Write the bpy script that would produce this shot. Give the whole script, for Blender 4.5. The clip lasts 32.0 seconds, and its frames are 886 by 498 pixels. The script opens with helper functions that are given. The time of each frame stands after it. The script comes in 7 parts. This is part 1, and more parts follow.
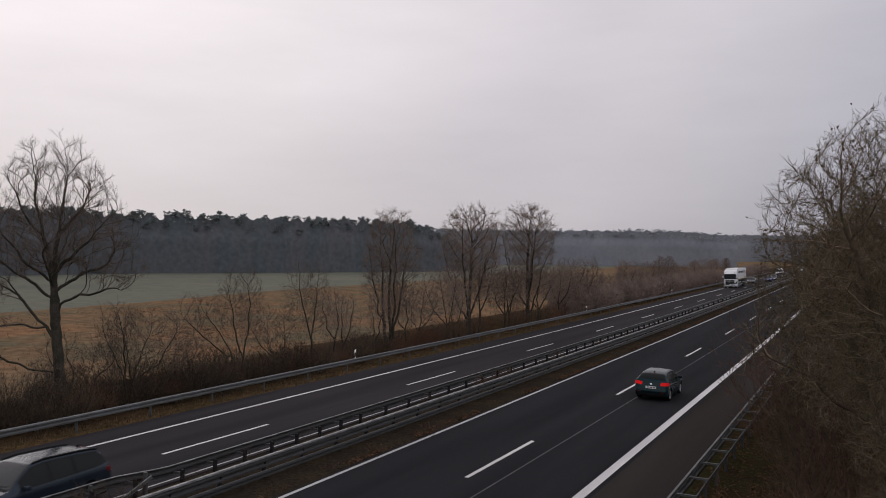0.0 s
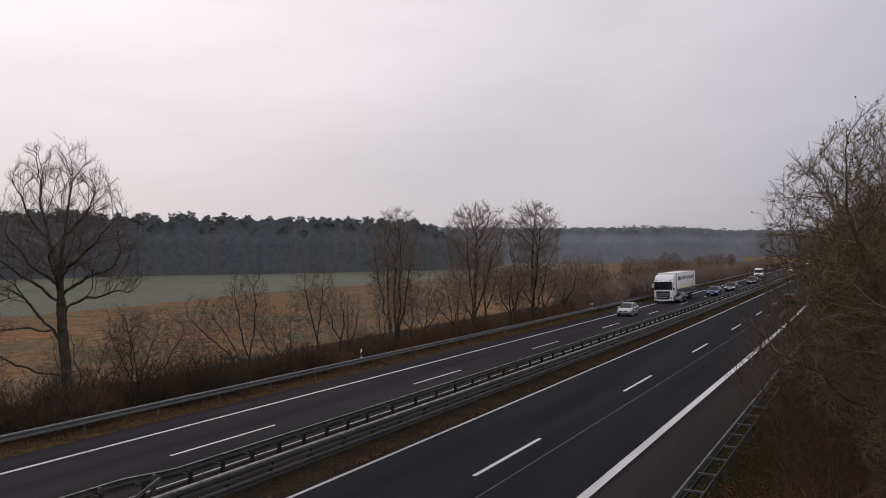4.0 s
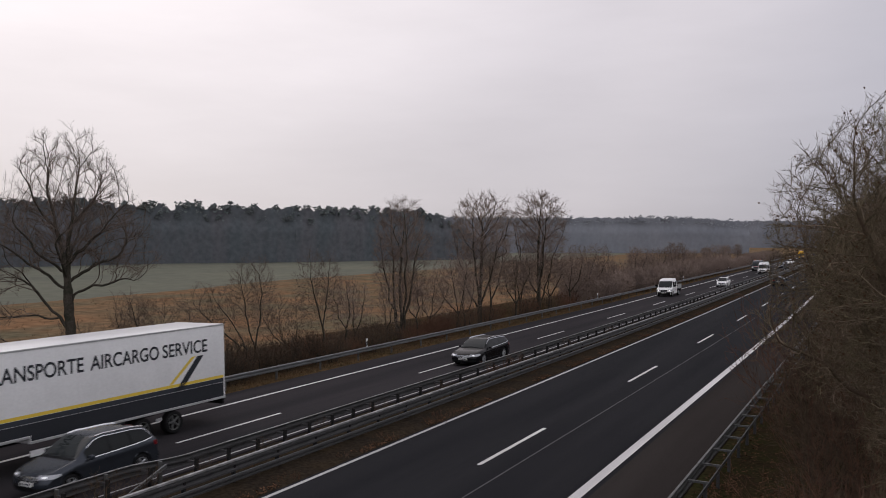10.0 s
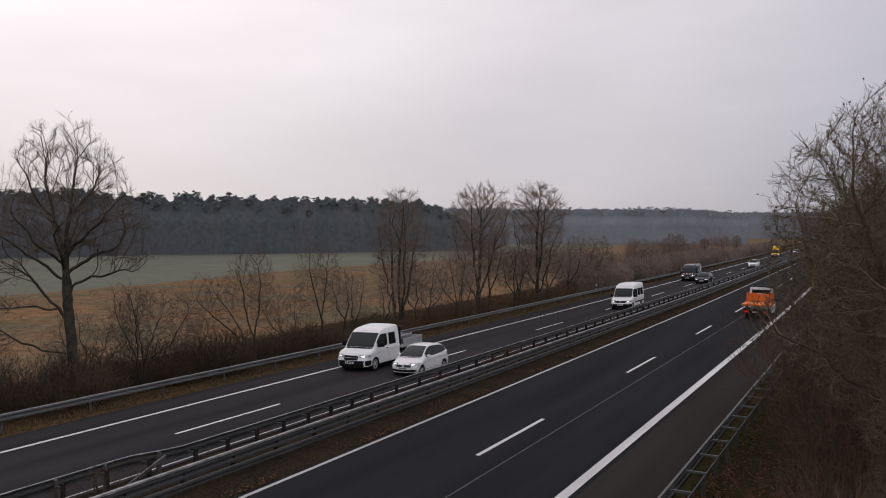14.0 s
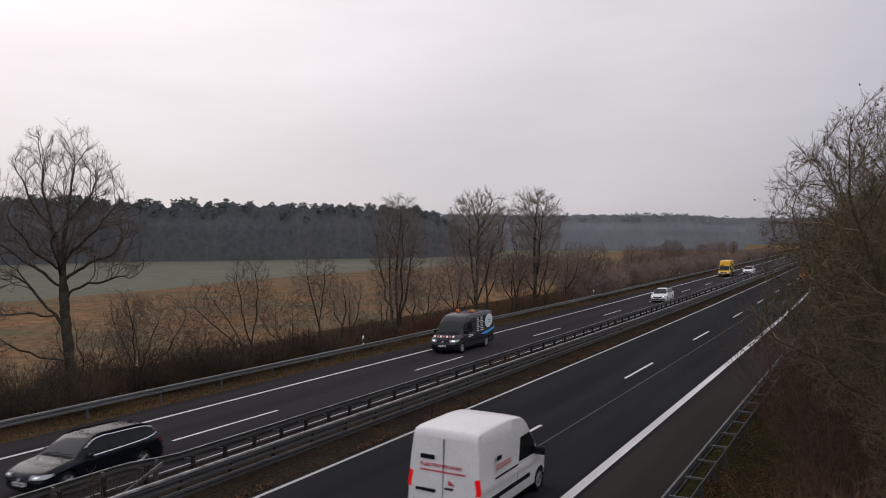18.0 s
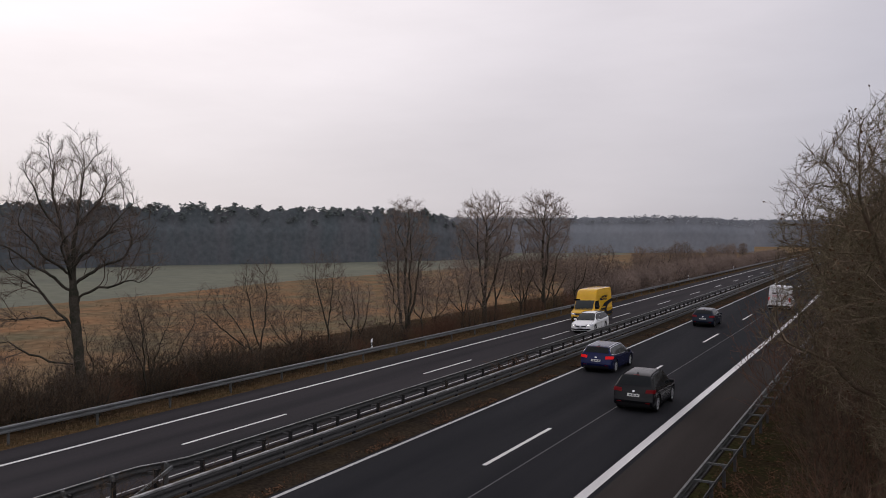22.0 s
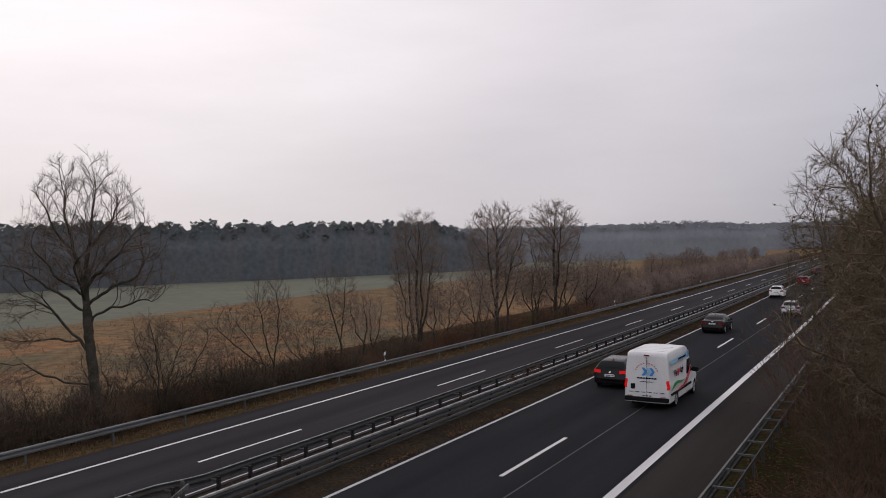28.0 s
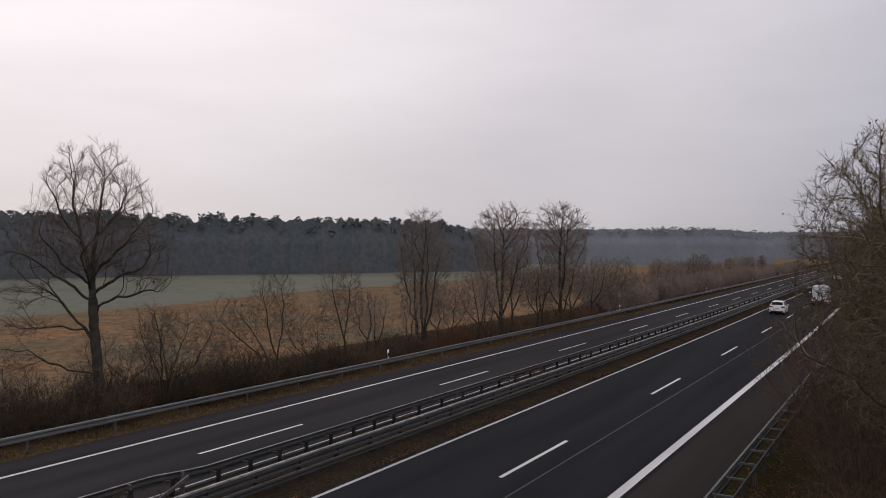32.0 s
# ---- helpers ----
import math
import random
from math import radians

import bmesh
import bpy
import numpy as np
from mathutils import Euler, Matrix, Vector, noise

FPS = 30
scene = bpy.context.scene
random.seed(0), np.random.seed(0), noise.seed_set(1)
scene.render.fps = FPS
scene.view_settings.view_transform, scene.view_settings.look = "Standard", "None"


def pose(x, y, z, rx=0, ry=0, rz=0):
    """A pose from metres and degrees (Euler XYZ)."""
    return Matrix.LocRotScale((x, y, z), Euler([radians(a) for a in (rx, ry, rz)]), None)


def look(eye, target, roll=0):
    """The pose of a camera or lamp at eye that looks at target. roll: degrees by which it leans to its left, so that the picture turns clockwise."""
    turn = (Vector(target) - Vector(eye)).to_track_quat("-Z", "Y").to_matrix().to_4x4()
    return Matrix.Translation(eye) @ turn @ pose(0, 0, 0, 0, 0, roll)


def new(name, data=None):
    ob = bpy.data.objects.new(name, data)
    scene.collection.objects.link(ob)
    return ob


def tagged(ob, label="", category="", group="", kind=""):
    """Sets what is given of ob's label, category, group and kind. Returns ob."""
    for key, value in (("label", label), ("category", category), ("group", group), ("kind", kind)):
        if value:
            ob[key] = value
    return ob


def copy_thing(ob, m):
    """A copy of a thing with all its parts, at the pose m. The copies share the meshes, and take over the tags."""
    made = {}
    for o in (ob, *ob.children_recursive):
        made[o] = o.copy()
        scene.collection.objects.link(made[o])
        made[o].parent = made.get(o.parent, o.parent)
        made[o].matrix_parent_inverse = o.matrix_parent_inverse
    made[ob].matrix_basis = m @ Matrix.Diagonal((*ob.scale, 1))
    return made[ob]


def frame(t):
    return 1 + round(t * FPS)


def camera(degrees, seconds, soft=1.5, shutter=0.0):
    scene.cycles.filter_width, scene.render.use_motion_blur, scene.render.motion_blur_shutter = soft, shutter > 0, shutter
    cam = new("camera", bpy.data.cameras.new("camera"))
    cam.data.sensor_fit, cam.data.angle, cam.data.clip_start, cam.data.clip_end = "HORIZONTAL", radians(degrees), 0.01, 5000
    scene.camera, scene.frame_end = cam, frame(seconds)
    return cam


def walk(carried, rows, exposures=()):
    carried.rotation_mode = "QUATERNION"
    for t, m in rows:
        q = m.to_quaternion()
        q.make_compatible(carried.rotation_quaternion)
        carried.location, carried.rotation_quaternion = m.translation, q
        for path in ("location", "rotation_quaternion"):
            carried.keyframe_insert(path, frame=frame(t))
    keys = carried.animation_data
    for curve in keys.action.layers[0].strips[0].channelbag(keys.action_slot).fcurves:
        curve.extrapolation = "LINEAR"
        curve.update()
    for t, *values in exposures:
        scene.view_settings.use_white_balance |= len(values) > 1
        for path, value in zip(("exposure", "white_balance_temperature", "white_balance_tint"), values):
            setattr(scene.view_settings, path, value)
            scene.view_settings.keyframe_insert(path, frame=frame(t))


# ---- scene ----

# ---- camera: hand-held on a footbridge, it only turns ----
EYE_Z = 7.297
cam = camera(55.53, 32.0, soft=0.95, shutter=0.15)
TURNS = [  # seconds, yaw, pitch, roll
    (0.0, 27.01, -0.02, -0.55),
    (0.5, 26.99, -0.20, -0.52),
    (1.0, 27.22, -0.25, -0.46),
    (1.5, 27.49, -0.23, -0.54),
    (2.0, 27.48, -0.03, -0.23),
    (2.5, 27.33, -0.09, -0.25),
    (3.0, 27.34, -0.22, 0.33),
    (3.5, 27.30, -0.02, 0.05),
    (5.5, 27.44, -0.60, 0.75),
    (6.0, 27.37, -0.60, 0.77),
    (6.5, 27.39, -0.91, 0.92),
    (7.0, 27.35, -0.89, 0.98),
    (7.5, 27.55, -0.93, 1.05),
    (8.0, 27.53, -0.88, 0.83),
    (8.5, 27.66, -0.42, 0.59),
    (9.0, 27.76, -0.32, 0.14),
    (9.5, 27.61, -0.62, 0.21),
    (10.0, 27.73, -0.82, -0.11),
    (10.5, 27.63, -0.97, -0.09),
    (11.0, 27.81, -0.94, -0.00),
    (11.5, 27.92, -1.02, -0.14),
    (12.0, 27.83, -0.69, -0.30),
    (12.5, 28.09, -0.73, -0.34),
    (13.0, 28.10, -0.90, -0.49),
    (13.5, 27.88, -1.32, -0.20),
    (14.0, 27.64, -1.42, -0.13),
    (14.5, 27.05, -1.39, 0.32),
    (16.5, 27.20, -0.83, -0.16),
    (17.0, 27.48, -0.84, -0.22),
    (17.5, 27.47, -0.88, -0.12),
    (18.0, 27.47, -1.01, -0.05),
    (18.5, 27.50, -1.02, -0.05),
    (19.0, 27.54, -1.10, -0.12),
    (19.5, 27.55, -1.20, -0.06),
    (20.0, 27.72, -1.21, -0.11),
    (20.5, 27.78, -0.88, -0.04),
    (21.0, 27.82, -0.87, -0.06),
    (21.5, 28.08, -0.91, -0.02),
    (22.0, 28.03, -0.79, 0.17),
    (22.5, 28.11, -1.07, -0.08),
    (23.0, 27.91, -0.83, -0.07),
    (23.5, 28.14, -0.92, -0.23),
    (24.0, 28.31, -0.81, 0.08),
    (24.5, 28.47, -0.73, 0.26),
    (26.5, 28.57, -1.14, 0.24),
    (27.0, 28.84, -1.00, 0.75),
    (27.5, 29.00, -0.38, 1.59),
    (28.0, 28.74, -0.00, 1.63),
    (28.5, 28.94, -0.07, 0.53),
    (29.0, 29.35, -0.09, -0.12),
    (29.5, 29.26, -0.39, -0.18),
    (30.0, 29.32, -0.43, -0.19),
    (30.5, 29.24, -0.52, -0.22),
    (31.0, 28.88, -0.58, 0.24),
    (31.5, 29.10, -0.32, 0.09),
    (32.0, 29.17, -0.04, -0.06),
]
walk(cam, [(t, pose(0, 0, EYE_Z, 90 + p, r, y)) for t, y, p, r in TURNS],
     [(0.0, -0.11), (1.5, -0.05), (3.5, -0.03), (6.0, 0.0), (12.0, 0.02), (18.0, 0.06), (27.0, 0.07), (28.5, 0.0), (30.0, -0.10), (32.0, -0.04)])

# ---- the road's line: s metres along it from below the camera, u metres to the right of the camera ----
K0, K1, S1 = -0.0001562, 0.000005123, 98.0
FALL, LEFT_DROP = 0.025, -0.1377


def axis(s):
    """Place and heading of the line below the camera, s metres along it."""
    c = min(s, S1)
    th = K0 * c + K1 * c * c / 2
    x, y = -(K0 * c ** 2 / 2 + K1 * c ** 3 / 6), c - K0 * K0 * c ** 3 / 6
    if s > S1:
        x, y = x - math.sin(th) * (s - S1), y + math.cos(th) * (s - S1)
    if s < 0:
        x, y, th = 0.0, s, 0.0
    return x, y, th


def level(u):
    """Height of the paved surface: both carriageways fall outwards."""
    return (LEFT_DROP if u < -18 else 0.0) - FALL * abs(u + 17.5)


def at(s, u, z=0.0):
    x, y, th = axis(s)
    return Vector((x + u * math.cos(th), y + u * math.sin(th), level(u) + z))


def road_pose(s, u, z=0.0, towards=False, bank=True):
    """A pose on the road with x ahead along it (towards: x back to the camera)."""
    th = axis(s)[2]
    m = Matrix.Translation(at(s, u, z)) @ Matrix.Rotation(th + math.pi / 2, 4, "Z")
    if towards:
        m = m @ Matrix.Rotation(math.pi, 4, "Z")
    if bank:
        out = FALL if (u < -18) == towards else FALL
        m = m @ Matrix.Rotation(math.atan(out), 4, "X")
    return m

# ---- world: one closed winter overcast, brighter to the left ----
world = bpy.data.worlds.new("overcast_sky")
scene.world = world
world.use_nodes = True
wt = world.node_tree
wt.nodes.clear()


def wn(kind, **values):
    n = wt.nodes.new(kind)
    for k, v in values.items():
        n.inputs[k].default_value = v
    return n


w_out = wn("ShaderNodeOutputWorld")
w_bg = wn("ShaderNodeBackground", Strength=1.0)
w_sky = wn("ShaderNodeTexSky")
w_sky.sky_type, w_sky.sun_disc = "NISHITA", False
w_sky.sun_elevation, w_sky.sun_rotation = radians(28), radians(-62)
w_dim = wn("ShaderNodeVectorMath")
w_dim.operation = "SCALE"
w_dim.inputs["Scale"].default_value = 0.06
w_co = wn("ShaderNodeTexCoord")
w_sep = wn("ShaderNodeSeparateXYZ")
# cloud deck: a wide soft brightening round the veiled sun, greyer away from it
w_dot = wn("ShaderNodeVectorMath")
w_dot.operation = "DOT_PRODUCT"
sun_way = Vector((math.cos(radians(28)) * math.sin(radians(-62)), math.cos(radians(28)) * math.cos(radians(-62)), math.sin(radians(28))))
w_dot.inputs[1].default_value = sun_way
w_ramp = wn("ShaderNodeValToRGB")
w_ramp.color_ramp.interpolation = "EASE"
els = w_ramp.color_ramp.elements
els[0].position, els[0].color = 0.42, (0.535, 0.522, 0.588, 1)
els[1].position, els[1].color = 0.97, (0.95, 0.878, 0.90, 1)
far_side = els.new(0.0)
far_side.color = (0.86, 0.84, 0.89, 1)
mid = els.new(0.70)
mid.color = (0.705, 0.662, 0.705, 1)
w_noise = wn("ShaderNodeTexNoise", Scale=2.6, Detail=6.0, Roughness=0.58)
w_map = wn("ShaderNodeMapping")
w_map.inputs["Scale"].default_value = (1.0, 1.0, 4.5)
w_mr = wn("ShaderNodeMapRange")
w_mr.inputs["To Min"].default_value, w_mr.inputs["To Max"].default_value = 0.88, 1.15
w_mul = wn("ShaderNodeVectorMath")
w_mul.operation = "SCALE"
w_mix = wn("ShaderNodeMix")
w_mix.data_type = "RGBA"
w_mix.inputs["Factor"].default_value = 0.95
L = wt.links.new
# the deck greys towards the hazy horizon
w_rise = wn("ShaderNodeMapRange")
w_rise.inputs["From Max"].default_value = 0.36
w_rise.inputs["To Min"].default_value, w_rise.inputs["To Max"].default_value = 0.78, 1.14
w_both = wn("ShaderNodeMath")
w_both.operation = "MULTIPLY"
L(w_co.outputs["Generated"], w_sep.inputs[0])
L(w_sep.outputs["Z"], w_rise.inputs["Value"])
L(w_rise.outputs["Result"], w_both.inputs[0])
L(w_mr.outputs["Result"], w_both.inputs[1])
L(w_co.outputs["Generated"], w_dot.inputs[0])
L(w_dot.outputs["Value"], w_ramp.inputs["Fac"])
L(w_co.outputs["Generated"], w_map.inputs["Vector"])
L(w_map.outputs["Vector"], w_noise.inputs["Vector"])
L(w_noise.outputs["Fac"], w_mr.inputs["Value"])
L(w_ramp.outputs["Color"], w_mul.inputs[0])
L(w_both.outputs["Value"], w_mul.inputs["Scale"])
L(w_sky.outputs["Color"], w_dim.inputs[0])
L(w_dim.outputs["Vector"], w_mix.inputs["A"])
L(w_mul.outputs["Vector"], w_mix.inputs["B"])
L(w_mix.outputs["Result"], w_bg.inputs["Color"])
L(w_bg.outputs["Background"], w_out.inputs["Surface"])

sun = new("sun", bpy.data.lights.new("sun", "SUN"))
sun.data.energy, sun.data.angle, sun.data.color = 0.3, radians(30), (1.0, 0.95, 0.92)
sun.matrix_world = look(sun_way * 400, (0, 0, 0))

# ---- materials ----
def material(name, colour, rough=0.6, metal=0.0, vary=0.25, scale=3.0, fine=40.0, bump=0.0, tint=None, spec=0.5, random=0.0, coat=0.0, emit=0.0, stretch=None, transmission=0.0, island=0.0):
    """A surface with two scales of variation: broad patches (scale) towards tint, fine grain (fine) in value and relief."""
    m = bpy.data.materials.new(name)
    m.use_nodes = True
    t = m.node_tree
    b = t.nodes["Principled BSDF"]
    b.inputs["Roughness"].default_value = rough
    b.inputs["Metallic"].default_value = metal
    b.inputs["Specular IOR Level"].default_value = spec
    b.inputs["Coat Weight"].default_value = coat
    b.inputs["Transmission Weight"].default_value = transmission
    c = (*colour, 1)
    if emit:
        b.inputs["Emission Color"].default_value, b.inputs["Emission Strength"].default_value = c, emit
    b.inputs["Base Color"].default_value = c
    if not vary:
        return m
    co = t.nodes.new("ShaderNodeTexCoord")
    vec = co.outputs["Object"]
    if stretch:
        mp = t.nodes.new("ShaderNodeMapping")
        mp.inputs["Scale"].default_value = stretch
        t.links.new(vec, mp.inputs["Vector"])
        vec = mp.outputs["Vector"]
    n1 = t.nodes.new("ShaderNodeTexNoise")
    n1.inputs["Scale"].default_value, n1.inputs["Detail"].default_value = scale, 5
    n2 = t.nodes.new("ShaderNodeTexNoise")
    n2.inputs["Scale"].default_value, n2.inputs["Detail"].default_value = fine, 3
    t.links.new(vec, n1.inputs["Vector"])
    t.links.new(co.outputs["Object"], n2.inputs["Vector"])
    mx = t.nodes.new("ShaderNodeMix")
    mx.data_type = "RGBA"
    d = tint or tuple(v * (1 - vary) for v in colour)
    mx.inputs["A"].default_value, mx.inputs["B"].default_value = c, (*d, 1)
    r = t.nodes.new("ShaderNodeMapRange")
    r.inputs["From Min"].default_value, r.inputs["From Max"].default_value = 0.35, 0.65
    t.links.new(n1.outputs["Fac"], r.inputs["Value"])
    t.links.new(r.outputs["Result"], mx.inputs["Factor"])
    sc = t.nodes.new("ShaderNodeVectorMath")
    sc.operation = "SCALE"
    r2 = t.nodes.new("ShaderNodeMapRange")
    r2.inputs["From Min"].default_value, r2.inputs["From Max"].default_value = 0.25, 0.75
    r2.inputs["To Min"].default_value, r2.inputs["To Max"].default_value = 1 - vary, 1 + vary
    t.links.new(n2.outputs["Fac"], r2.inputs["Value"])
    t.links.new(mx.outputs["Result"], sc.inputs[0])
    last = r2.outputs["Result"]
    if random:
        oi = t.nodes.new("ShaderNodeObjectInfo")
        r3 = t.nodes.new("ShaderNodeMapRange")
        r3.inputs["To Min"].default_value, r3.inputs["To Max"].default_value = 1 - random, 1 + random
        t.links.new(oi.outputs["Random"], r3.inputs["Value"])
        mu = t.nodes.new("ShaderNodeMath")
        mu.operation = "MULTIPLY"
        t.links.new(last, mu.inputs[0])
        t.links.new(r3.outputs["Result"], mu.inputs[1])
        last = mu.outputs["Value"]
    if island:
        ge = t.nodes.new("ShaderNodeNewGeometry")
        r4 = t.nodes.new("ShaderNodeMapRange")
        r4.inputs["To Min"].default_value, r4.inputs["To Max"].default_value = 1 - island, 1 + island
        t.links.new(ge.outputs["Random Per Island"], r4.inputs["Value"])
        mu4 = t.nodes.new("ShaderNodeMath")
        mu4.operation = "MULTIPLY"
        t.links.new(last, mu4.inputs[0])
        t.links.new(r4.outputs["Result"], mu4.inputs[1])
        last = mu4.outputs["Value"]
    t.links.new(last, sc.inputs["Scale"])
    t.links.new(sc.outputs["Vector"], b.inputs["Base Color"])
    if bump:
        bp = t.nodes.new("ShaderNodeBump")
        bp.inputs["Strength"].default_value, bp.inputs["Distance"].default_value = bump, 0.02
        t.links.new(n2.outputs["Fac"], bp.inputs["Height"])
        t.links.new(bp.outputs["Normal"], b.inputs["Normal"])
    return m


ALONG = (1.0, 0.06, 1.0)
ASPHALT = material("asphalt_dark", (0.0165, 0.0168, 0.0194), 0.8, vary=0.26, scale=0.7, fine=60, bump=0.3, tint=(0.0236, 0.0234, 0.0262), stretch=ALONG, spec=0.012)
ASPHALT_OLD = material("asphalt_grey", (0.0405, 0.0370, 0.0398), 0.85, vary=0.18, scale=0.6, fine=60, bump=0.3, tint=(0.0276, 0.0259, 0.0284), stretch=ALONG, spec=0.012)
SHOULDER = material("asphalt_brown", (0.031, 0.0265, 0.0252), 0.85, vary=0.2, scale=0.5, fine=50, bump=0.3, tint=(0.042, 0.037, 0.035), stretch=ALONG, spec=0.0)
SEAL = material("joint_sealant", (0.085, 0.085, 0.09), 0.6, vary=0.3, scale=1.0, fine=20)
PAINT = material("road_paint", (0.62, 0.61, 0.61), 0.6, vary=0.14, scale=1.5, fine=25, tint=(0.48, 0.47, 0.47), stretch=ALONG)
PAINT_THIN = material("road_paint_worn", (0.42, 0.41, 0.415), 0.6, vary=0.2, scale=1.5, fine=18, tint=(0.30, 0.295, 0.30), stretch=ALONG)
STEEL = material("galvanised_steel", (0.125, 0.132, 0.140), 0.55, 0.3, vary=0.2, scale=1.4, fine=25, tint=(0.105, 0.106, 0.108))
STEEL_MID = material("dull_steel", (0.085, 0.088, 0.090), 0.65, 0.2, vary=0.3, scale=1.6, fine=20, tint=(0.060, 0.062, 0.058))
POST_DARK = material("dark_post", (0.022, 0.021, 0.021), 0.8, vary=0.3, scale=3.0, fine=25, spec=0.1)
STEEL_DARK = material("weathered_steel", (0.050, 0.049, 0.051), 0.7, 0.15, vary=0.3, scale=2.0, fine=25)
FIELD = material("meadow", (0.118, 0.100, 0.065), 0.95, vary=0.32, scale=0.12, fine=0.9, tint=(0.190, 0.112, 0.064), spec=0.0)
GREEN_FIELD = material("pale_green_field", (0.150, 0.150, 0.118), 0.95, vary=0.12, scale=0.03, fine=0.5, tint=(0.128, 0.132, 0.108), spec=0.0)
HEDGE_FLOOR = material("hedge_floor", (0.062, 0.040, 0.023), 0.95, vary=0.4, scale=0.5, fine=5, tint=(0.036, 0.026, 0.016), bump=0.5, spec=0.0)
# patchy worn zinc, its base paled to stand for sky reflected on rail tops
STEEL_TOP = material("skylit_worn_zinc", (0.27, 0.272, 0.28), 0.6, 0.1, vary=0.40, scale=1.6, fine=5, tint=(0.13, 0.128, 0.128))
VERGE = material("verge_grass", (0.110, 0.068, 0.034), 0.95, vary=0.5, scale=1.2, fine=7, tint=(0.048, 0.038, 0.021), bump=0.5, spec=0.0)
SOIL = material("median_soil", (0.026, 0.021, 0.0165), 0.95, vary=0.4, scale=0.7, fine=8, tint=(0.036, 0.027, 0.018), bump=0.6, spec=0.0)
LITTER = material("leaf_litter", (0.030, 0.021, 0.013), 0.95, vary=0.45, scale=0.9, fine=7, tint=(0.028, 0.027, 0.012), bump=0.6, spec=0.0)
BARK = material("bark", (0.064, 0.054, 0.045), 0.95, vary=0.3, scale=2.5, fine=14, tint=(0.034, 0.034, 0.026), spec=0.0)
# farther oaks and saplings: twigs coloured paler to stand for haze
TWIG_PALED = material("twigs", (0.215, 0.165, 0.138), 0.95, vary=0.25, scale=1.0, fine=6, spec=0.0, random=0.2)
# the same twigs without that haze, for the nearest oak and saplings
TWIG_NEAREST = material("nearest_twigs", (0.120, 0.094, 0.078), 0.95, vary=0.25, scale=1.0, fine=6, spec=0.0, island=0.25)
TWIG_DARK = material("hedge_twigs", (0.092, 0.066, 0.048), 0.95, vary=0.25, scale=1.0, fine=6, spec=0.0, random=0.2, island=0.35)
TWIG_NEAR = material("lichened_twigs", (0.150, 0.112, 0.084), 0.95, vary=0.3, scale=1.2, fine=8, tint=(0.115, 0.098, 0.060), spec=0.0, island=0.45)
TWIG_RED = material("reddish_twigs", (0.120, 0.068, 0.048), 0.95, vary=0.25, scale=1.0, fine=6, spec=0.0, random=0.2)
# hedge beyond about 95 m: lightened so that its colour carries the haze
TWIG_HAZED = material("hazed_twigs", (0.235, 0.180, 0.155), 0.95, vary=0.2, scale=0.6, fine=4, tint=(0.165, 0.130, 0.112), spec=0.0, random=0.2)
BARK_NEAR = material("lichened_bark", (0.092, 0.064, 0.048), 0.95, vary=0.3, scale=2.0, fine=14, tint=(0.078, 0.066, 0.044), spec=0.0)
DRY_LEAF = material("dry_leaves", (0.110, 0.062, 0.038), 0.9, vary=0.3, scale=2.0, fine=9, spec=0.0)
DRY_GRASS = material("dry_grass", (0.130, 0.084, 0.050), 0.95, vary=0.2, scale=0.2, fine=2, tint=(0.095, 0.070, 0.038), spec=0.0)
# needle colour raised to a blue-grey that holds the haze over the field
NEEDLE = material("hazed_needles", (0.086, 0.098, 0.108), 0.95, vary=0.20, scale=0.16, fine=0.7, tint=(0.100, 0.102, 0.112), stretch=(1.0, 1.0, 0.25), spec=0.0)
# tops coloured lighter than the needles to offset their own shading
NEEDLE_TOP = material("lightened_tops", (0.118, 0.138, 0.140), 0.95, vary=0.15, scale=0.3, fine=1.1, tint=(0.142, 0.152, 0.152), spec=0.0)
# treetops of the far woods, paled to put distance haze into their colour
HAZED_TOP = material("hazed_tops", (0.30, 0.31, 0.335), 0.95, vary=0.12, scale=0.2, fine=0.8, spec=0.0)
# trunks in the same hazed grey as the needles
PINE_BARK = material("hazed_pine_bark", (0.075, 0.075, 0.083), 0.95, vary=0.2, scale=0.3, fine=2, spec=0.0)
# pale blue-grey: the haze in front of the far woods is in this colour
HAZED_WOOD = material("far_wood", (0.225, 0.235, 0.262), 0.95, vary=0.06, scale=0.05, fine=0.6, tint=(0.190, 0.202, 0.230), spec=0.0)
POST_WHITE = material("post_white", (0.85, 0.85, 0.85), 0.5, vary=0.12, scale=4, fine=20)
BLACK = material("black_plastic", (0.018, 0.018, 0.019), 0.55, vary=0.2, scale=3, fine=25)
REFLECTOR = material("reflector", (0.6, 0.6, 0.62), 0.2, vary=0)

# ---- mesh helpers ----
def mesh_ob(name, verts, faces, mat, parent=None, smooth=False, label=""):
    me = bpy.data.meshes.new(name)
    me.from_pydata(verts, [], faces)
    mats = mat if isinstance(mat, (list, tuple)) else [mat]
    for q in mats:
        me.materials.append(q)
    if smooth:
        me.shade_smooth()
    ob = new(name, me)
    if parent:
        ob.parent = parent
    if label:
        ob["label"] = label
    return ob


def part(name, bm, mat, parent=None, label="", smooth=None):
    me = bpy.data.meshes.new(name)
    if smooth is not None:
        for f in bm.faces:
            f.smooth = True
        for e in bm.edges:
            e.smooth = len(e.link_faces) == 2 and e.calc_face_angle(9) < radians(smooth)
    bm.to_mesh(me)
    bm.free()
    for q in (mat if isinstance(mat, (list, tuple)) else [mat]):
        me.materials.append(q)
    ob = new(name, me)
    if parent:
        ob.parent = parent
    if label:
        ob["label"] = label
    return ob


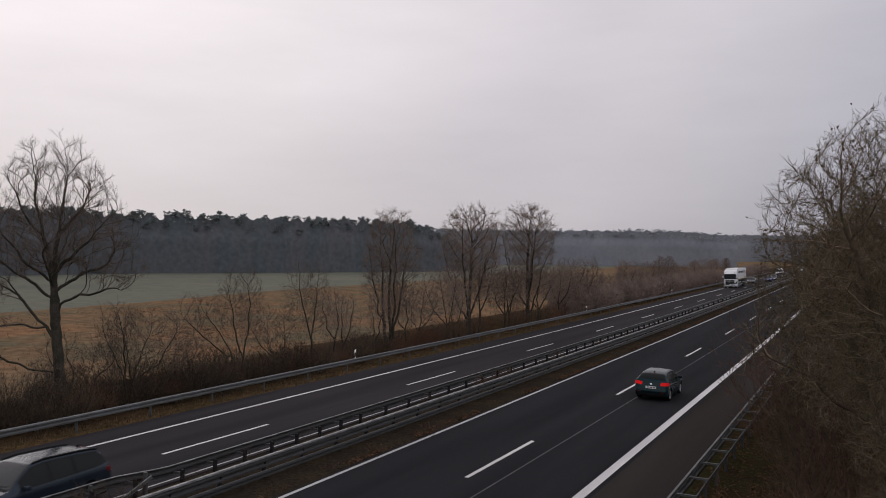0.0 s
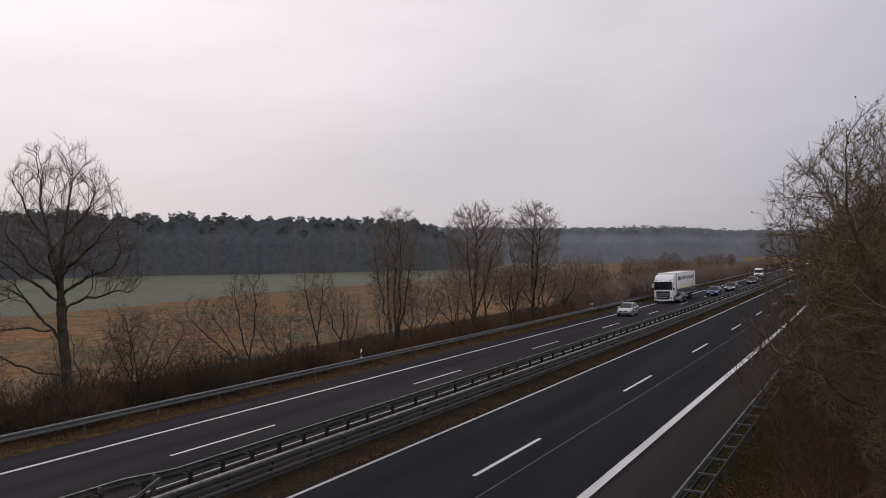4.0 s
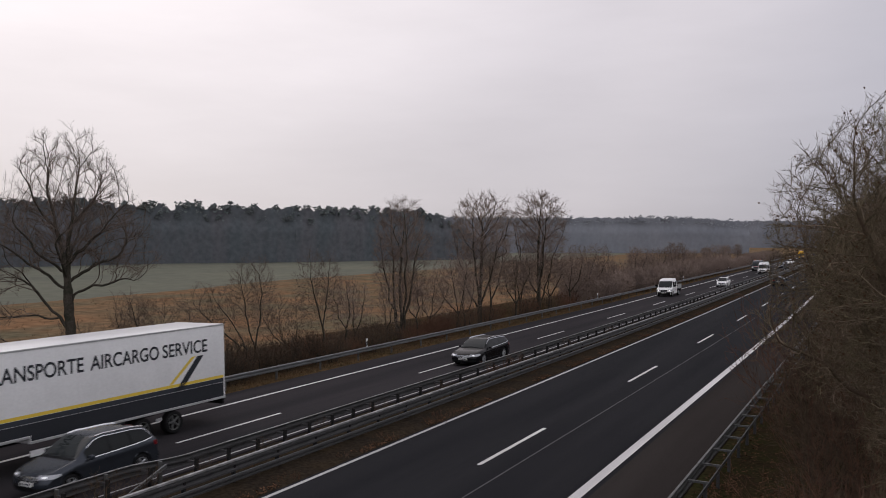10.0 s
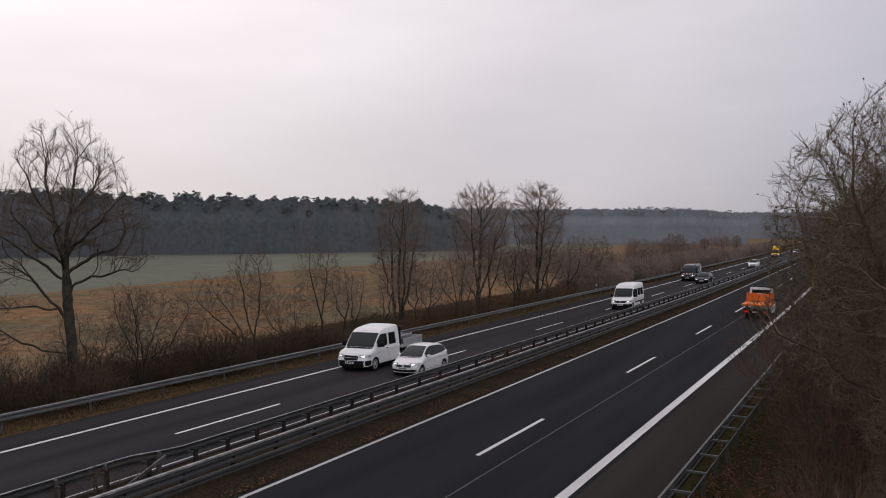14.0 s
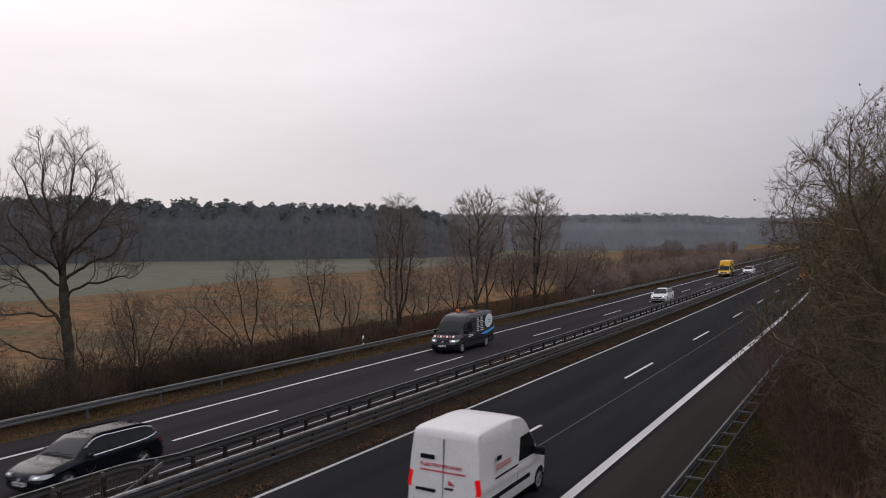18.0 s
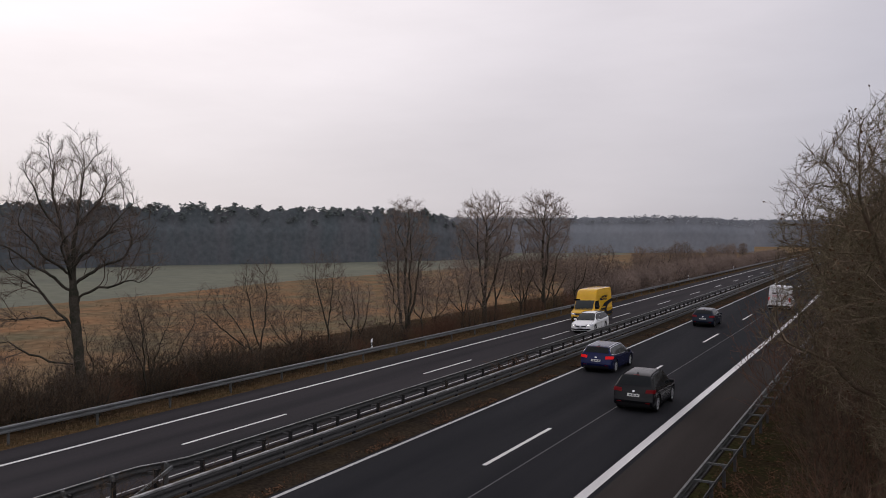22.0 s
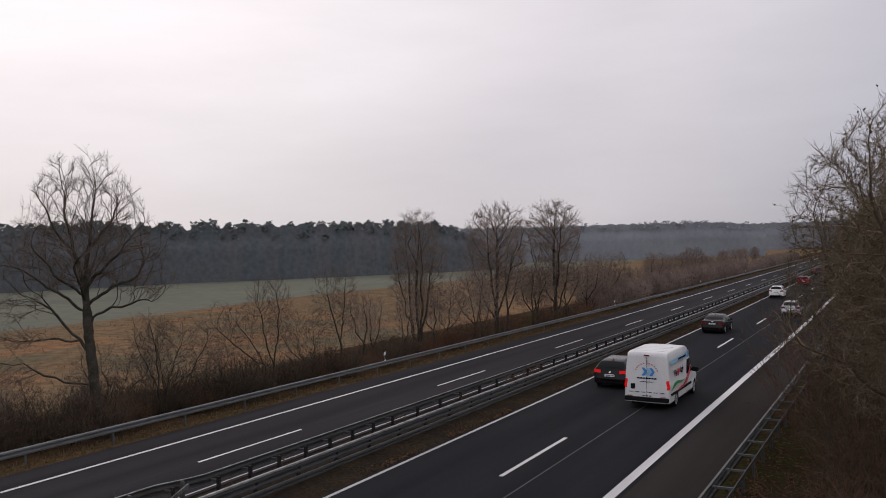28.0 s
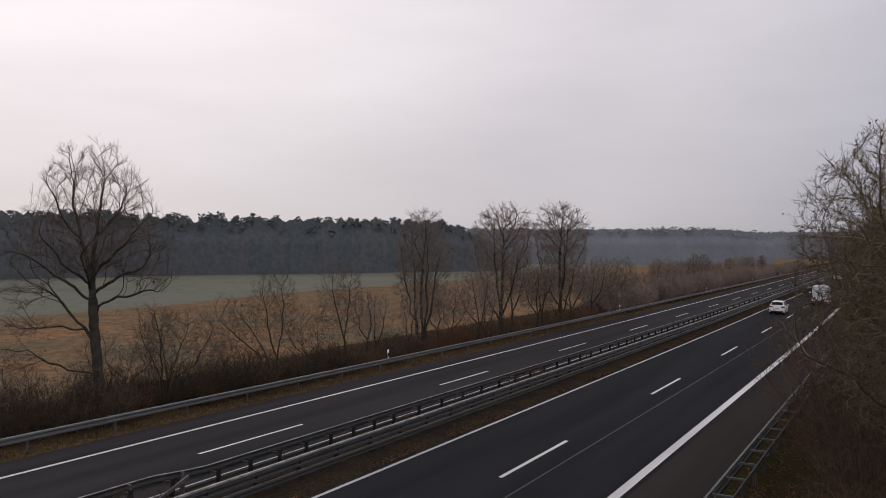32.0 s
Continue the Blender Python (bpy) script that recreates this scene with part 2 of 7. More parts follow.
def stations(s0, s1):
    out, s = [], s0
    while s < s1 - 0.01:
        out.append(s)
        s += 20.0 if s < -20 or s >= 300 else 3.0 if s < 150 else 6.0
    return out + [s1]


def strip(name, profile, s0, s1, mat, parent=None, label="", flip=False):
    """A strip along the road: profile is a list of (u, z over the paved level)."""
    ss = stations(s0, s1)
    n = len(profile)
    verts = [tuple(at(s, u, z)) for s in ss for u, z in profile]
    faces = []
    for i in range(len(ss) - 1):
        for j in range(n - 1):
            a = i * n + j
            f = (a, a + 1, a + n + 1, a + n)
            faces.append(f[::-1] if flip else f)
    return mesh_ob(name, verts, faces, mat, parent, label=label)


# ---- ground: one sheet to the horizon ----
def axis_np(s):
    c = np.minimum(s, S1)
    th = K0 * c + K1 * c * c / 2
    x, y = -(K0 * c ** 2 / 2 + K1 * c ** 3 / 6), c - K0 * K0 * c ** 3 / 6
    e = np.maximum(s - S1, 0)
    back = s < 0
    return np.where(back, 0.0, x - np.sin(th) * e), np.where(back, s, y + np.cos(th) * e), np.where(back, 0.0, th)


ROAD_END = 640.0


def road_u(x, y):
    s = np.clip(y, -700, ROAD_END)
    for _ in range(12):
        ax, ay, th = axis_np(s)
        s = np.clip(s - (x - ax) * np.sin(th) + (y - ay) * np.cos(th), -700, ROAD_END)
    ax, ay, th = axis_np(s)
    return s, (x - ax) * np.cos(th) + (y - ay) * np.sin(th)


def ground_z(x, y):
    s, u = road_u(x, y)
    left = np.interp(-u, [17.5, 28.4, 29.6, 31.5, 36, 60, 3000], [-0.5, -0.95, -0.52, -0.62, -1.0, -0.85, -0.85])
    right = np.interp(u, [-17.5, -5.3, -4.4, -3.5, 4.0, 12, 60, 3000], [-0.4, -0.8, -0.33, -0.3, 0.8, 0.9, 0.2, -0.6])
    z = np.where(u < -17.5, left, right)
    return z


xs = np.unique(np.concatenate([np.linspace(-3000, -400, 14), np.linspace(-400, -100, 40), np.linspace(-100, 30, 118), np.linspace(30, 400, 24), np.linspace(400, 3000, 10)]))
ys = np.unique(np.concatenate([np.linspace(-900, -40, 12), np.linspace(-40, 200, 110), np.linspace(200, 560, 80), np.linspace(560, 4500, 18)]))
gx, gy = np.meshgrid(xs, ys)
gz = ground_z(gx.ravel(), gy.ravel())
gs, gu = road_u(gx.ravel(), gy.ravel())
bumps = np.array([noise.noise(Vector((a * 0.35, b * 0.35, 0))) + 0.5 * noise.noise(Vector((a * 0.9, b * 0.9, 4))) for a, b in zip(gx.ravel(), gy.ravel())])
gz = gz + np.where((gu < -31) | (gu > -3.4), 0.10, 0.0) * bumps
nx = len(xs)
g_faces = []
for j in range(len(ys) - 1):
    for i in range(nx - 1):
        a = j * nx + i
        g_faces.append((a, a + 1, a + nx + 1, a + nx))
ground = mesh_ob("ground", [tuple(v) for v in np.stack([gx.ravel(), gy.ravel(), gz], 1)], g_faces, [FIELD, GREEN_FIELD, LITTER, HEDGE_FLOOR], smooth=True)
tagged(ground, "flat winter meadow and pale green field beside the motorway", "ground", kind="structure")
wave = 5 * np.sin(gx.ravel() * 0.045) + 3 * np.sin(gy.ravel() * 0.06)
idx = []
for f in g_faces:
    u = gu[f[0]]
    idx.append(2 if u > -17 else 3 if u > -40.5 + 0.35 * wave[f[0]] else 1 if u + 0.06 * gs[f[0]] + wave[f[0]] * 0.6 < -88 else 0)
ground.data.polygons.foreach_set("material_index", np.array(idx, dtype=np.int32))

# ---- the motorway ----
U_LE, U_LD, U_RI, U_RD, U_RE, U_SEAM = -26.50, -22.95, -15.41, -11.73, -7.93, -10.68
S0, S9 = -700.0, 640.0
tagged(strip("road_left", [(-28.7, -0.35), (-28.55, 0), (-24.7, 0), (-22.9, 0), (-19.75, 0), (-19.7, -0.3)], S0, S9, ASPHALT_OLD), "grey worn asphalt carriageway with two lanes", "road", kind="structure")
tagged(strip("road_right", [(-15.65, -0.3), (-15.6, 0), (-11.7, 0), (-7.6, 0)], S0, S9, ASPHALT), "dark fresh asphalt carriageway with two lanes", "road", kind="structure")
tagged(strip("hard_shoulder", [(-7.6, 0), (-5.25, 0), (-5.2, -0.3)], S0, S9, SHOULDER), "brownish asphalt hard shoulder beside the dark lanes", "road", kind="structure")
tagged(strip("median_strip", [(-19.72, -0.05), (-19.2, 0.03), (-17.5, 0.06), (-16.2, 0.05), (-15.62, -0.04)], S0, S9, SOIL), "dark soil median strip with dead leaves", "median", kind="structure")
tagged(strip("verge_left", [(-31.6, -0.42), (-30.4, -0.12), (-29.2, -0.05), (-28.5, -0.03)], S0, S9, VERGE), "yellow-brown grass verge behind the road edge", "verge", kind="structure")
tagged(strip("verge_right", [(-5.24, -0.03), (-4.6, 0.0), (-3.4, 0.05)], S0, S9, LITTER), "verge of dead leaves and moss beside the hard shoulder", "verge", kind="structure")

lines = tagged(new("road_markings"), "white painted lane lines on the asphalt", "road markings", kind="structure")
Z = 0.005
strip("edge_line", [(U_LE - 0.10, Z), (U_LE + 0.10, Z)], S0, S9, PAINT, lines)
strip("edge_line", [(-20.03, Z), (-19.94, Z)], S0, S9, PAINT_THIN, lines)
strip("edge_line", [(U_RI - 0.07, Z), (U_RI + 0.07, Z)], S0, S9, PAINT_THIN, lines)
strip("edge_line", [(U_RE - 0.16, Z), (U_RE + 0.16, Z)], S0, S9, PAINT, lines)
strip("joint_seal", [(U_SEAM - 0.018, Z), (U_SEAM + 0.018, Z)], S0, S9, SEAL, lines)
for u, first in ((U_LD, 22.60), (U_RD, 24.75)):
    for i in range(-2, 30):
        s = first + 18 * i
        strip("lane_dash", [(u - 0.075, Z), (u + 0.075, Z)], s, s + 6, PAINT, lines)

# ---- crash barriers ----
def box_verts(x0, x1, y0, y1, z0, z1):
    return [(x0, y0, z0), (x1, y0, z0), (x1, y1, z0), (x0, y1, z0), (x0, y0, z1), (x1, y0, z1), (x1, y1, z1), (x0, y1, z1)]


BOX_FACES = [(3, 2, 1, 0), (4, 5, 6, 7), (0, 1, 5, 4), (1, 2, 6, 5), (2, 3, 7, 6), (3, 0, 4, 7)]


def box_mesh(name, x0, x1, y0, y1, z0, z1, mat):
    me = bpy.data.meshes.new(name)
    me.from_pydata(box_verts(x0, x1, y0, y1, z0, z1), [], BOX_FACES)
    me.materials.append(mat)
    return me


def w_beam(side, top=0.75, depth=0.31):
    """Closed cross-section of a corrugated rail; side is the way it faces, in u."""
    k = depth / 0.31
    front = [(0.0, 0.0), (0.075, 0.03), (0.08, 0.085), (0.01, 0.135), (0.01, 0.175), (0.08, 0.225), (0.075, 0.28), (0.0, 0.31)]
    ring = [(side * a, top - depth + b * k) for a, b in front]
    back = [(side * (a - 0.02), top - depth + b * k) for a, b in reversed(front)]
    return ring + back + [ring[0]]


def rail(name, section, u_of, s0, s1, mat, parent, step=None, label=""):
    ss = stations(s0, s1) if step is None else [s0 + step * i for i in range(int((s1 - s0) / step) + 1)]
    n = len(section)
    verts = [tuple(at(s, u_of(s) + du, z)) for s in ss for du, z in section]
    faces = [(i * n + j, i * n + j + 1, (i + 1) * n + j + 1, (i + 1) * n + j) for i in range(len(ss) - 1) for j in range(n - 1)]
    return mesh_ob(name, verts, faces, mat, parent, label=label)


def placed(name, me, parent, s, u, z=0.0):
    ob = new(name, me)
    ob.parent = parent
    ob.matrix_basis = road_pose(s, u, z, bank=False)
    return ob


POST = box_mesh("post", -0.03, 0.03, -0.05, 0.05, -0.35, 0.70, STEEL_MID)
POST_LOW = box_mesh("post", -0.035, 0.035, -0.06, 0.06, -0.25, 0.70, POST_DARK)
SPACER = box_mesh("spacer", -0.035, 0.035, -0.30, 0.28, 0.66, 0.72, STEEL_MID)
POST_MID = box_mesh("post", -0.03, 0.03, -0.05, 0.05, -0.35, 0.70, STEEL_DARK)
ARM = box_mesh("spacer", -0.03, 0.03, -0.02, 0.34, 0.54, 0.61, STEEL_DARK)

left_rail = tagged(new("guardrail"), "galvanised corrugated guardrail on posts along the grass verge", "guardrail", "motorway guardrails")
rail("beam", w_beam(1, 0.75, 0.29), lambda s: -29.12, -10, 600, STEEL, left_rail)
for i in range(76):
    placed("post", POST, left_rail, 4.05 + 4.0 * i, -29.24)


def median_u(s):
    return -19.55 if s < 17.4 else -19.55 + 0.55 * min(1.0, (s - 17.4) / 1.4)


med_left = tagged(new("guardrail"), "weathered median guardrail seen from behind with dark posts", "guardrail", "motorway guardrails")
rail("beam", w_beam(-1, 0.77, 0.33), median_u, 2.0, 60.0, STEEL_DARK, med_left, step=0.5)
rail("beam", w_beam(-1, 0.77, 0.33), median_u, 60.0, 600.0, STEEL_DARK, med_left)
# top strips coloured paler than the beam in place of the sky's reflection
rail("top_edge", [(-0.03, 0.765), (0.03, 0.765), (0.03, 0.785), (-0.03, 0.785), (-0.03, 0.765)], median_u, 2.0, 60.0, STEEL_TOP, med_left, step=0.5, label="worn top edge, paled as if reflecting the sky")
rail("top_edge", [(-0.03, 0.765), (0.03, 0.765), (0.03, 0.785), (-0.03, 0.785), (-0.03, 0.765)], median_u, 60.0, 600.0, STEEL_TOP, med_left, label="worn top edge, paled as if reflecting the sky")
s = 10.6
while s < 260:
    u = median_u(s) + 0.42
    placed("post", POST_LOW, med_left, s, u)
    placed("spacer", ARM, med_left, s, u)
    s += 1.42 if s < 28 else 2.0 if s < 100 else 4.0
# three taller posts stand before the rail where it steps sideways
TALL = box_mesh("post", -0.04, 0.04, -0.05, 0.05, -0.25, 0.76, STEEL_MID)
for s in (14.9, 16.5, 18.2):
    placed("post", TALL, med_left, s, median_u(s) + 0.10)
# the short raking brace where the rail steps sideways
for a, b in (((16.4, -18.75, 0.1), (18.3, -19.0, 0.62)),):
    pa, pb = at(*a), at(*b)
    d = (pb - pa)
    q = d.to_track_quat("X", "Z").to_matrix().to_4x4()
    br = new("brace", box_mesh("brace", 0, d.length, -0.03, 0.03, -0.05, 0.05, STEEL))
    br.parent = med_left
    br.matrix_basis = Matrix.Translation(pa) @ q

med_right = tagged(new("guardrail"), "double galvanised median guardrail with a pale box beam", "guardrail", "motorway guardrails")
# the box beam takes the same steel with reflected sky in its colour
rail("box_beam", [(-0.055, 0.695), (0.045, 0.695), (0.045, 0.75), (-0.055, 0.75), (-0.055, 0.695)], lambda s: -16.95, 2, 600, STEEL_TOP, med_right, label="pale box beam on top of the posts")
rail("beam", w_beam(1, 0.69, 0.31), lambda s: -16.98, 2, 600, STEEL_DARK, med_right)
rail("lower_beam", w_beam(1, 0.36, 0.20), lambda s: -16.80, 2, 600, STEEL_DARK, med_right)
# a lighter steel strip paints the bright upper edge of the lower beam
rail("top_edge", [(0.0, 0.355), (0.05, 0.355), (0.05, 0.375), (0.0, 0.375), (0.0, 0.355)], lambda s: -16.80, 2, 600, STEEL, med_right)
s = 3.0
while s < 260:
    placed("post", POST_LOW, med_right, s, -17.0)
    s += 2.0 if s < 100 else 4.0

right_rail = tagged(new("guardrail"), "guardrail with cross spacers seen from behind beside the hard shoulder", "guardrail", "motorway guardrails")
rail("beam", w_beam(-1), lambda s: -5.0, -6, 600, STEEL_MID, right_rail)
rail("back_strap", [(-0.015, 0.60), (0.015, 0.60), (0.015, 0.70), (-0.015, 0.70), (-0.015, 0.60)], lambda s: -4.40, -6, 600, STEEL_DARK, right_rail)
for i in range(90):
    s = 2.4 + 2.0 * i
    placed("post", POST_MID, right_rail, s, -4.48)
    sp = placed("spacer", SPACER, right_rail, s, -4.68)

# ---- roadside delineator posts ----
def delineator(m):
    root = tagged(new("delineator_post"), "white delineator with a black slanted band fixed to the guardrail", "roadside post", "delineator posts")
    bm = bmesh.new()
    sec = [(-0.06, -0.05), (-0.02, -0.06), (0.02, -0.06), (0.06, -0.05), (0.0, 0.06)]
    rings = []
    for z, cut in ((0.30, 0), (0.62, 0), (1.0, 0.05)):
        rings.append([bm.verts.new((x, y, z + cut * (y / 0.06))) for x, y in sec])
    for a, b in zip(rings, rings[1:]):
        for i in range(5):
            bm.faces.new((a[i], a[(i + 1) % 5], b[(i + 1) % 5], b[i]))
    bm.faces.new(rings[-1])
    part("body", bm, POST_WHITE, root)
    bm = bmesh.new()
    rings = [[bm.verts.new((x * 1.08, y * 1.08 - 0.001, z + (x * 0.9))) for x, y in sec] for z in (0.54, 0.80)]
    for i in range(5):
        bm.faces.new((rings[0][i], rings[0][(i + 1) % 5], rings[1][(i + 1) % 5], rings[1][i]))
    part("band", bm, BLACK, root, "black slanted band")
    part("reflector", bmesh_box(-0.012, 0.012, -0.072, -0.064, 0.62, 0.74), REFLECTOR, root)
    root.matrix_basis = m
    return root


def bmesh_box(x0, x1, y0, y1, z0, z1):
    bm = bmesh.new()
    v = [bm.verts.new(c) for c in box_verts(x0, x1, y0, y1, z0, z1)]
    for f in BOX_FACES:
        bm.faces.new([v[i] for i in f])
    return bm


first_post = delineator(Matrix())
spots = [(45.1, -29.27), (94.3, -29.27), (143.0, -29.27), (191.0, -29.27), (239.0, -29.27), (287.0, -29.27)]
for i, (s, u) in enumerate(spots):
    x, y, th = axis(s)
    m = Matrix.Translation(at(s, u, 0.25)) @ Matrix.Rotation(th, 4, "Z")
    if i == 0:
        first_post.matrix_basis = m
    else:
        copy_thing(first_post, m)

# ---- bare winter trees ----
class Wood:
    """Collects tapered tubes as plain vertex and face lists, split by thickness into trunk and crown."""

    def __init__(self, seed):
        self.rng = random.Random(seed)
        self.trunk, self.crown = ([], []), ([], [])
        self.env = None  # crown outline: centre height, half height, half width

    def room(self, p, d):
        """How far a bough can reach from p along d inside the crown outline."""
        cz, az, rx = self.env
        o, w = Vector((p.x / rx, p.y / rx, (p.z - cz) / az)), Vector((d.x / rx, d.y / rx, d.z / az))
        a, b, c = w.dot(w), o.dot(w), o.dot(o) - 1.0
        q = b * b - a * c
        return max(0.0, (-b + math.sqrt(q)) / a) if q > 0 else 0.0

    def tube(self, pts, radii, thin):
        verts, faces = self.crown if thin else self.trunk
        k = 7 if radii[0] > 0.10 else 5 if radii[0] > 0.035 else 3
        base = len(verts)
        d = (pts[-1] - pts[0]).normalized()
        a = d.orthogonal().normalized()
        b = d.cross(a)
        for p, r in zip(pts, radii):
            for i in range(k):
                t = 2 * math.pi * i / k
                verts.append(p + (a * math.cos(t) + b * math.sin(t)) * r)
        for j in range(len(pts) - 1):
            for i in range(k):
                p, q = base + j * k + i, base + j * k + (i + 1) % k
                faces.append((p, q, q + k, p + k))

    def branch(self, p, d, length, r, lvl, spec):
        rng = self.rng
        sp = spec[lvl]
        n = sp.get("n", 3)
        pts, radii, ds = [p.copy()], [r], [d.copy()]
        end = r * sp.get("taper", 0.3)
        for i in range(n):
            w = sp["wander"]
            d = d + Vector((rng.gauss(0, w), rng.gauss(0, w), rng.gauss(0, w) + sp["lift"]))
            d.normalize()
            p = p + d * (length / n)
            pts.append(p.copy())
            radii.append(r + (end - r) * (i + 1) / n)
            ds.append(d.copy())
        self.tube(pts, radii, lvl >= 2)
        if lvl + 1 >= len(spec):
            return
        nx = spec[lvl + 1]
        count = nx["count"] if lvl == 0 else max(1, int(round(nx["count"] * rng.uniform(0.7, 1.3))))
        turn = rng.uniform(0, 6.28)
        for c in range(count):
            f = nx["from"] + (1.0 - nx["from"]) * ((c + rng.uniform(0, 0.9)) / count)
            x = min(f, 0.999) * n
            i = int(x)
            q = pts[i].lerp(pts[i + 1], x - i)
            turn += 2.4 + rng.uniform(-0.4, 0.4)
            dd = ds[min(i + 1, n)]
            a = dd.orthogonal().normalized()
            b = dd.cross(a)
            ang = nx["angle"] * rng.uniform(0.7, 1.25) * (1.0 - nx.get("close", 0.4) * f)
            out = dd * math.cos(ang) + (a * math.cos(turn) + b * math.sin(turn)) * math.sin(ang)
            ln = nx["len"] * length * rng.uniform(0.7, 1.2) * (1.0 - nx.get("short", 0.45) * f)
            if self.env:
                free = self.room(q, out)
                ln = free * rng.uniform(0.66, 0.92) if lvl == 0 else min(ln, free * 1.05 + 0.12)
            rr = max(nx.get("rmin", 0.006), (radii[i] + (radii[i + 1] - radii[i]) * (x - i)) * nx.get("thick", 0.5))
            self.branch(q, out, ln, rr, lvl + 1, spec)


class Grown:
    """A bare tree that grows towards points scattered through its crown, so that limbs fork and fill it unevenly."""

    def __init__(self, seed, stems, clouds, radius, tip=0.010, step=0.28, kill=0.42, reach=4.0, rise=0.10, wig=0.10, twigs=2, twig_len=0.45, twig_r=0.006, subs=2, hold=0.7, fan=(1.0, 0.0)):
        gen = np.random.default_rng(seed)
        goals = []
        for cx, cy, cz, rx, ry, rz, n in clouds:
            v = gen.normal(size=(n, 3))
            v *= (gen.random((n, 1)) ** 0.40) / np.linalg.norm(v, axis=1)[:, None]
            goals.append(v * (rx, ry, rz) + (cx, cy, cz))
        goals = np.concatenate(goals)
        pos, up = [], []
        for stem in stems:
            last = int(np.linalg.norm(np.array(pos) - stem[0], axis=1).argmin()) if pos and stem[0][2] > 0 else -1
            for p, q in zip(stem, stem[1:]):
                p, q = np.array(p, float), np.array(q, float)
                k = max(1, int(np.linalg.norm(q - p) / step))
                sway, turn_ = gen.normal(size=3) * (0.0 if stem is stems[0] and radius > 0.1 else 0.055) * np.linalg.norm(q - p) ** 0.5, gen.uniform(0, 6.28)
                for i in range(k):
                    pos.append(p + (q - p) * i / k + sway * math.sin(math.pi * i / k) * math.cos(turn_ + 5 * i / k) + gen.normal(size=3) * step * 0.07)
                    up.append(last)
                    last = len(pos) - 1
        pos = np.array(pos)
        count, room = len(pos), 40000
        P, U = np.zeros((room, 3)), np.full(room, -1)
        P[:count], U[:count] = pos, up
        D = np.linalg.norm(goals[:, None] - P[None, :count], axis=2)
        near, dist = D.argmin(1), D.min(1)
        n_kids = np.zeros(room, int)
        for _ in range(160):
            on = dist < reach
            if not on.any() or count > room - 6000:
                break
            way = goals[on] - P[near[on]]
            way /= np.linalg.norm(way, axis=1)[:, None] + 1e-9
            ids, inv = np.unique(near[on], return_inverse=True)
            n_kids[ids] += 1
            pull = np.zeros((len(ids), 3))
            np.add.at(pull, inv, way)
            pull /= np.linalg.norm(pull, axis=1)[:, None] + 1e-9
            older = U[ids]
            ahead = np.where((older >= 0)[:, None], P[ids] - P[older], 0.0)
            spread = P[ids] - (0, 0, fan[0])
            spread /= np.linalg.norm(spread, axis=1)[:, None] + 0.5
            pull += spread * fan[1] + ahead / step * hold + gen.normal(size=pull.shape) * wig + (0, 0, rise)
            pull /= np.linalg.norm(pull, axis=1)[:, None]
            n = len(ids)
            P[count:count + n], U[count:count + n] = P[ids] + pull * step, ids
            full = n_kids[near] >= 4
            goals, near, dist = goals[~full], near[~full], dist[~full]
            if not len(goals):
                count += n
                break
            D = np.linalg.norm(goals[:, None] - P[None, count:count + n], axis=2)
            j = D.argmin(1)
            d = D[np.arange(len(goals)), j]
            better = d < dist
            near, dist = np.where(better, count + j, near), np.where(better, d, dist)
            count += n
            keep = dist > kill
            goals, near, dist = goals[keep], near[keep], dist[keep]
            if not len(goals):
                break
        P, U = P[:count], U[:count]
        kids = [[] for _ in range(count)]
        for i in range(count):
            if U[i] >= 0:
                kids[U[i]].append(i)
        load = np.ones(count)
        order = sorted(range(count), key=lambda i: -i)
        for i in order:
            if kids[i]:
                load[i] = sum(load[k] for k in kids[i])
        most = max(load.max(), 4.0)
        power = math.log(most) / math.log(max(radius / tip, 1.5))
        R = tip * load ** (1 / power)
        self.trunk, self.crown = ([], []), ([], [])
        roots = [i for i in range(count) if U[i] < 0]
        todo = [(i, -1) for i in roots]
        while todo:
            i, start = todo.pop()
            chain = [start, i] if start >= 0 else [i]
            while kids[i]:
                ks = sorted(kids[i], key=lambda k: -load[k])
                todo += [(k, i) for k in ks[1:]]
                i = ks[0]
                chain.append(i)
            if len(chain) > 1:
                rr = [R[k] for k in chain]
                if start >= 0:
                    rr[0] = rr[1]
                self.tube(P[chain], rr)
        thin = np.array([i for i in range(count) if load[i] <= 4 and U[i] >= 0])
        if twigs and len(thin):
            base = np.repeat(P[thin], twigs, axis=0)
            d = np.repeat(P[thin] - P[U[thin]], twigs, axis=0)
            self.shoots(gen, base, d, twig_len, twig_r, subs)

    def tube(self, pts, radii):
        verts, faces = self.crown if radii[0] < 0.032 else self.trunk
        k = 7 if radii[0] > 0.10 else 5 if radii[0] > 0.035 else 3
        base = len(verts)
        tan = np.gradient(pts, axis=0)
        tan /= np.linalg.norm(tan, axis=1)[:, None] + 1e-9
        a = np.cross(tan[0], (0.31, 0.82, 0.47))
        ang = 2 * np.pi * np.arange(k) / k
        for p, t, r in zip(pts, tan, radii):
            a = a - t * a.dot(t)
            a /= np.linalg.norm(a) + 1e-9
            b = np.cross(t, a)
            verts.extend((p + (np.cos(ang)[:, None] * a + np.sin(ang)[:, None] * b) * r).tolist())
        for j in range(len(pts) - 1):
            for i in range(k):
                p, q = base + j * k + i, base + j * k + (i + 1) % k
                faces.append((p, q, q + k, p + k))

    def shoots(self, gen, base, d, length, r, subs):
        """Thin pointed twigs, each with smaller ones."""
        n = len(base)
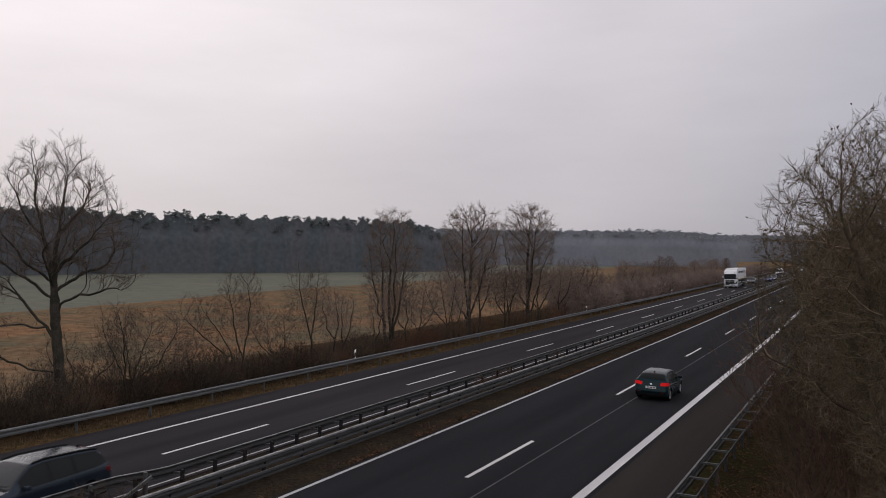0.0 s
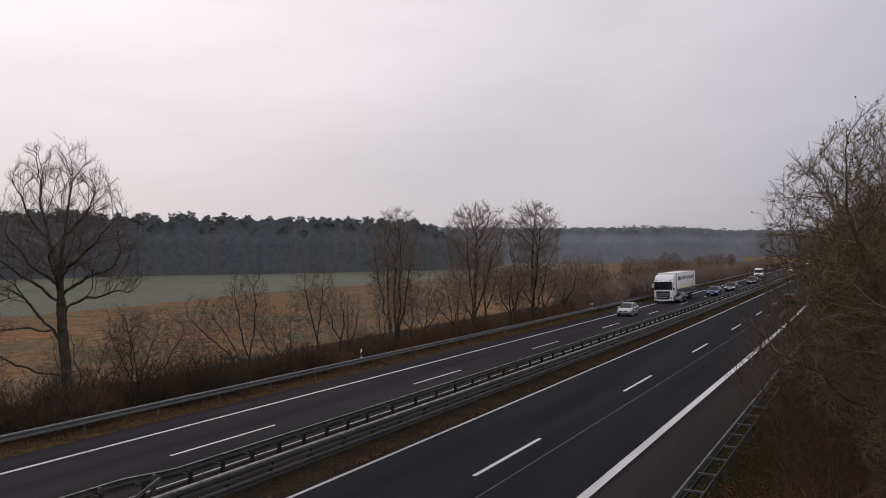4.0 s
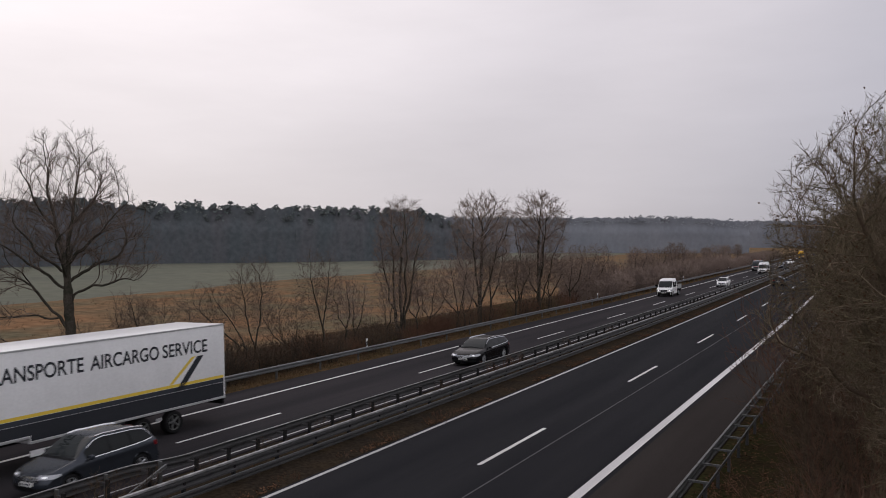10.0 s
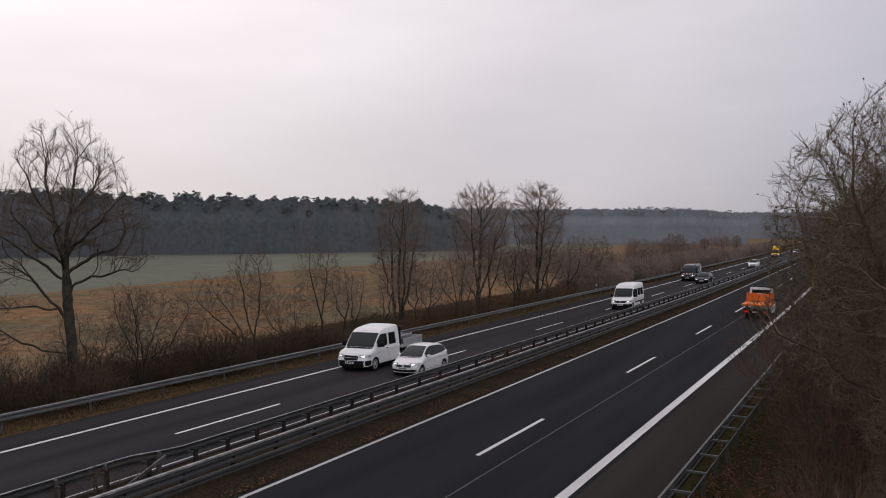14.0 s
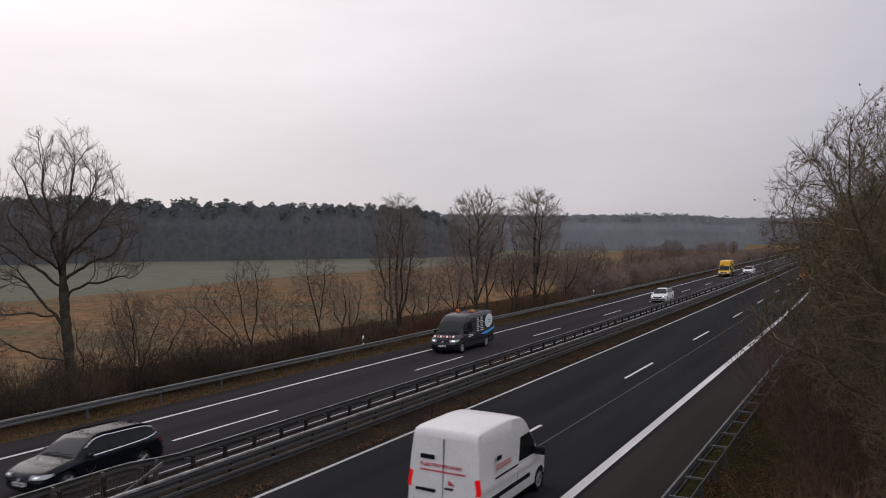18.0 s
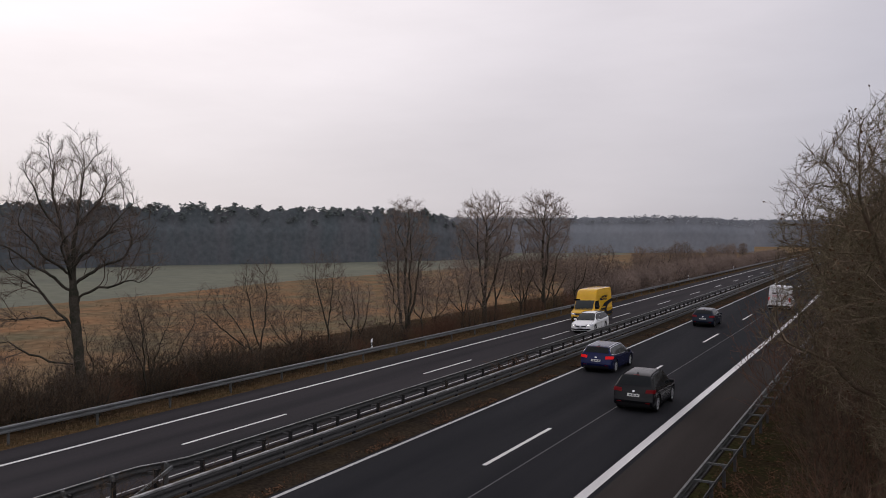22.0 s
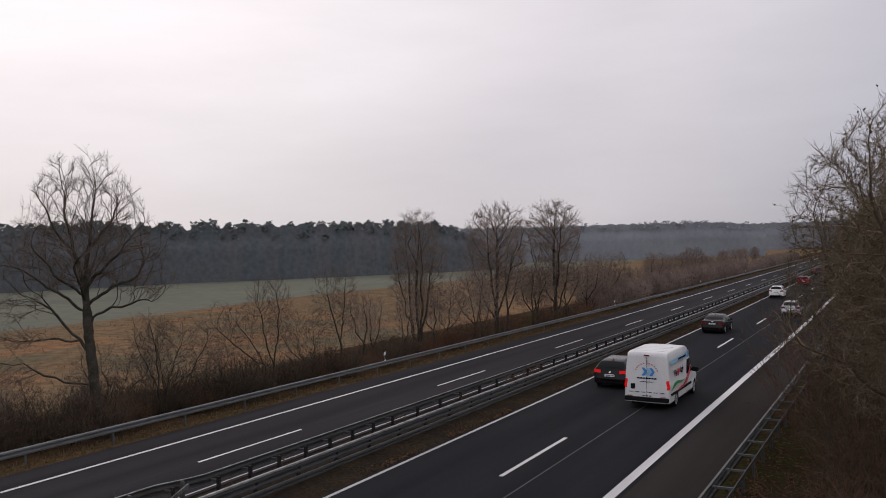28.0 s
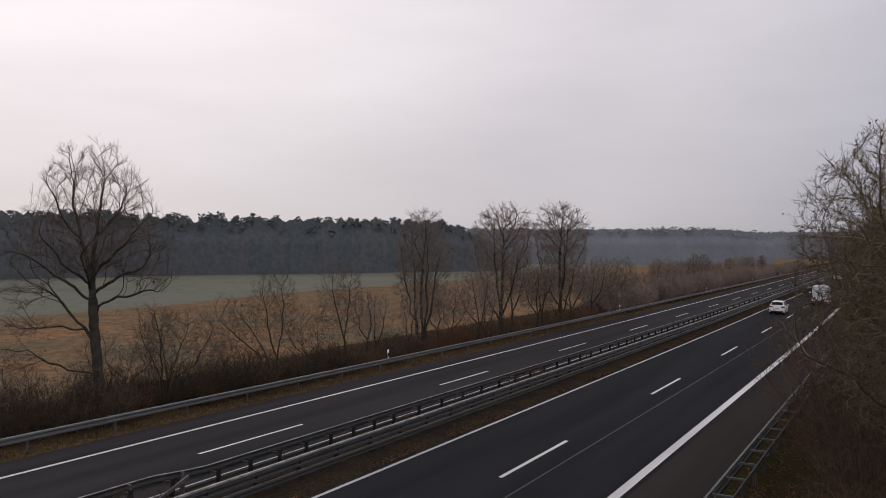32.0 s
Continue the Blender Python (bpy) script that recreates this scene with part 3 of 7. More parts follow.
        d = d / (np.linalg.norm(d, axis=1)[:, None] + 1e-9) + gen.normal(size=(n, 3)) * 0.55 + (0, 0, 0.12)
        d /= np.linalg.norm(d, axis=1)[:, None]
        ln = length * gen.uniform(0.5, 1.3, n)
        a = np.cross(d, gen.normal(size=(n, 3)))
        a /= np.linalg.norm(a, axis=1)[:, None] + 1e-9
        b = np.cross(d, a)
        bend = gen.normal(size=(n, 3)) * 0.10 * ln[:, None]
        mid, end = base + d * ln[:, None] * 0.55 + bend, base + d * ln[:, None] + (0, 0, 0.03)
        ring = [(a * math.cos(t) + b * math.sin(t)) * r for t in (0, 2.094, 4.189)]
        v = np.stack([base + q for q in ring] + [mid + q * 0.75 for q in ring] + [end], 1)
        verts, faces = self.crown
        o = len(verts) + 7 * np.arange(n)
        verts.extend(v.reshape(-1, 3).tolist())
        for i in range(3):
            j = (i + 1) % 3
            faces.extend(np.stack([o + i, o + j, o + 3 + j, o + 3 + i], 1).tolist())
            faces.extend(np.stack([o + 3 + i, o + 3 + j, o + 6], 1).tolist())
        if subs:
            f = gen.uniform(0.25, 0.9, (n, subs, 1))
            q = base[:, None] * (1 - f) + (base + d * ln[:, None])[:, None] * f
            self.shoots(gen, q.reshape(-1, 3), np.repeat(d, subs, axis=0), length * 0.55, r * 0.75, 0)


def tree_thing(name, wood, bark, twig, label, category="tree", group="", leaves=None, brush=False):
    root = tagged(new(name), label, category, group)
    if wood.trunk[1]:
        stem = mesh_ob("trunk", wood.trunk[0], wood.trunk[1], bark, root, smooth=True)
        if brush:
            tagged(stem, kind="stuff")
    if wood.crown[1]:
        tagged(mesh_ob("crown", wood.crown[0], wood.crown[1], twig, root), kind="stuff")
    if leaves:
        tagged(mesh_ob("dead_leaves", leaves[0], leaves[1], DRY_LEAF, root, label="a few dead brown leaves"), kind="stuff")
    return root


def ground_at(x, y):
    return float(ground_z(np.array([x]), np.array([y]))[0])


def stand(s, u, sink=0.15):
    x, y, th = axis(s)
    x, y = x + u * math.cos(th), y + u * math.sin(th)
    return Vector((x, y, max(ground_at(x, y), -9) - sink))


def across(s, u, sink=0.15):
    """A standing place whose x axis runs square to the way from the bridge."""
    p = stand(s, u, sink)
    return Matrix.Translation(p) @ Matrix.Rotation(math.atan2(-p.x, p.y), 4, "Z")


def oak(label, s, u, wood):
    # past the first oak the twig colour is the one paled for haze
    t = tree_thing("oak_tree", wood, BARK, TWIG_NEAREST if s < 40 else TWIG_PALED, label, group="roadside oaks")
    t.matrix_basis = across(s, u)
    return t


limbs = [[(0, 0, 0), (-0.22, 0, 2.4), (-0.40, 0.05, 4.4), (-0.50, 0, 6.2), (-0.45, 0, 8.2), (-0.15, 0, 10.4), (0.10, 0, 12.2)],
         [(-0.22, 0, 2.5), (-1.5, -0.2, 2.80), (-2.6, -0.3, 3.35), (-3.2, -0.2, 3.8), (-4.6, -0.1, 3.9)], [(-2.6, -0.3, 3.35), (-3.4, -0.5, 3.1), (-4.4, -0.7, 2.8)],
         [(-0.38, 0, 4.1), (-1.3, 0.2, 5.2), (-2.0, 0.3, 6.2), (-3.2, 0.4, 7.0)], [(-0.9, 0.1, 4.7), (-2.3, 0.3, 4.8), (-4.0, 0.4, 4.8)],
         [(-0.46, 0, 5.4), (0.4, -0.2, 6.1), (1.5, -0.3, 6.35), (3.0, -0.3, 6.6)], [(-0.48, 0, 6.0), (-1.5, 0.4, 6.8), (-2.8, 0.6, 7.8), (-4.0, 0.8, 8.6)],
         [(-0.50, 0, 6.1), (-0.75, -0.2, 8.0), (-1.15, -0.3, 9.8), (-1.35, -0.3, 11.8)], [(-0.50, 0, 6.3), (0.6, 0.3, 7.1), (1.8, 0.4, 7.6), (2.8, 0.4, 8.8)],
         [(-0.6, 0, 6.8), (-1.7, -0.8, 7.7), (-2.6, -1.2, 9.0), (-3.2, -1.4, 10.2)], [(-0.45, 0, 7.2), (0.4, -0.8, 8.2), (1.4, -1.4, 9.4), (2.1, -1.6, 10.2)],
         [(-0.5, 0, 6.6), (-0.3, 1.2, 7.8), (0.2, 2.0, 9.4)], [(-0.5, 0, 6.5), (-0.9, -1.4, 7.8), (-1.0, -2.2, 9.2)],
         [(-0.9, -0.2, 8.8), (-1.8, 0.2, 10.0), (-2.3, 0.3, 11.3)], [(-0.35, 0, 9.0), (0.6, 0.3, 10.2), (1.2, 0.4, 11.4)]]
oak("tall bare oak with a wide crown and low spreading limbs", 25.7, -32.7, Grown(11, limbs,
    [(-0.45, 0, 10.2, 2.5, 2.4, 3.3, 1300), (-0.5, 0, 8.6, 3.9, 3.3, 1.9, 1150), (1.9, 0, 7.2, 1.8, 1.6, 0.9, 200), (-3.2, 0, 6.6, 1.5, 1.5, 1.0, 150), (-3.2, 0.2, 4.9, 1.5, 1.2, 0.5, 170), (-3.8, -0.3, 3.5, 1.5, 1.0, 0.6, 220)],
    0.25, 0.0072, 0.22, 0.33, 1.7, 0.14, 0.19, 2, 0.36, 0.0050, 2, 0.55, (5.2, 1.1))).matrix_basis @= Matrix.Translation((0.42, 0, 0)) @ Matrix.Scale(0.955, 4)
oak("slender bare oak with many upright stems", 55.3, -32.8, Grown(12,
    [[(0, 0, 0), (0.05, 0, 1.6), (-0.1, 0, 4.0), (0.1, 0, 7.6)], [(0.05, 0, 1.0), (-0.9, 0.3, 3.2), (-1.4, 0, 6.4)], [(0, 0, 1.2), (0.7, -0.2, 3.4), (1.1, 0, 6.8)], [(-0.1, 0, 0), (-0.5, 0.6, 3.0), (-0.6, 1.0, 7)], [(0.1, 0, 0.8), (0.3, -0.7, 3.0), (0.5, -1.1, 7)]],
    [(0, 0, 7.2, 2.2, 2.2, 3.7, 1800), (0, 0, 4.6, 2.0, 2.0, 1.9, 450)], 0.17, 0.009, 0.26, 0.32, 1.6, 0.20, 0.12, 2, 0.60, 0.0078, 2, 0.6, (1.0, 0.7)))
oak("bare oak with a narrow rounded crown", 69.3, -32.7, Grown(13,
    [[(0, 0, 0), (0, 0, 3.0), (0.15, 0, 6.0), (0.2, 0, 9.2)], [(0, 0, 1.2), (-1.0, 0.2, 3.2), (-1.9, 0, 6.0)], [(0, 0, 2.0), (0.9, -0.3, 4.2), (1.6, 0, 7.0)], [(0, 0, 2.4), (0.2, 1.0, 4.6), (0.2, 1.8, 7.4)], [(0, 0, 2.6), (-0.4, -0.9, 5.0), (-0.6, -1.6, 8.0)]],
    [(0.2, 0, 8.2, 2.9, 2.8, 3.8, 2100), (-0.2, 0, 5.0, 2.7, 2.5, 2.0, 650)], 0.23, 0.010, 0.28, 0.35, 1.7, 0.12, 0.13, 2, 0.62, 0.0092, 2, 0.6, (2.5, 0.8)))
oak("bare oak with a tall oval crown", 83.7, -32.5, Grown(14,
    [[(0, 0, 0), (0, 0, 3.0), (-0.1, 0, 6.5), (0.1, 0, 10.0)], [(0, 0, 0.9), (0.8, 0.3, 3.2), (1.6, 0, 6.4)], [(0, 0, 1.8), (-1.0, -0.3, 3.8), (-2.2, 0, 6.4)], [(0, 0, 2.2), (0.2, 1.1, 4.6), (0.4, 1.8, 8.0)], [(0, 0, 2.6), (0.4, -1.0, 5.0), (0.6, -1.6, 8.4)]],
    [(0, 0, 8.6, 3.0, 2.9, 4.1, 2100), (-0.2, 0, 5.0, 3.0, 2.7, 2.0, 650)], 0.24, 0.011, 0.30, 0.38, 1.8, 0.10, 0.13, 2, 0.66, 0.0105, 2, 0.6, (2.5, 0.8)))

# ---- saplings and bushes of the hedge ----
def sapling(seed, height, lean, wide, forks, label, thick=1.0):
    """A young tree: crooked stems that part low down and carry an open crown."""
    rng_ = random.Random(seed)
    stems, clouds = [], []
    split = (rng_.uniform(-0.15, 0.15) * wide, 0, height * rng_.uniform(0.22, 0.34))
    for k in range(forks):
        off = (k - (forks - 1) / 2) * wide * 0.85
        tx, ty = lean + off, rng_.uniform(-0.4, 0.4) * wide
        foot = (0, 0, 0) if k == 0 else split
        mid = (lean * 0.35 + off * 0.6 + rng_.uniform(-0.2, 0.2), ty * 0.5, height * rng_.uniform(0.42, 0.52))
        top = (tx, ty, height * rng_.uniform(0.70, 0.84))
        stems.append([foot] + ([split] if k == 0 else []) + [mid, top])
        clouds.append((tx * 0.80, ty, height * 0.66, wide * 0.75, wide * 0.75, height * 0.34, int(90 + 60 * height)))
    # thicker, farther saplings take the twig colour paled for haze
    return tree_thing("sapling", Grown(seed, stems, clouds, 0.0080 * height * thick + 0.012, 0.0060 * thick, 0.18, 0.24, 1.4, 0.14, 0.16, 2, 0.40, 0.0048 * thick, 2, 0.55, (0.3 * height, 0.4)), BARK, TWIG_NEAREST if thick < 1.2 else TWIG_PALED, label, group="hedge saplings", brush=True)


young = [(20.2, 3.1, 0.3, 1.0, 2), (22.6, 3.4, -0.4, 1.1, 2), (24.6, 2.8, 0.2, 0.9, 2), (26.6, 4.2, -0.6, 1.0, 2), (27.9, 3.7, 0.7, 1.0, 2), (29.3, 5.4, -0.6, 0.9, 2), (30.4, 5.1, 0.7, 1.5, 3), (33.8, 3.3, 0.3, 1.0, 2),
         (37.3, 5.4, -2.4, 1.3, 2), (38.4, 7.0, -0.2, 1.3, 2), (41.9, 4.5, -0.5, 1.2, 3), (44.4, 7.2, -0.2, 1.4, 2), (47.9, 5.5, -0.4, 1.0, 2), (49.6, 5.0, 0.2, 0.9, 2), (52.5, 4.6, 0.1, 0.9, 2), (57.9, 5.2, -0.7, 1.1, 2), (60.2, 5.0, 0.5, 1.2, 3),
         (63.6, 6.4, -0.4, 1.5, 3), (66.4, 5.0, 0.3, 1.1, 2), (72.5, 8.8, 0.6, 1.4, 2), (76.6, 6.2, 0.2, 1.5, 3), (79.4, 6.6, -0.3, 1.3, 2), (88.3, 6.2, 0.3, 1.6, 3), (93.3, 6.5, 0.1, 1.5, 3), (97.5, 5.6, 0.0, 1.6, 3), (102.5, 7.2, 0.2, 1.8, 4)]
made = []
for i, (s, h, lean, wide, forks) in enumerate(young):
    look_ = "bare young tree leaning over the hedge" if abs(lean) > 1 else "bare slim young tree with upright twigs" if h > 6.5 else "bare multi-stemmed young tree" if forks > 2 else "bare young tree with crooked twin stems"
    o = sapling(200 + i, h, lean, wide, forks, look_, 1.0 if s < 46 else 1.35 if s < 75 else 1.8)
    o.matrix_basis = across(s, -32.7 - 0.5 * math.sin(i * 2.1))
    made.append(o)
for i, (s, h) in enumerate(((107, 5.8), (112, 6.6), (117, 5.5), (122, 6.4), (127.5, 6.0), (133, 8.6), (138, 6.6), (143.5, 7.2), (149.5, 8.2), (157, 6.8), (164.5, 9.4), (171, 7.0), (180, 7.4), (189, 8.0), (200, 7.6), (212, 8.4), (226, 8.0), (243, 8.4))):
    k = (25, 22, 23, 20, 17)[i % 5]
    size = 0.78 * h / young[k][1]
    copy_thing(made[k], Matrix()).matrix_basis = across(s, -33.4 - 1.8 * abs(math.sin(i * 1.7))) @ Matrix.Rotation(i * 2.3, 4, "Z") @ Matrix.Scale(size, 4)


def bush(seed, height, stems, bark, twig, label, group, wide=0.5, fat=1.0):
    w = Wood(seed)
    spec = [dict(n=3, wander=0.16, lift=0.04, taper=0.3),
            dict(n=2, wander=0.2, lift=0.05, taper=0.4, count=5, angle=0.6, len=0.5, thick=0.6, rmin=0.007 * fat, **{"from": 0.25}),
            dict(n=2, wander=0.22, lift=0.03, taper=0.5, count=4, angle=0.7, len=0.5, thick=0.6, rmin=0.0055 * fat, **{"from": 0.2})]
    for i in range(stems):
        a, q = w.rng.uniform(0, 6.28), w.rng.uniform(0, 1) ** 0.6
        base = Vector((math.cos(a) * q * wide * 1.6, math.sin(a) * q * wide * 1.6, 0))
        d = Vector((math.cos(a) * q * wide, math.sin(a) * q * wide, 1)).normalized()
        w.branch(base, d, height * w.rng.uniform(0.45, 1.0), 0.011 * fat, 0, spec)
    root = tagged(new("bush"), label, "bush", group)
    tagged(mesh_ob("woody_base", w.trunk[0], w.trunk[1], bark, root), kind="stuff")
    tagged(mesh_ob("crown", w.crown[0], w.crown[1], twig, root), kind="stuff")
    return root


def dome_bush(seed, height, wide, bark, twig, label, group, tip=0.007, goals=800):
    """A rounded thicket: many thin stems from one stool that fill a low dome."""
    rng_ = random.Random(seed)
    stems = [[(0.25 * math.cos(k * 1.05), 0.25 * math.sin(k * 1.05), 0), (0.5 * wide * math.cos(k * 1.05 + rng_.uniform(-0.3, 0.3)), 0.5 * wide * math.sin(k * 1.05), height * 0.45)] for k in range(6)]
    w = Grown(seed, stems, [(0, 0, height * 0.52, wide, wide, height * 0.48, goals)], 0.045, tip, 0.20, 0.26, 1.6, 0.08, 0.22, 2, 0.38, tip * 0.75, 3, 0.5)
    root = tagged(new("bush"), label, "bush", group)
    if w.trunk[1]:
        tagged(mesh_ob("woody_base", w.trunk[0], w.trunk[1], bark, root), kind="stuff")
    tagged(mesh_ob("crown", w.crown[0], w.crown[1], twig, root), kind="stuff")
    return root


bushes = [dome_bush(31, 2.0, 1.3, BARK, TWIG_DARK, "low dense bare bush behind the guardrail", "hedge bushes"),
          dome_bush(32, 1.7, 1.4, TWIG_RED, TWIG_RED, "reddish bare bush in the roadside hedge", "hedge bushes"),
          bush(33, 2.5, 46, BARK, TWIG_DARK, "bare bush with long upright shoots", "hedge bushes", 0.7),
          dome_bush(34, 2.6, 1.9, TWIG_HAZED, TWIG_HAZED, "brown bare thicket far along the road, paled with haze", "hedge bushes", 0.012, 900)]
rng = random.Random(5)
used = [False] * 4
s = 13.0
while s < 330:
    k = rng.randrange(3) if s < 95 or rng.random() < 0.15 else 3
    size = rng.uniform(0.7, 1.05) * (1.0 if s < 60 else 1.05 if s < 95 else 1.45)
    m = Matrix.Translation(stand(s + rng.uniform(-0.6, 0.6), rng.uniform(-33.2, -31.2), 0.1)) @ Matrix.Rotation(rng.uniform(0, 6.28), 4, "Z") @ Matrix.Scale(size, 4)
    if used[k]:
        copy_thing(bushes[k], Matrix()).matrix_basis = m
    else:
        used[k] = True
        bushes[k].matrix_basis = m
    if s < 46:
        k = rng.randrange(3)
        copy_thing(bushes[k], Matrix()).matrix_basis = Matrix.Translation(stand(s + rng.uniform(-0.6, 0.6), rng.uniform(-32.4, -31.0), 0.1)) @ Matrix.Rotation(rng.uniform(0, 6.28), 4, "Z") @ Matrix.Scale(rng.uniform(0.6, 0.9), 4)
    if s < 38:
        copy_thing(bushes[rng.choice((0, 2))], Matrix()).matrix_basis = Matrix.Translation(stand(s + rng.uniform(-0.8, 0.8), rng.uniform(-33.8, -32.4), 0.1)) @ Matrix.Rotation(rng.uniform(0, 6.28), 4, "Z") @ Matrix.Scale(rng.uniform(0.9, 1.2), 4)
    if s < 70:
        k = rng.randrange(3)
        copy_thing(bushes[k], Matrix()).matrix_basis = Matrix.Translation(stand(s + rng.uniform(-0.8, 0.8), rng.uniform(-35.6, -33.6), 0.1)) @ Matrix.Rotation(rng.uniform(0, 6.28), 4, "Z") @ Matrix.Scale(rng.uniform(0.5, 0.8), 4)
    s += 1.35 if s < 62 else 2.6 if s < 120 else 2.0 if s < 200 else 3.0

# ---- the big tree and thicket beside the hard shoulder ----
def dead_leaves(wood, seed, n):
    rng_, tips, v, f = random.Random(seed), wood.crown[0], [], []
    for i in range(n):
        p = Vector(tips[rng_.randrange(len(tips))])
        a = Vector((rng_.gauss(0, 1), rng_.gauss(0, 1), rng_.gauss(0, 1))).normalized() * 0.055
        b = Vector((rng_.gauss(0, 1), rng_.gauss(0, 1), rng_.gauss(0, 1))).normalized() * 0.032
        k = len(v)
        v += [p, p + a * 0.5 + b, p + a + b * 0.2 + Vector((0, 0, 0.01)), p + a * 0.5 - b]
        f.append((k, k + 1, k + 2, k + 3))
    return v, f


w = Grown(41, [[(0, 0, 0), (-0.1, 0.1, 2.0), (0, 0, 4.0), (-0.1, 0.1, 6.0), (0, 0, 8.0)], [(-0.08, 0, 2.2), (-1.0, -0.4, 3.4), (-2.2, -0.6, 4.4), (-3.3, -0.8, 4.9)], [(0, 0, 3.0), (-1.2, 0.5, 4.8), (-2.6, 0.8, 6.4)],
                [(0, 0, 3.0), (0.9, 0.2, 4.4), (1.8, 0, 6.4)], [(0, 0, 2.6), (-0.3, -1.0, 4.2), (-0.8, -2.1, 6.0)], [(0, 0, 3.6), (-0.9, -0.6, 5.6), (-1.6, -1.0, 7.8)], [(0, 0, 3.2), (0.3, 1.2, 5.0), (0.3, 2.0, 7.0)], [(-0.05, 0, 1.6), (-0.8, 0.3, 2.5), (-1.5, 0.3, 3.3)]],
          [(-0.3, 0, 6.7, 3.1, 3.0, 3.3, 5200), (-2.2, -0.3, 5.1, 1.6, 1.7, 0.9, 300), (0.3, 0, 8.0, 2.5, 2.4, 2.5, 1700), (-1.2, -0.4, 4.0, 1.5, 1.6, 0.7, 120)],
          0.18, 0.0066, 0.18, 0.225, 1.4, 0.03, 0.16, 3, 0.34, 0.0050, 2, 0.5, (3.0, 0.4))
big = tree_thing("hornbeam_tree", w, BARK_NEAR, TWIG_NEAR, "dense bare tree with lichened bark beside the hard shoulder", leaves=dead_leaves(w, 5, 2600))
big.matrix_basis = Matrix.Translation(stand(20.5, 1.0))
w = Grown(43, [[(0, 0, 0), (0.1, 0, 2.6), (-0.1, 0, 5.0), (0, 0, 7.4)], [(0, 0, 1.2), (-0.9, 0.4, 3.2), (-1.8, 0.5, 5.6)], [(0, 0, 1.6), (0.9, -0.3, 4.0), (1.7, 0, 6.2)], [(0, 0, 1.4), (0.3, 1.0, 3.6), (0.6, 1.8, 6.0)], [(0, 0, 1.8), (-0.4, -1.0, 4.0), (-0.5, -1.8, 6.4)]],
          [(0, 0, 5.8, 2.8, 2.8, 3.3, 2300), (0, 0, 3.0, 2.4, 2.4, 1.7, 700)], 0.15, 0.0095, 0.25, 0.31, 1.6, 0.05, 0.16, 2, 0.42, 0.007, 3, 0.5, (1.5, 0.6))
second = tree_thing("hornbeam_tree", w, BARK_NEAR, TWIG_NEAR, "bare bushy tree on the bank behind the guardrail", leaves=dead_leaves(w, 6, 1200))
second.matrix_basis = Matrix.Translation(stand(25.4, 0.8)) @ Matrix.Rotation(2.2, 4, "Z")
for s, u, turn, size in ((22.8, 3.0, 1.3, 1.0), (30.0, 0.4, 4.0, 1.0), (35.5, 0.0, 0.9, 1.0), (44.0, -0.4, 5.2, 1.0), (57.0, -0.9, 3.0, 1.0), (74.0, -0.9, 1.2, 1.05), (96.0, -0.8, 2.6, 1.1), (125.0, -0.6, 0.4, 1.2)):
    copy_thing(second, Matrix()).matrix_basis = Matrix.Translation(stand(s, u)) @ Matrix.Rotation(turn, 4, "Z") @ Matrix.Scale(size, 4)
copy_thing(second, Matrix()).matrix_basis = Matrix.Translation(stand(19.0, 1.2)) @ Matrix.Rotation(5.0, 4, "Z") @ Matrix.Scale(0.58, 4)
thicket = [bush(51, 3.2, 22, TWIG_RED, TWIG_RED, "reddish thicket of thin bare shoots on the bank", "bank bushes", 0.5),
           dome_bush(52, 2.6, 1.3, BARK_NEAR, TWIG_DARK, "tangled bare bush on the leaf-covered bank", "bank bushes", 0.007, 800)]
spots = [(1, 31.0, -2.0, 1.4), (0, 38.0, -2.4, 1.7), (0, 12.6, -1.5, 0.8), (0, 13.6, -2.6, 0.6), (0, 15.6, -1.2, 0.9), (0, 16.8, -2.4, 0.7), (0, 19.4, -1.6, 0.9), (1, 12.0, -2.9, 0.5), (1, 17.8, -3.0, 0.5), (0, 14.6, -1.6, 1.0), (1, 16.0, -0.6, 1.1), (0, 17.6, -1.8, 0.9), (1, 18.8, -2.0, 0.8), (1, 20.8, -2.0, 1.0), (0, 22.4, -1.6, 1.1), (1, 24.8, -1.8, 1.1), (1, 27.5, -1.5, 1.3), (0, 30.0, -1.8, 1.3),
         (1, 33, -1.6, 1.3), (1, 37, -1.9, 1.4), (0, 41, -1.8, 1.6), (1, 46, -1.6, 1.6), (1, 52, -1.6, 1.7), (0, 58, -1.4, 2.0), (1, 66, -1.2, 1.9), (1, 76, -1.2, 2.1), (0, 88, -1, 2.4), (1, 100, -1, 2.3), (1, 118, -1, 2.5), (1, 140, -1, 2.8), (1, 165, -1, 3.0)]
done = set()
for k, s, u, size in spots:
    m = Matrix.Translation(stand(s, u + (1.0 if s < 25 else 0.0), 0.1)) @ Matrix.Rotation(s * 2.3, 4, "Z") @ Matrix.Scale(size, 4)
    if k in done:
        copy_thing(thicket[k], Matrix()).matrix_basis = m
    else:
        done.add(k)
        thicket[k].matrix_basis = m

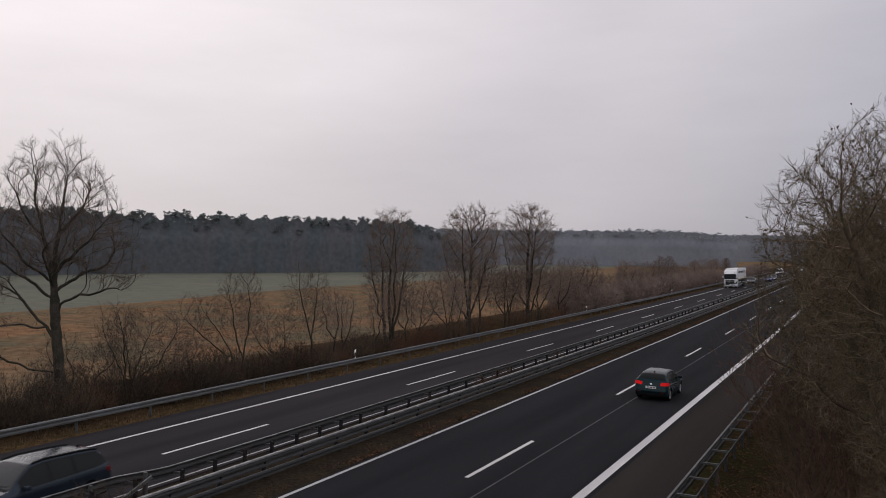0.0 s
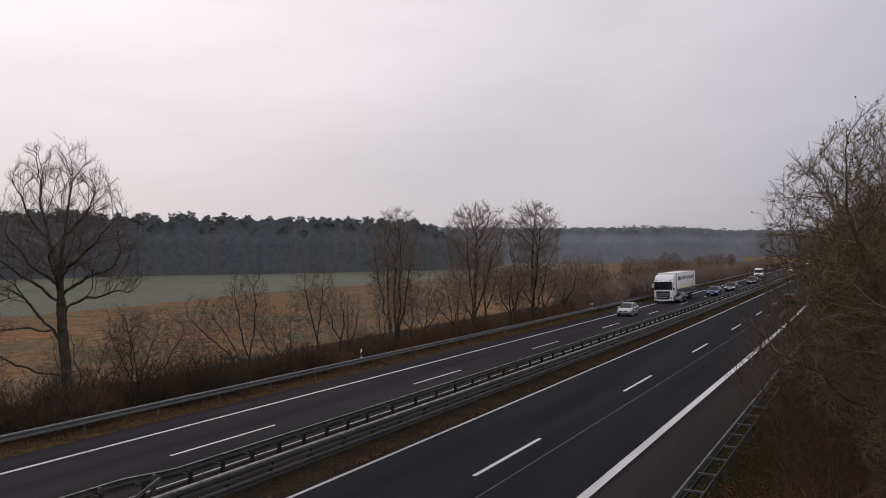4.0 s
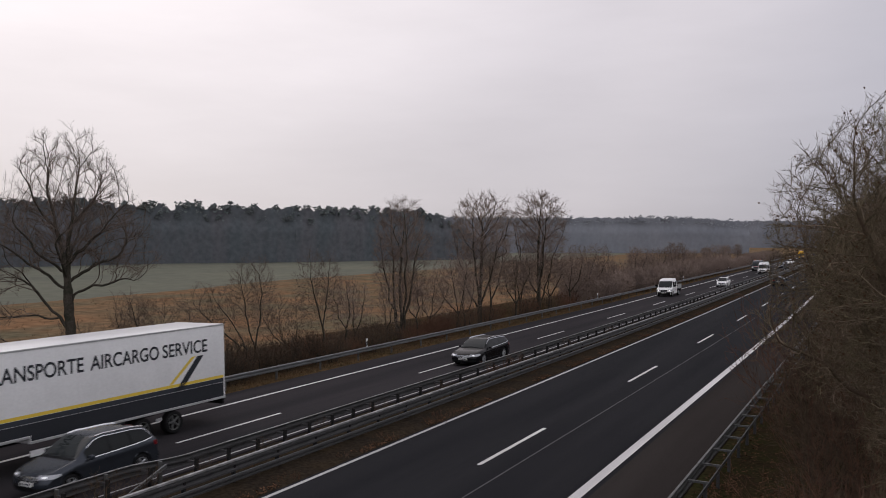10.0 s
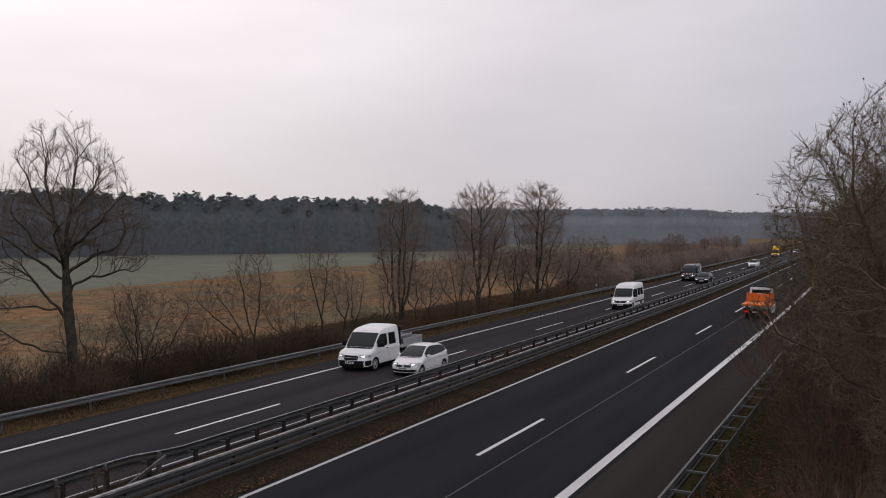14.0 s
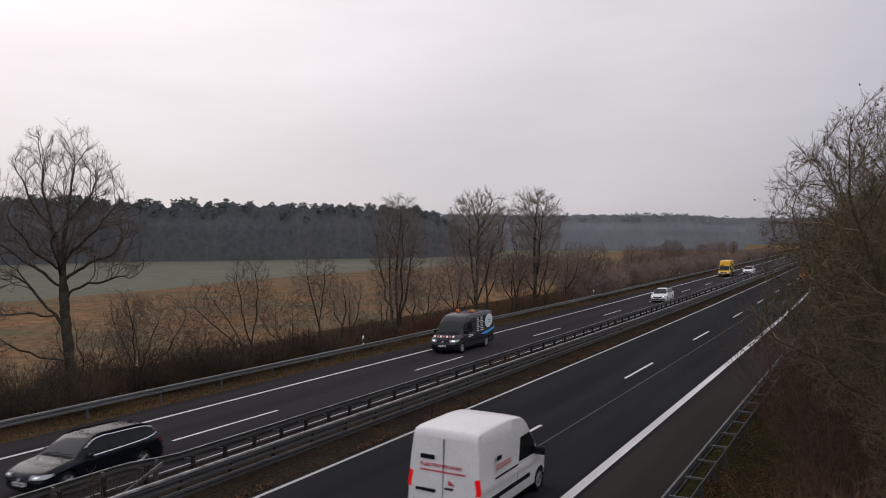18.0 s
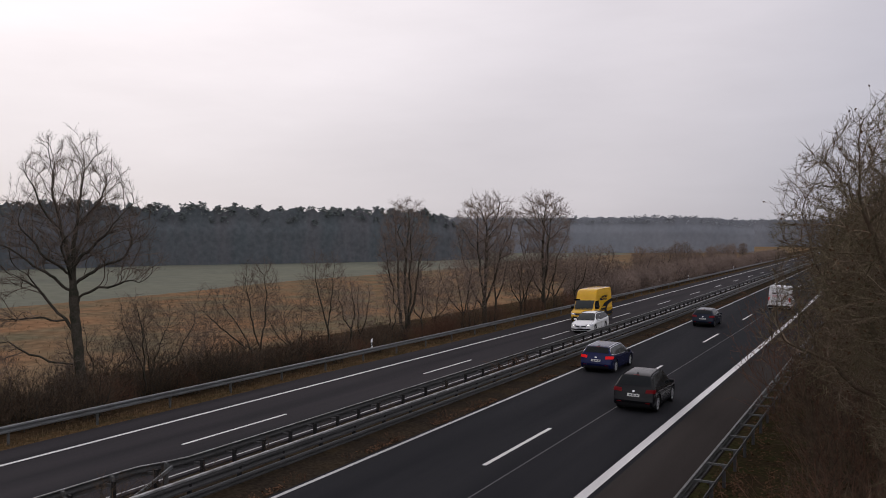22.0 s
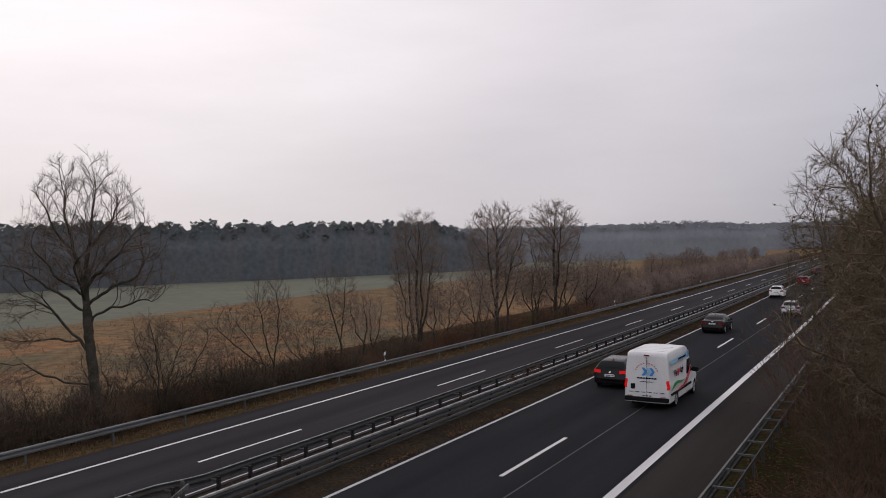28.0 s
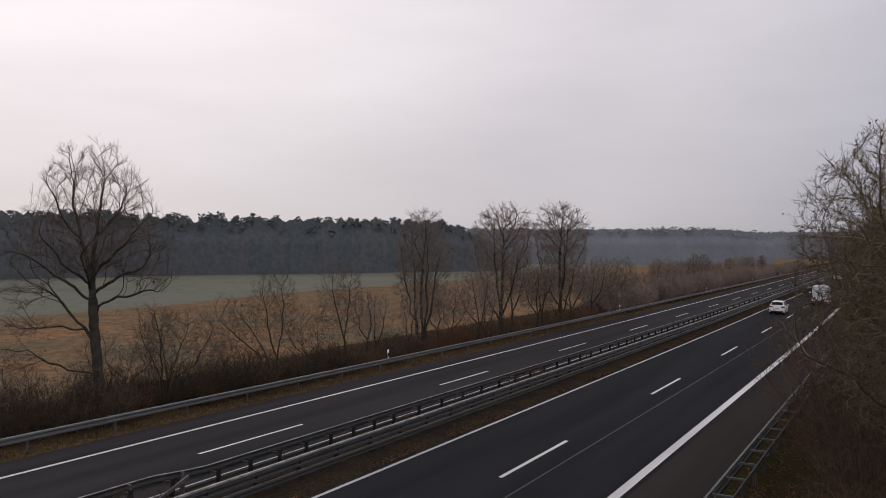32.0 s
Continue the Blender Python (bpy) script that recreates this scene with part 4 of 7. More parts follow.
# ---- pine wood behind the field, and the far misty wood ----
def pine_wood(name, seed, line, rows, gap, height, mat, bark, tops, label, clumps=46, spread=0.20, ragged=1.0):
    """Standing trees in staggered rows: thin trunks, uneven overlapping crowns and needle clumps that fray their tops."""
    rng = random.Random(seed)
    tv, tf, cv, cf, spots_ = [], [], [], [], []

    low = 0.30 if ragged > 0.9 else 0.85

    def thin(x, y):
        return low + (1 - low) * min(1.0, math.hypot(x - line[-1][0], y - line[-1][1]) / 30) ** 0.6
    for (x0, y0), (x1, y1) in zip(line, line[1:]):
        ln = math.hypot(x1 - x0, y1 - y0)
        nx_, ny_ = -(y1 - y0) / ln, (x1 - x0) / ln
        n = max(2, int(ln / gap))
        # the crowns as one closed uneven wall, whose even face stands in for haze
        m, lv = int(ln / 1.1) + 2, (-0.3, 0.1, 0.2, 0.3, 0.4, 0.5, 0.6, 0.7, 0.8, 0.95)
        b = len(cv)
        for i in range(m + 1):
            f = -0.01 + 1.02 * i / m
            full = thin(x0 + (x1 - x0) * f, y0 + (y1 - y0) * f)
            peak = ragged * (0.10 * noise.noise(Vector((i * 0.37, seed, x0))) + rng.uniform(-0.04, 0.035))
            for q in lv:
                off = rng.uniform(-0.22, 0.22) + (1.2 * q if q > 0.6 else 0.0)
                x, y = x0 + (x1 - x0) * f + nx_ * off, y0 + (y1 - y0) * f + ny_ * off
                cv.append((x, y, ground_at(x, y) + height * full * (q + (peak if q > 0.85 else rng.uniform(-0.03, 0.03)))))
        for i in range(m):
            p = cv[b + i * 10]
            if abs(road_u(np.array([p[0]]), np.array([p[1]]))[1][0] + 17) > 22 or p[1] > 625:
                cf += [(b + i * 10 + j, b + i * 10 + j + 1, b + i * 10 + j + 11, b + i * 10 + j + 10) for j in range(9)]
        for row in range(rows):
            for i in range(n):
                f = (i + rng.uniform(0.0, 1.0)) / n
                off = row * 2.2 + rng.uniform(1.0, 3.0)
                x, y = x0 + (x1 - x0) * f + nx_ * off, y0 + (y1 - y0) * f + ny_ * off
                if abs(road_u(np.array([x]), np.array([y]))[1][0] + 17) < 20 and y < 625:
                    continue
                z = ground_at(x, y) - 0.3
                wave = noise.noise(Vector((x * 0.035, y * 0.035, seed)))
                h = height * thin(x, y) * (1.0 + 0.10 * ragged * wave) * (1 + ragged * rng.choice((-0.16, -0.10, -0.05, 0.0, 0.02, 0.06))) - 0.4 * (rows - 1 - row)
                r = 0.16 + 0.008 * h
                b = len(tv)
                for zz, rr in ((z, r), (z + h * 0.85, r * 0.45)):
                    tv += [(x + rr, y, zz), (x - rr * 0.5, y + rr * 0.87, zz), (x - rr * 0.5, y - rr * 0.87, zz)]
                tf += [(b + j, b + (j + 1) % 3, b + 3 + (j + 1) % 3, b + 3 + j) for j in range(3)]
                spots_.append((x, y, z, h, -nx_, -ny_))
    # needle clumps: dense and frayed in the upper crown, thinner below
    gen = np.random.default_rng(seed)
    sp = np.repeat(np.array(spots_), clumps, axis=0)
    n = len(sp)
    q = 1.0 - 0.14 * gen.random(n)
    rad = sp[:, 3] * spread * 1.2 * np.sqrt(np.clip((1.03 - q) * 3.0, 0.04, 1.0)) * np.sqrt(gen.random(n))
    a = gen.random(n) * 6.283
    o = np.stack([sp[:, 0] + rad * np.cos(a), sp[:, 1] + rad * np.sin(a), sp[:, 2] + sp[:, 3] * q], 1)
    sz = (sp[:, 3] * gen.uniform(0.010, 0.024, n))[:, None, None]
    pts = o[:, None, :] + gen.normal(size=(n, 5, 3)) * sz * np.array((1, 1, 0.65))
    b, top_v = 0, pts.reshape(-1, 3).tolist()
    quad = np.array(((0, 1, 2), (0, 2, 3), (1, 3, 4), (0, 3, 4)))
    way = np.stack([sp[:, 4], sp[:, 5], np.full(n, 0.30)], 1) + gen.normal(size=(n, 3)) * 0.10
    tri = pts[:, quad]
    face = np.cross(tri[:, :, 1] - tri[:, :, 0], tri[:, :, 2] - tri[:, :, 0])
    turned = np.einsum("nfk,nk->nf", face, way) < 0
    ids = b + 5 * np.arange(n)[:, None, None] + quad[None]
    ids = np.where(turned[:, :, None], ids[:, :, ::-1], ids)
    top_f = ids.reshape(-1, 3).tolist()
    root = tagged(new(name), label, "woodland", kind="stuff")
    tagged(mesh_ob("trunks", tv, tf, bark, root), kind="stuff")
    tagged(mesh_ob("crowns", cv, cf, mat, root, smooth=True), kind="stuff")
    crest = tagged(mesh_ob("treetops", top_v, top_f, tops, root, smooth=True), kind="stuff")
    # one shading normal per clump, facing the field, evens out its shade
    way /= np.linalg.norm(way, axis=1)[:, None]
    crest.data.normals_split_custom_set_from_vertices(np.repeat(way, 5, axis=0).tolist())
    return root


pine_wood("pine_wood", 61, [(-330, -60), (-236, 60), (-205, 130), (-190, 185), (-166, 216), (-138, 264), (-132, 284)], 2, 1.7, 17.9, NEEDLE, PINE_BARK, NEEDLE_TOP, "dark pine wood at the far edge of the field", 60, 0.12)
pine_wood("far_wood", 62, [(-330, 330), (-215, 385), (-130, 420), (-62, 452)], 2, 2.2, 19.0, HAZED_WOOD, HAZED_WOOD, HAZED_TOP, "hazy grey mixed wood on the horizon", 30, 0.20, 0.5)
pine_wood("far_wood", 63, [(-330, 620), (-190, 700), (-60, 720), (40, 670), (130, 560), (260, 470)], 2, 5.0, 22.5, HAZED_WOOD, HAZED_WOOD, HAZED_TOP, "hazy grey mixed wood closing the view", 24, 0.26, 0.5)
pine_wood("far_wood", 64, [(44, 180), (34, 300), (26, 450), (14, 640)], 2, 4.0, 13.0, HAZED_WOOD, HAZED_WOOD, HAZED_TOP, "mixed wood beside the carriageway, greyed with haze", 40, 0.26, 0.6)

# ---- tall dry grass between hedge and field ----
rng = random.Random(71)
gv, gf = [], []
for i in range(12000):
    s_, u_ = rng.uniform(10, 190), -35 - 55 * rng.random() ** 1.6
    if i < 6000:
        s_, u_ = rng.uniform(8, 120), rng.uniform(-36.5, -33.5)
    x, y, th = axis(s_)
    x, y = x + u_ * math.cos(th), y + u_ * math.sin(th)
    gv_z = -0.75 if u_ < -34 else -0.65
    h = rng.uniform(0.0, 0.08) if u_ < -37 else rng.uniform(0.05, 0.28)
    for j in range(2):
        a = rng.uniform(0, 6.28)
        dx, dy = math.cos(a) * 0.03, math.sin(a) * 0.03
        lx, ly = rng.gauss(0, 0.15), rng.gauss(0, 0.15)
        b = len(gv)
        gv += [(x - dx, y - dy, gv_z - 0.3), (x + dx, y + dy, gv_z - 0.3), (x + lx + dx * 0.3, y + ly + dy * 0.3, gv_z + h), (x + lx - dx * 0.5, y + ly - dy * 0.5, gv_z + h * 0.9)]
        gf.append((b, b + 1, b + 2, b + 3))
# short tufts on the strip between the carriageway and the guardrail
for i in range(9000):
    s_ = 8 + 92 * rng.random() ** 1.3
    p = at(s_, rng.uniform(-30.2, -28.62), -0.06)
    h, a = rng.uniform(0.04, 0.16), rng.uniform(0, 6.28)
    dx, dy, lx, ly = math.cos(a) * 0.022, math.sin(a) * 0.022, rng.gauss(0, 0.05), rng.gauss(0, 0.05)
    b = len(gv)
    gv += [(p.x - dx, p.y - dy, p.z - 0.05), (p.x + dx, p.y + dy, p.z - 0.05), (p.x + lx + dx * 0.3, p.y + ly + dy * 0.3, p.z + h), (p.x + lx - dx * 0.5, p.y + ly - dy * 0.5, p.z + h * 0.9)]
    gf.append((b, b + 1, b + 2, b + 3))
tagged(mesh_ob("dry_grass", gv, gf, DRY_GRASS), "tall dry orange-brown grass in tufts", "grass", kind="stuff")

# ---- fallen leaves along the median and under the bank trees ----
rng = random.Random(81)
lv, lf = [], []
for i in range(23000):
    if i < 9000:
        s_ = rng.uniform(12, 110)
        u_ = -15.68 - 1.1 * rng.random() ** 1.8 if rng.random() < 0.8 else rng.uniform(-19.2, -17)
        if noise.noise(Vector((s_ * 0.35, u_ * 0.8, 2.0))) < -0.05:
            continue
    elif i < 15000:
        s_, u_ = rng.uniform(12, 60), rng.uniform(-5.0, -1.5)
    else:
        s_, u_ = rng.uniform(8, 27), rng.uniform(-4.8, 0.8)
    p = at(s_, u_, 0.03) if u_ < -3.4 else at(s_, u_, 0.05)
    if u_ > -3.4:
        p.z = ground_at(p.x, p.y) + 0.02
    a = rng.uniform(0, 6.28)
    r1, r2 = rng.uniform(0.03, 0.07), rng.uniform(0.02, 0.04)
    d1, d2 = Vector((math.cos(a) * r1, math.sin(a) * r1, rng.uniform(-0.02, 0.03))), Vector((-math.sin(a) * r2, math.cos(a) * r2, rng.uniform(-0.01, 0.03)))
    b = len(lv)
    lv += [p - d1, p + d2, p + d1, p - d2]
    lf.append((b, b + 1, b + 2, b + 3))
tagged(mesh_ob("fallen_leaves", lv, lf, DRY_LEAF), "scattered dead brown leaves on the soil", "leaves", kind="stuff")
weed = bush(91, 0.75, 26, TWIG_RED, DRY_LEAF, "reddish dead weed growing through the median guardrail", "median weeds", 0.9)
weed.matrix_basis = Matrix.Translation(at(41.6, -18.0, 0.0))
thorn = dome_bush(93, 1.0, 0.7, BARK, TWIG_DARK, "dark thorny weed between the median guardrails", "median weeds", 0.005, 260)
thorn.matrix_basis = Matrix.Translation(at(15.6, -18.5, 0.0))
for s, u, size in ((14.2, -18.3, 0.9), (17.1, -18.4, 0.8), (19.3, -18.3, 0.6), (22.0, -18.2, 0.7), (25.4, -18.4, 0.6), (29.0, -18.2, 0.7), (34.5, -18.3, 0.7), (40.0, -18.1, 0.8), (43.2, -18.2, 0.9), (52.0, -18.1, 0.8), (61.0, -18.1, 0.8)):
    copy_thing(thorn, Matrix()).matrix_basis = Matrix.Translation(at(s, u, 0.0)) @ Matrix.Rotation(s * 3.1, 4, "Z") @ Matrix.Scale(size, 4)
rng = random.Random(92)
for i in range(46):
    s = 13 + 95 * (i / 46) ** 1.15 + rng.uniform(-0.8, 0.8)
    copy_thing(weed, Matrix()).matrix_basis = Matrix.Translation(at(s, rng.choice((-15.85, -16.0, -16.2, -18.1)) + rng.uniform(-0.1, 0.1), 0.0)) @ Matrix.Rotation(i * 1.7, 4, "Z") @ Matrix.Scale(rng.uniform(0.16, 0.36), 4)
for s, u, size in ((17.0, -18.2, 0.5), (44.5, -17.9, 0.8), (20.5, -18.0, 0.45), (30.2, -15.9, 0.4), (33.0, -15.8, 0.35), (26.0, -15.9, 0.35)):
    copy_thing(weed, Matrix()).matrix_basis = Matrix.Translation(at(s, u, 0.0)) @ Matrix.Rotation(s, 4, "Z") @ Matrix.Scale(size, 4)

# ---- vehicles ----
def paint(name, colour, metallic=0.25, rough=0.24):
    dark = max(colour) < 0.35 and min(colour) < 0.07
    return material("paint_" + name, colour, rough, metallic, vary=0.06, scale=1.2, fine=12, coat=0.28 if dark else 0.25, spec=0.05 if dark else 0.3)


GLASS = material("tinted_glass", (0.010, 0.012, 0.013), 0.05, vary=0, spec=0.11)
SCREEN = material("windscreen_glass", (0.018, 0.022, 0.023), 0.04, vary=0, spec=0.26)
TYRE = material("tyre_rubber", (0.014, 0.014, 0.015), 0.9, vary=0.2, scale=8, fine=40, spec=0.1)
ALLOY = material("alloy_rim", (0.40, 0.41, 0.43), 0.35, 0.8, vary=0.1, scale=5, fine=20)
DARK_RIM = material("dark_rim", (0.06, 0.06, 0.065), 0.4, 0.6, vary=0.1, scale=5, fine=20)
TRIM = material("black_trim", (0.012, 0.012, 0.013), 0.7, vary=0.15, scale=5, fine=25, spec=0.06)
CHROME = material("chrome_trim", (0.55, 0.56, 0.58), 0.2, 0.9, vary=0)
LAMP_OFF = material("clear_lamp", (0.34, 0.35, 0.38), 0.15, 0.2, vary=0)
LAMP_ON = material("lit_headlamp", (1.0, 0.96, 0.88), 0.2, vary=0, emit=1.5)
LAMP_DIM = material("daytime_lamp", (0.95, 0.95, 1.0), 0.2, vary=0, emit=0.28)
TAIL = material("tail_lamp", (0.14, 0.003, 0.006), 0.35, vary=0, spec=0.1)
TAIL_ON = material("lit_tail_lamp", (0.55, 0.008, 0.010), 0.35, vary=0, emit=0.35, spec=0.1)
AMBER = material("amber_beacon", (0.75, 0.16, 0.02), 0.3, vary=0)
PLATE = material("plate_white", (0.62, 0.62, 0.60), 0.5, vary=0)
INK = material("dark_ink", (0.03, 0.03, 0.05), 0.6, vary=0)
WHITE_PAINT = paint("white", (0.70, 0.70, 0.71), 0.0, 0.4)


def interp(x, pts):
    for (a, za), (b, zb) in zip(pts, pts[1:]):
        if x <= b:
            if x <= a:
                return za
            f = (x - a) / (b - a)
            return za + (zb - za) * f
    return pts[-1][1]


def bevel_box(x0, x1, y0, y1, z0, z1, r=0.02, seg=2):
    bm = bmesh_box(x0, x1, y0, y1, z0, z1)
    bmesh.ops.bevel(bm, geom=bm.edges[:], offset=r, segments=seg, affect="EDGES", profile=0.6)
    return bm


def faces_part(name, verts, faces, mat, parent, label="", smooth=38, normals=None):
    keep, remap, out = [], {}, []
    for f in faces:
        q = []
        for v in f:
            if v not in remap:
                remap[v] = len(keep)
                keep.append(verts[v])
            if remap[v] not in q:
                q.append(remap[v])
        if len(q) > 2:
            out.append(q)
    if normals:
        ob = mesh_ob(name, keep, out, mat, parent, smooth=True, label=label)
        ob.data.normals_split_custom_set_from_vertices([normals[v] for v in remap])
        return ob
    bm = bmesh.new()
    vs = [bm.verts.new(v) for v in keep]
    for q in out:
        try:
            bm.faces.new([vs[i] for i in q])
        except ValueError:
            pass
    bmesh.ops.remove_doubles(bm, verts=bm.verts, dist=0.0005)
    return part(name, bm, mat, parent, label, smooth)


def lathe(profile, n):
    """profile: (radius, y); turned about the y axis."""
    bm = bmesh.new()
    rings = [[bm.verts.new((r * math.cos(2 * math.pi * i / n), y, r * math.sin(2 * math.pi * i / n))) for i in range(n)] for r, y in profile]
    for a, b in zip(rings, rings[1:]):
        for i in range(n):
            bm.faces.new((a[i], a[(i + 1) % n], b[(i + 1) % n], b[i]))
    return bm


WHEELS = {}


def wheel_meshes(r, wide, rim_mat, key):
    if key in WHEELS:
        return WHEELS[key]
    h, ri = wide / 2, r * 0.68
    tyre = lathe([(ri, -h * 0.8), (r * 0.93, -h), (r, -h * 0.7), (r, h * 0.7), (r * 0.93, h), (ri, h * 0.8)], 24)
    disc = lathe([(0.0001, h * 0.25), (ri * 1.02, h * 0.25)], 16)
    rim = lathe([(ri * 0.90, h * 0.5), (ri * 0.98, h * 0.85), (ri * 1.03, h * 0.8)], 24)
    for k in range(5):
        a = 2 * math.pi * k / 5
        pts = []
        for rr, w, y in ((ri * 0.12, 0.05, 0.62), (ri * 0.95, 0.035, 0.72)):
            for sgn in (-1, 1):
                t = (-math.sin(a) * w * sgn, math.cos(a) * w * sgn)
                pts.append(rim.verts.new((math.cos(a) * rr + t[0], h * y, math.sin(a) * rr + t[1])))
                pts.append(rim.verts.new((math.cos(a) * rr + t[0], h * (y - 0.25), math.sin(a) * rr + t[1])))
        for q in ((0, 2, 6, 4), (0, 4, 5, 1), (2, 3, 7, 6)):
            rim.faces.new([pts[i] for i in q])
    hub = lathe([(0.0001, h * 0.72), (ri * 0.22, h * 0.70), (ri * 0.25, h * 0.4)], 12)
    me_hub = bpy.data.meshes.new("tmp")
    hub.to_mesh(me_hub)
    rim.from_mesh(me_hub)
    hub.free()
    bpy.data.meshes.remove(me_hub)
    out = []
    for nm, bm, mat in (("wheel", disc, TRIM), ("tyre", tyre, TYRE), ("rim", rim, rim_mat)):
        me = bpy.data.meshes.new(nm)
        for f in bm.faces:
            f.smooth = True
        bm.to_mesh(me)
        bm.free()
        me.materials.append(mat)
        out.append(me)
    WHEELS[key] = out
    return out


def add_wheel(root, x, y, r, wide=0.21, rim=None):
    rim = rim or ALLOY
    hub, tyre, rm = wheel_meshes(r, wide, rim, (round(r, 3), round(wide, 3), rim.name))
    w = new("wheel", hub)
    w.parent = root
    w.matrix_basis = Matrix.Translation((x, y, r)) @ (Matrix() if y > 0 else Matrix.Rotation(math.pi, 4, "Z"))
    for nm, me in (("tyre", tyre), ("rim", rm)):
        o = new(nm, me)
        o.parent = w


def smooth_curve(pts):
    """A smooth curve through (x, z) points that never overshoots them."""
    x, z = [p[0] for p in pts], [p[1] for p in pts]
    n = len(x)
    h = [x[i + 1] - x[i] for i in range(n - 1)]
    d = [(z[i + 1] - z[i]) / h[i] for i in range(n - 1)]
    m = [d[0]] + [0.0 if d[i - 1] * d[i] <= 0 else 3 * (h[i - 1] + h[i]) / ((2 * h[i] + h[i - 1]) / d[i - 1] + (h[i] + 2 * h[i - 1]) / d[i]) for i in range(1, n - 1)] + [d[-1]]

    def at_x(q):
        q = min(max(q, x[0]), x[-1])
        i = 0
        while i < n - 2 and q > x[i + 1]:
            i += 1
        t = (q - x[i]) / h[i]
        return (1 + 2 * t) * (1 - t) ** 2 * z[i] + t * (1 - t) ** 2 * h[i] * m[i] + t * t * (3 - 2 * t) * z[i + 1] + t * t * (t - 1) * h[i] * m[i + 1]
    return at_x


class Shell:
    """The skin of a car or van: x runs back from the front bumper, y to the left, z up; rounded in plan at both ends."""

    def __init__(self, L_, W_, spec):
        self.L, self.W, self.spec = L_, W_, spec
        self.top, self.belt = smooth_curve(spec["top"]), smooth_curve(spec["belt"])
        self.peak = max(z for _, z in spec["top"])
        self.lean = smooth_curve(spec.get("lean", [(0.15, 0.09), (0.30, 0.03), (0.45, 0.0), (0.60, 0.025), (0.75, 0.09), (1.2, 0.22)]))
        self.rear_lean = smooth_curve(spec.get("rear_lean", [(0.15, 0.10), (0.32, 0.03), (0.50, 0.0), (0.62, 0.03), (0.8, 0.04), (2.6, 0.06)]))

    def half(self, x):
        nose, tail = self.spec.get("nose", 0.80), self.spec.get("tail", 0.90)
        a, b = min(1.0, x / 0.75), min(1.0, (self.L - x) / 0.55)
        return self.W / 2 * (nose + (1 - nose) * math.sqrt(max(0.0, 1 - (1 - a) ** 2))) * (tail + (1 - tail) * math.sqrt(max(0.0, 1 - (1 - b) ** 2)))

    def low(self, x):
        sp = self.spec
        z, ra = sp.get("clear", 0.20), sp["r"] + 0.05
        for c in sp["axles"]:
            d = abs(x - c)
            if d < ra:
                z = max(z, sp["r"] + math.sqrt(ra * ra - d * d))
        if x < 0.3:
            z += 0.03 * (1 - x / 0.3)
        if x > self.L - 0.35:
            z += 0.08 * (x - self.L + 0.35) / 0.35
        return z

    def levels(self, x):
        zl, zt = self.low(x), self.top(x)
        zs = max(min(self.belt(x), zt - 0.012), zl + 0.06)
        zt = max(zt, zs + 0.012)
        hw = self.half(x)
        fr = min(1.0, max(0.0, (zt - zs) / max(0.05, self.peak - zs)))
        he = hw * 0.88 + (min(self.spec["roof_hw"] * self.W / 2, hw * 0.97) - hw * 0.88) * fr
        ze = max(zt - 0.010 - 0.055 * fr, zs + 0.006)
        return zl, zs, zt, hw, fr, he, ze

    def ring(self, x):
        zl, zs, zt, hw, fr, he, ze = self.levels(x)
        c = self.spec.get("clear", 0.20)
        h = zs - c
        rows = [(0.93, 0.0), (0.972, 0.10), (0.988, 0.34), (0.972, 0.58), (0.985, 0.74), (1.0, 0.80), (0.990, 0.90), (0.958, 1.0)]
        pts = []
        for i, (k, f) in enumerate(rows):
            pts.append((hw * k, min(zs, max(c + h * f, zl + 0.006 * i))))
        pts += [(hw * 0.958 + (he - hw * 0.958) * f + 0.022 * fr * 4 * f * (1 - f), zs + (ze - zs) * f) for f in (0.25, 0.5, 0.75)]
        pts += [(he, ze), (he * 0.955, zt - 0.024 * fr - 0.006), (he * 0.84, zt - 0.011 * fr - 0.004), (he * 0.6, zt - 0.004), (he * 0.3, zt - 0.001), (0.0, zt)]
        return pts

    def put(self, x, y, z):
        """From the straight frame to the bowed one, with x ahead from the middle."""
        q = (y / (self.W / 2)) ** 2
        f = max(0.0, 1 - x / 0.9) ** 2
        g = max(0.0, 1 - (self.L - x) / 0.7) ** 2
        x = x + f * (self.spec.get("bow", 0.17) * q + self.lean(z)) - g * (self.spec.get("rear_bow", 0.10) * q + self.rear_lean(z))
        return Vector((self.L / 2 - x, y, z))

    def side(self, x, z, s):
        pts = self.ring(x)[:12]
        y = pts[0][0] if z <= pts[0][1] else pts[-1][0]
        for (ya, za), (yb, zb) in zip(pts, pts[1:]):
            if za <= z <= zb and zb > za:
                y = ya + (yb - ya) * (z - za) / (zb - za)
                break
        return x, s * y, z

    def roof(self, x, v):
        pts = self.ring(x)[11:]
        y = abs(v) * pts[0][0]
        z = pts[-1][1]
        for (ya, za), (yb, zb) in zip(pts, pts[1:]):
            if yb <= y <= ya:
                z = za + (zb - za) * (ya - y) / max(1e-6, ya - yb)
                break
        return x, math.copysign(y, v), z

    def tail_x(self, z):
        """Where the rear end stands at height z."""
        if z <= self.top(self.L):
            return self.L
        a, b = self.L * 0.72, self.L
        for _ in range(24):
            m = (a + b) / 2
            a, b = (m, b) if self.top(m) > z else (a, m)
        return a

    def nose_wrap(self, l, z, s):
        if l > 0:
            return self.side(l, z, s)
        x, y, z = self.side(0.0, z, 1)
        return x, s * (y + l), z

    def tail_wrap(self, l, z, s):
        x0 = self.tail_x(z)
        if l > 0:
            return self.side(x0 - l, z, s)
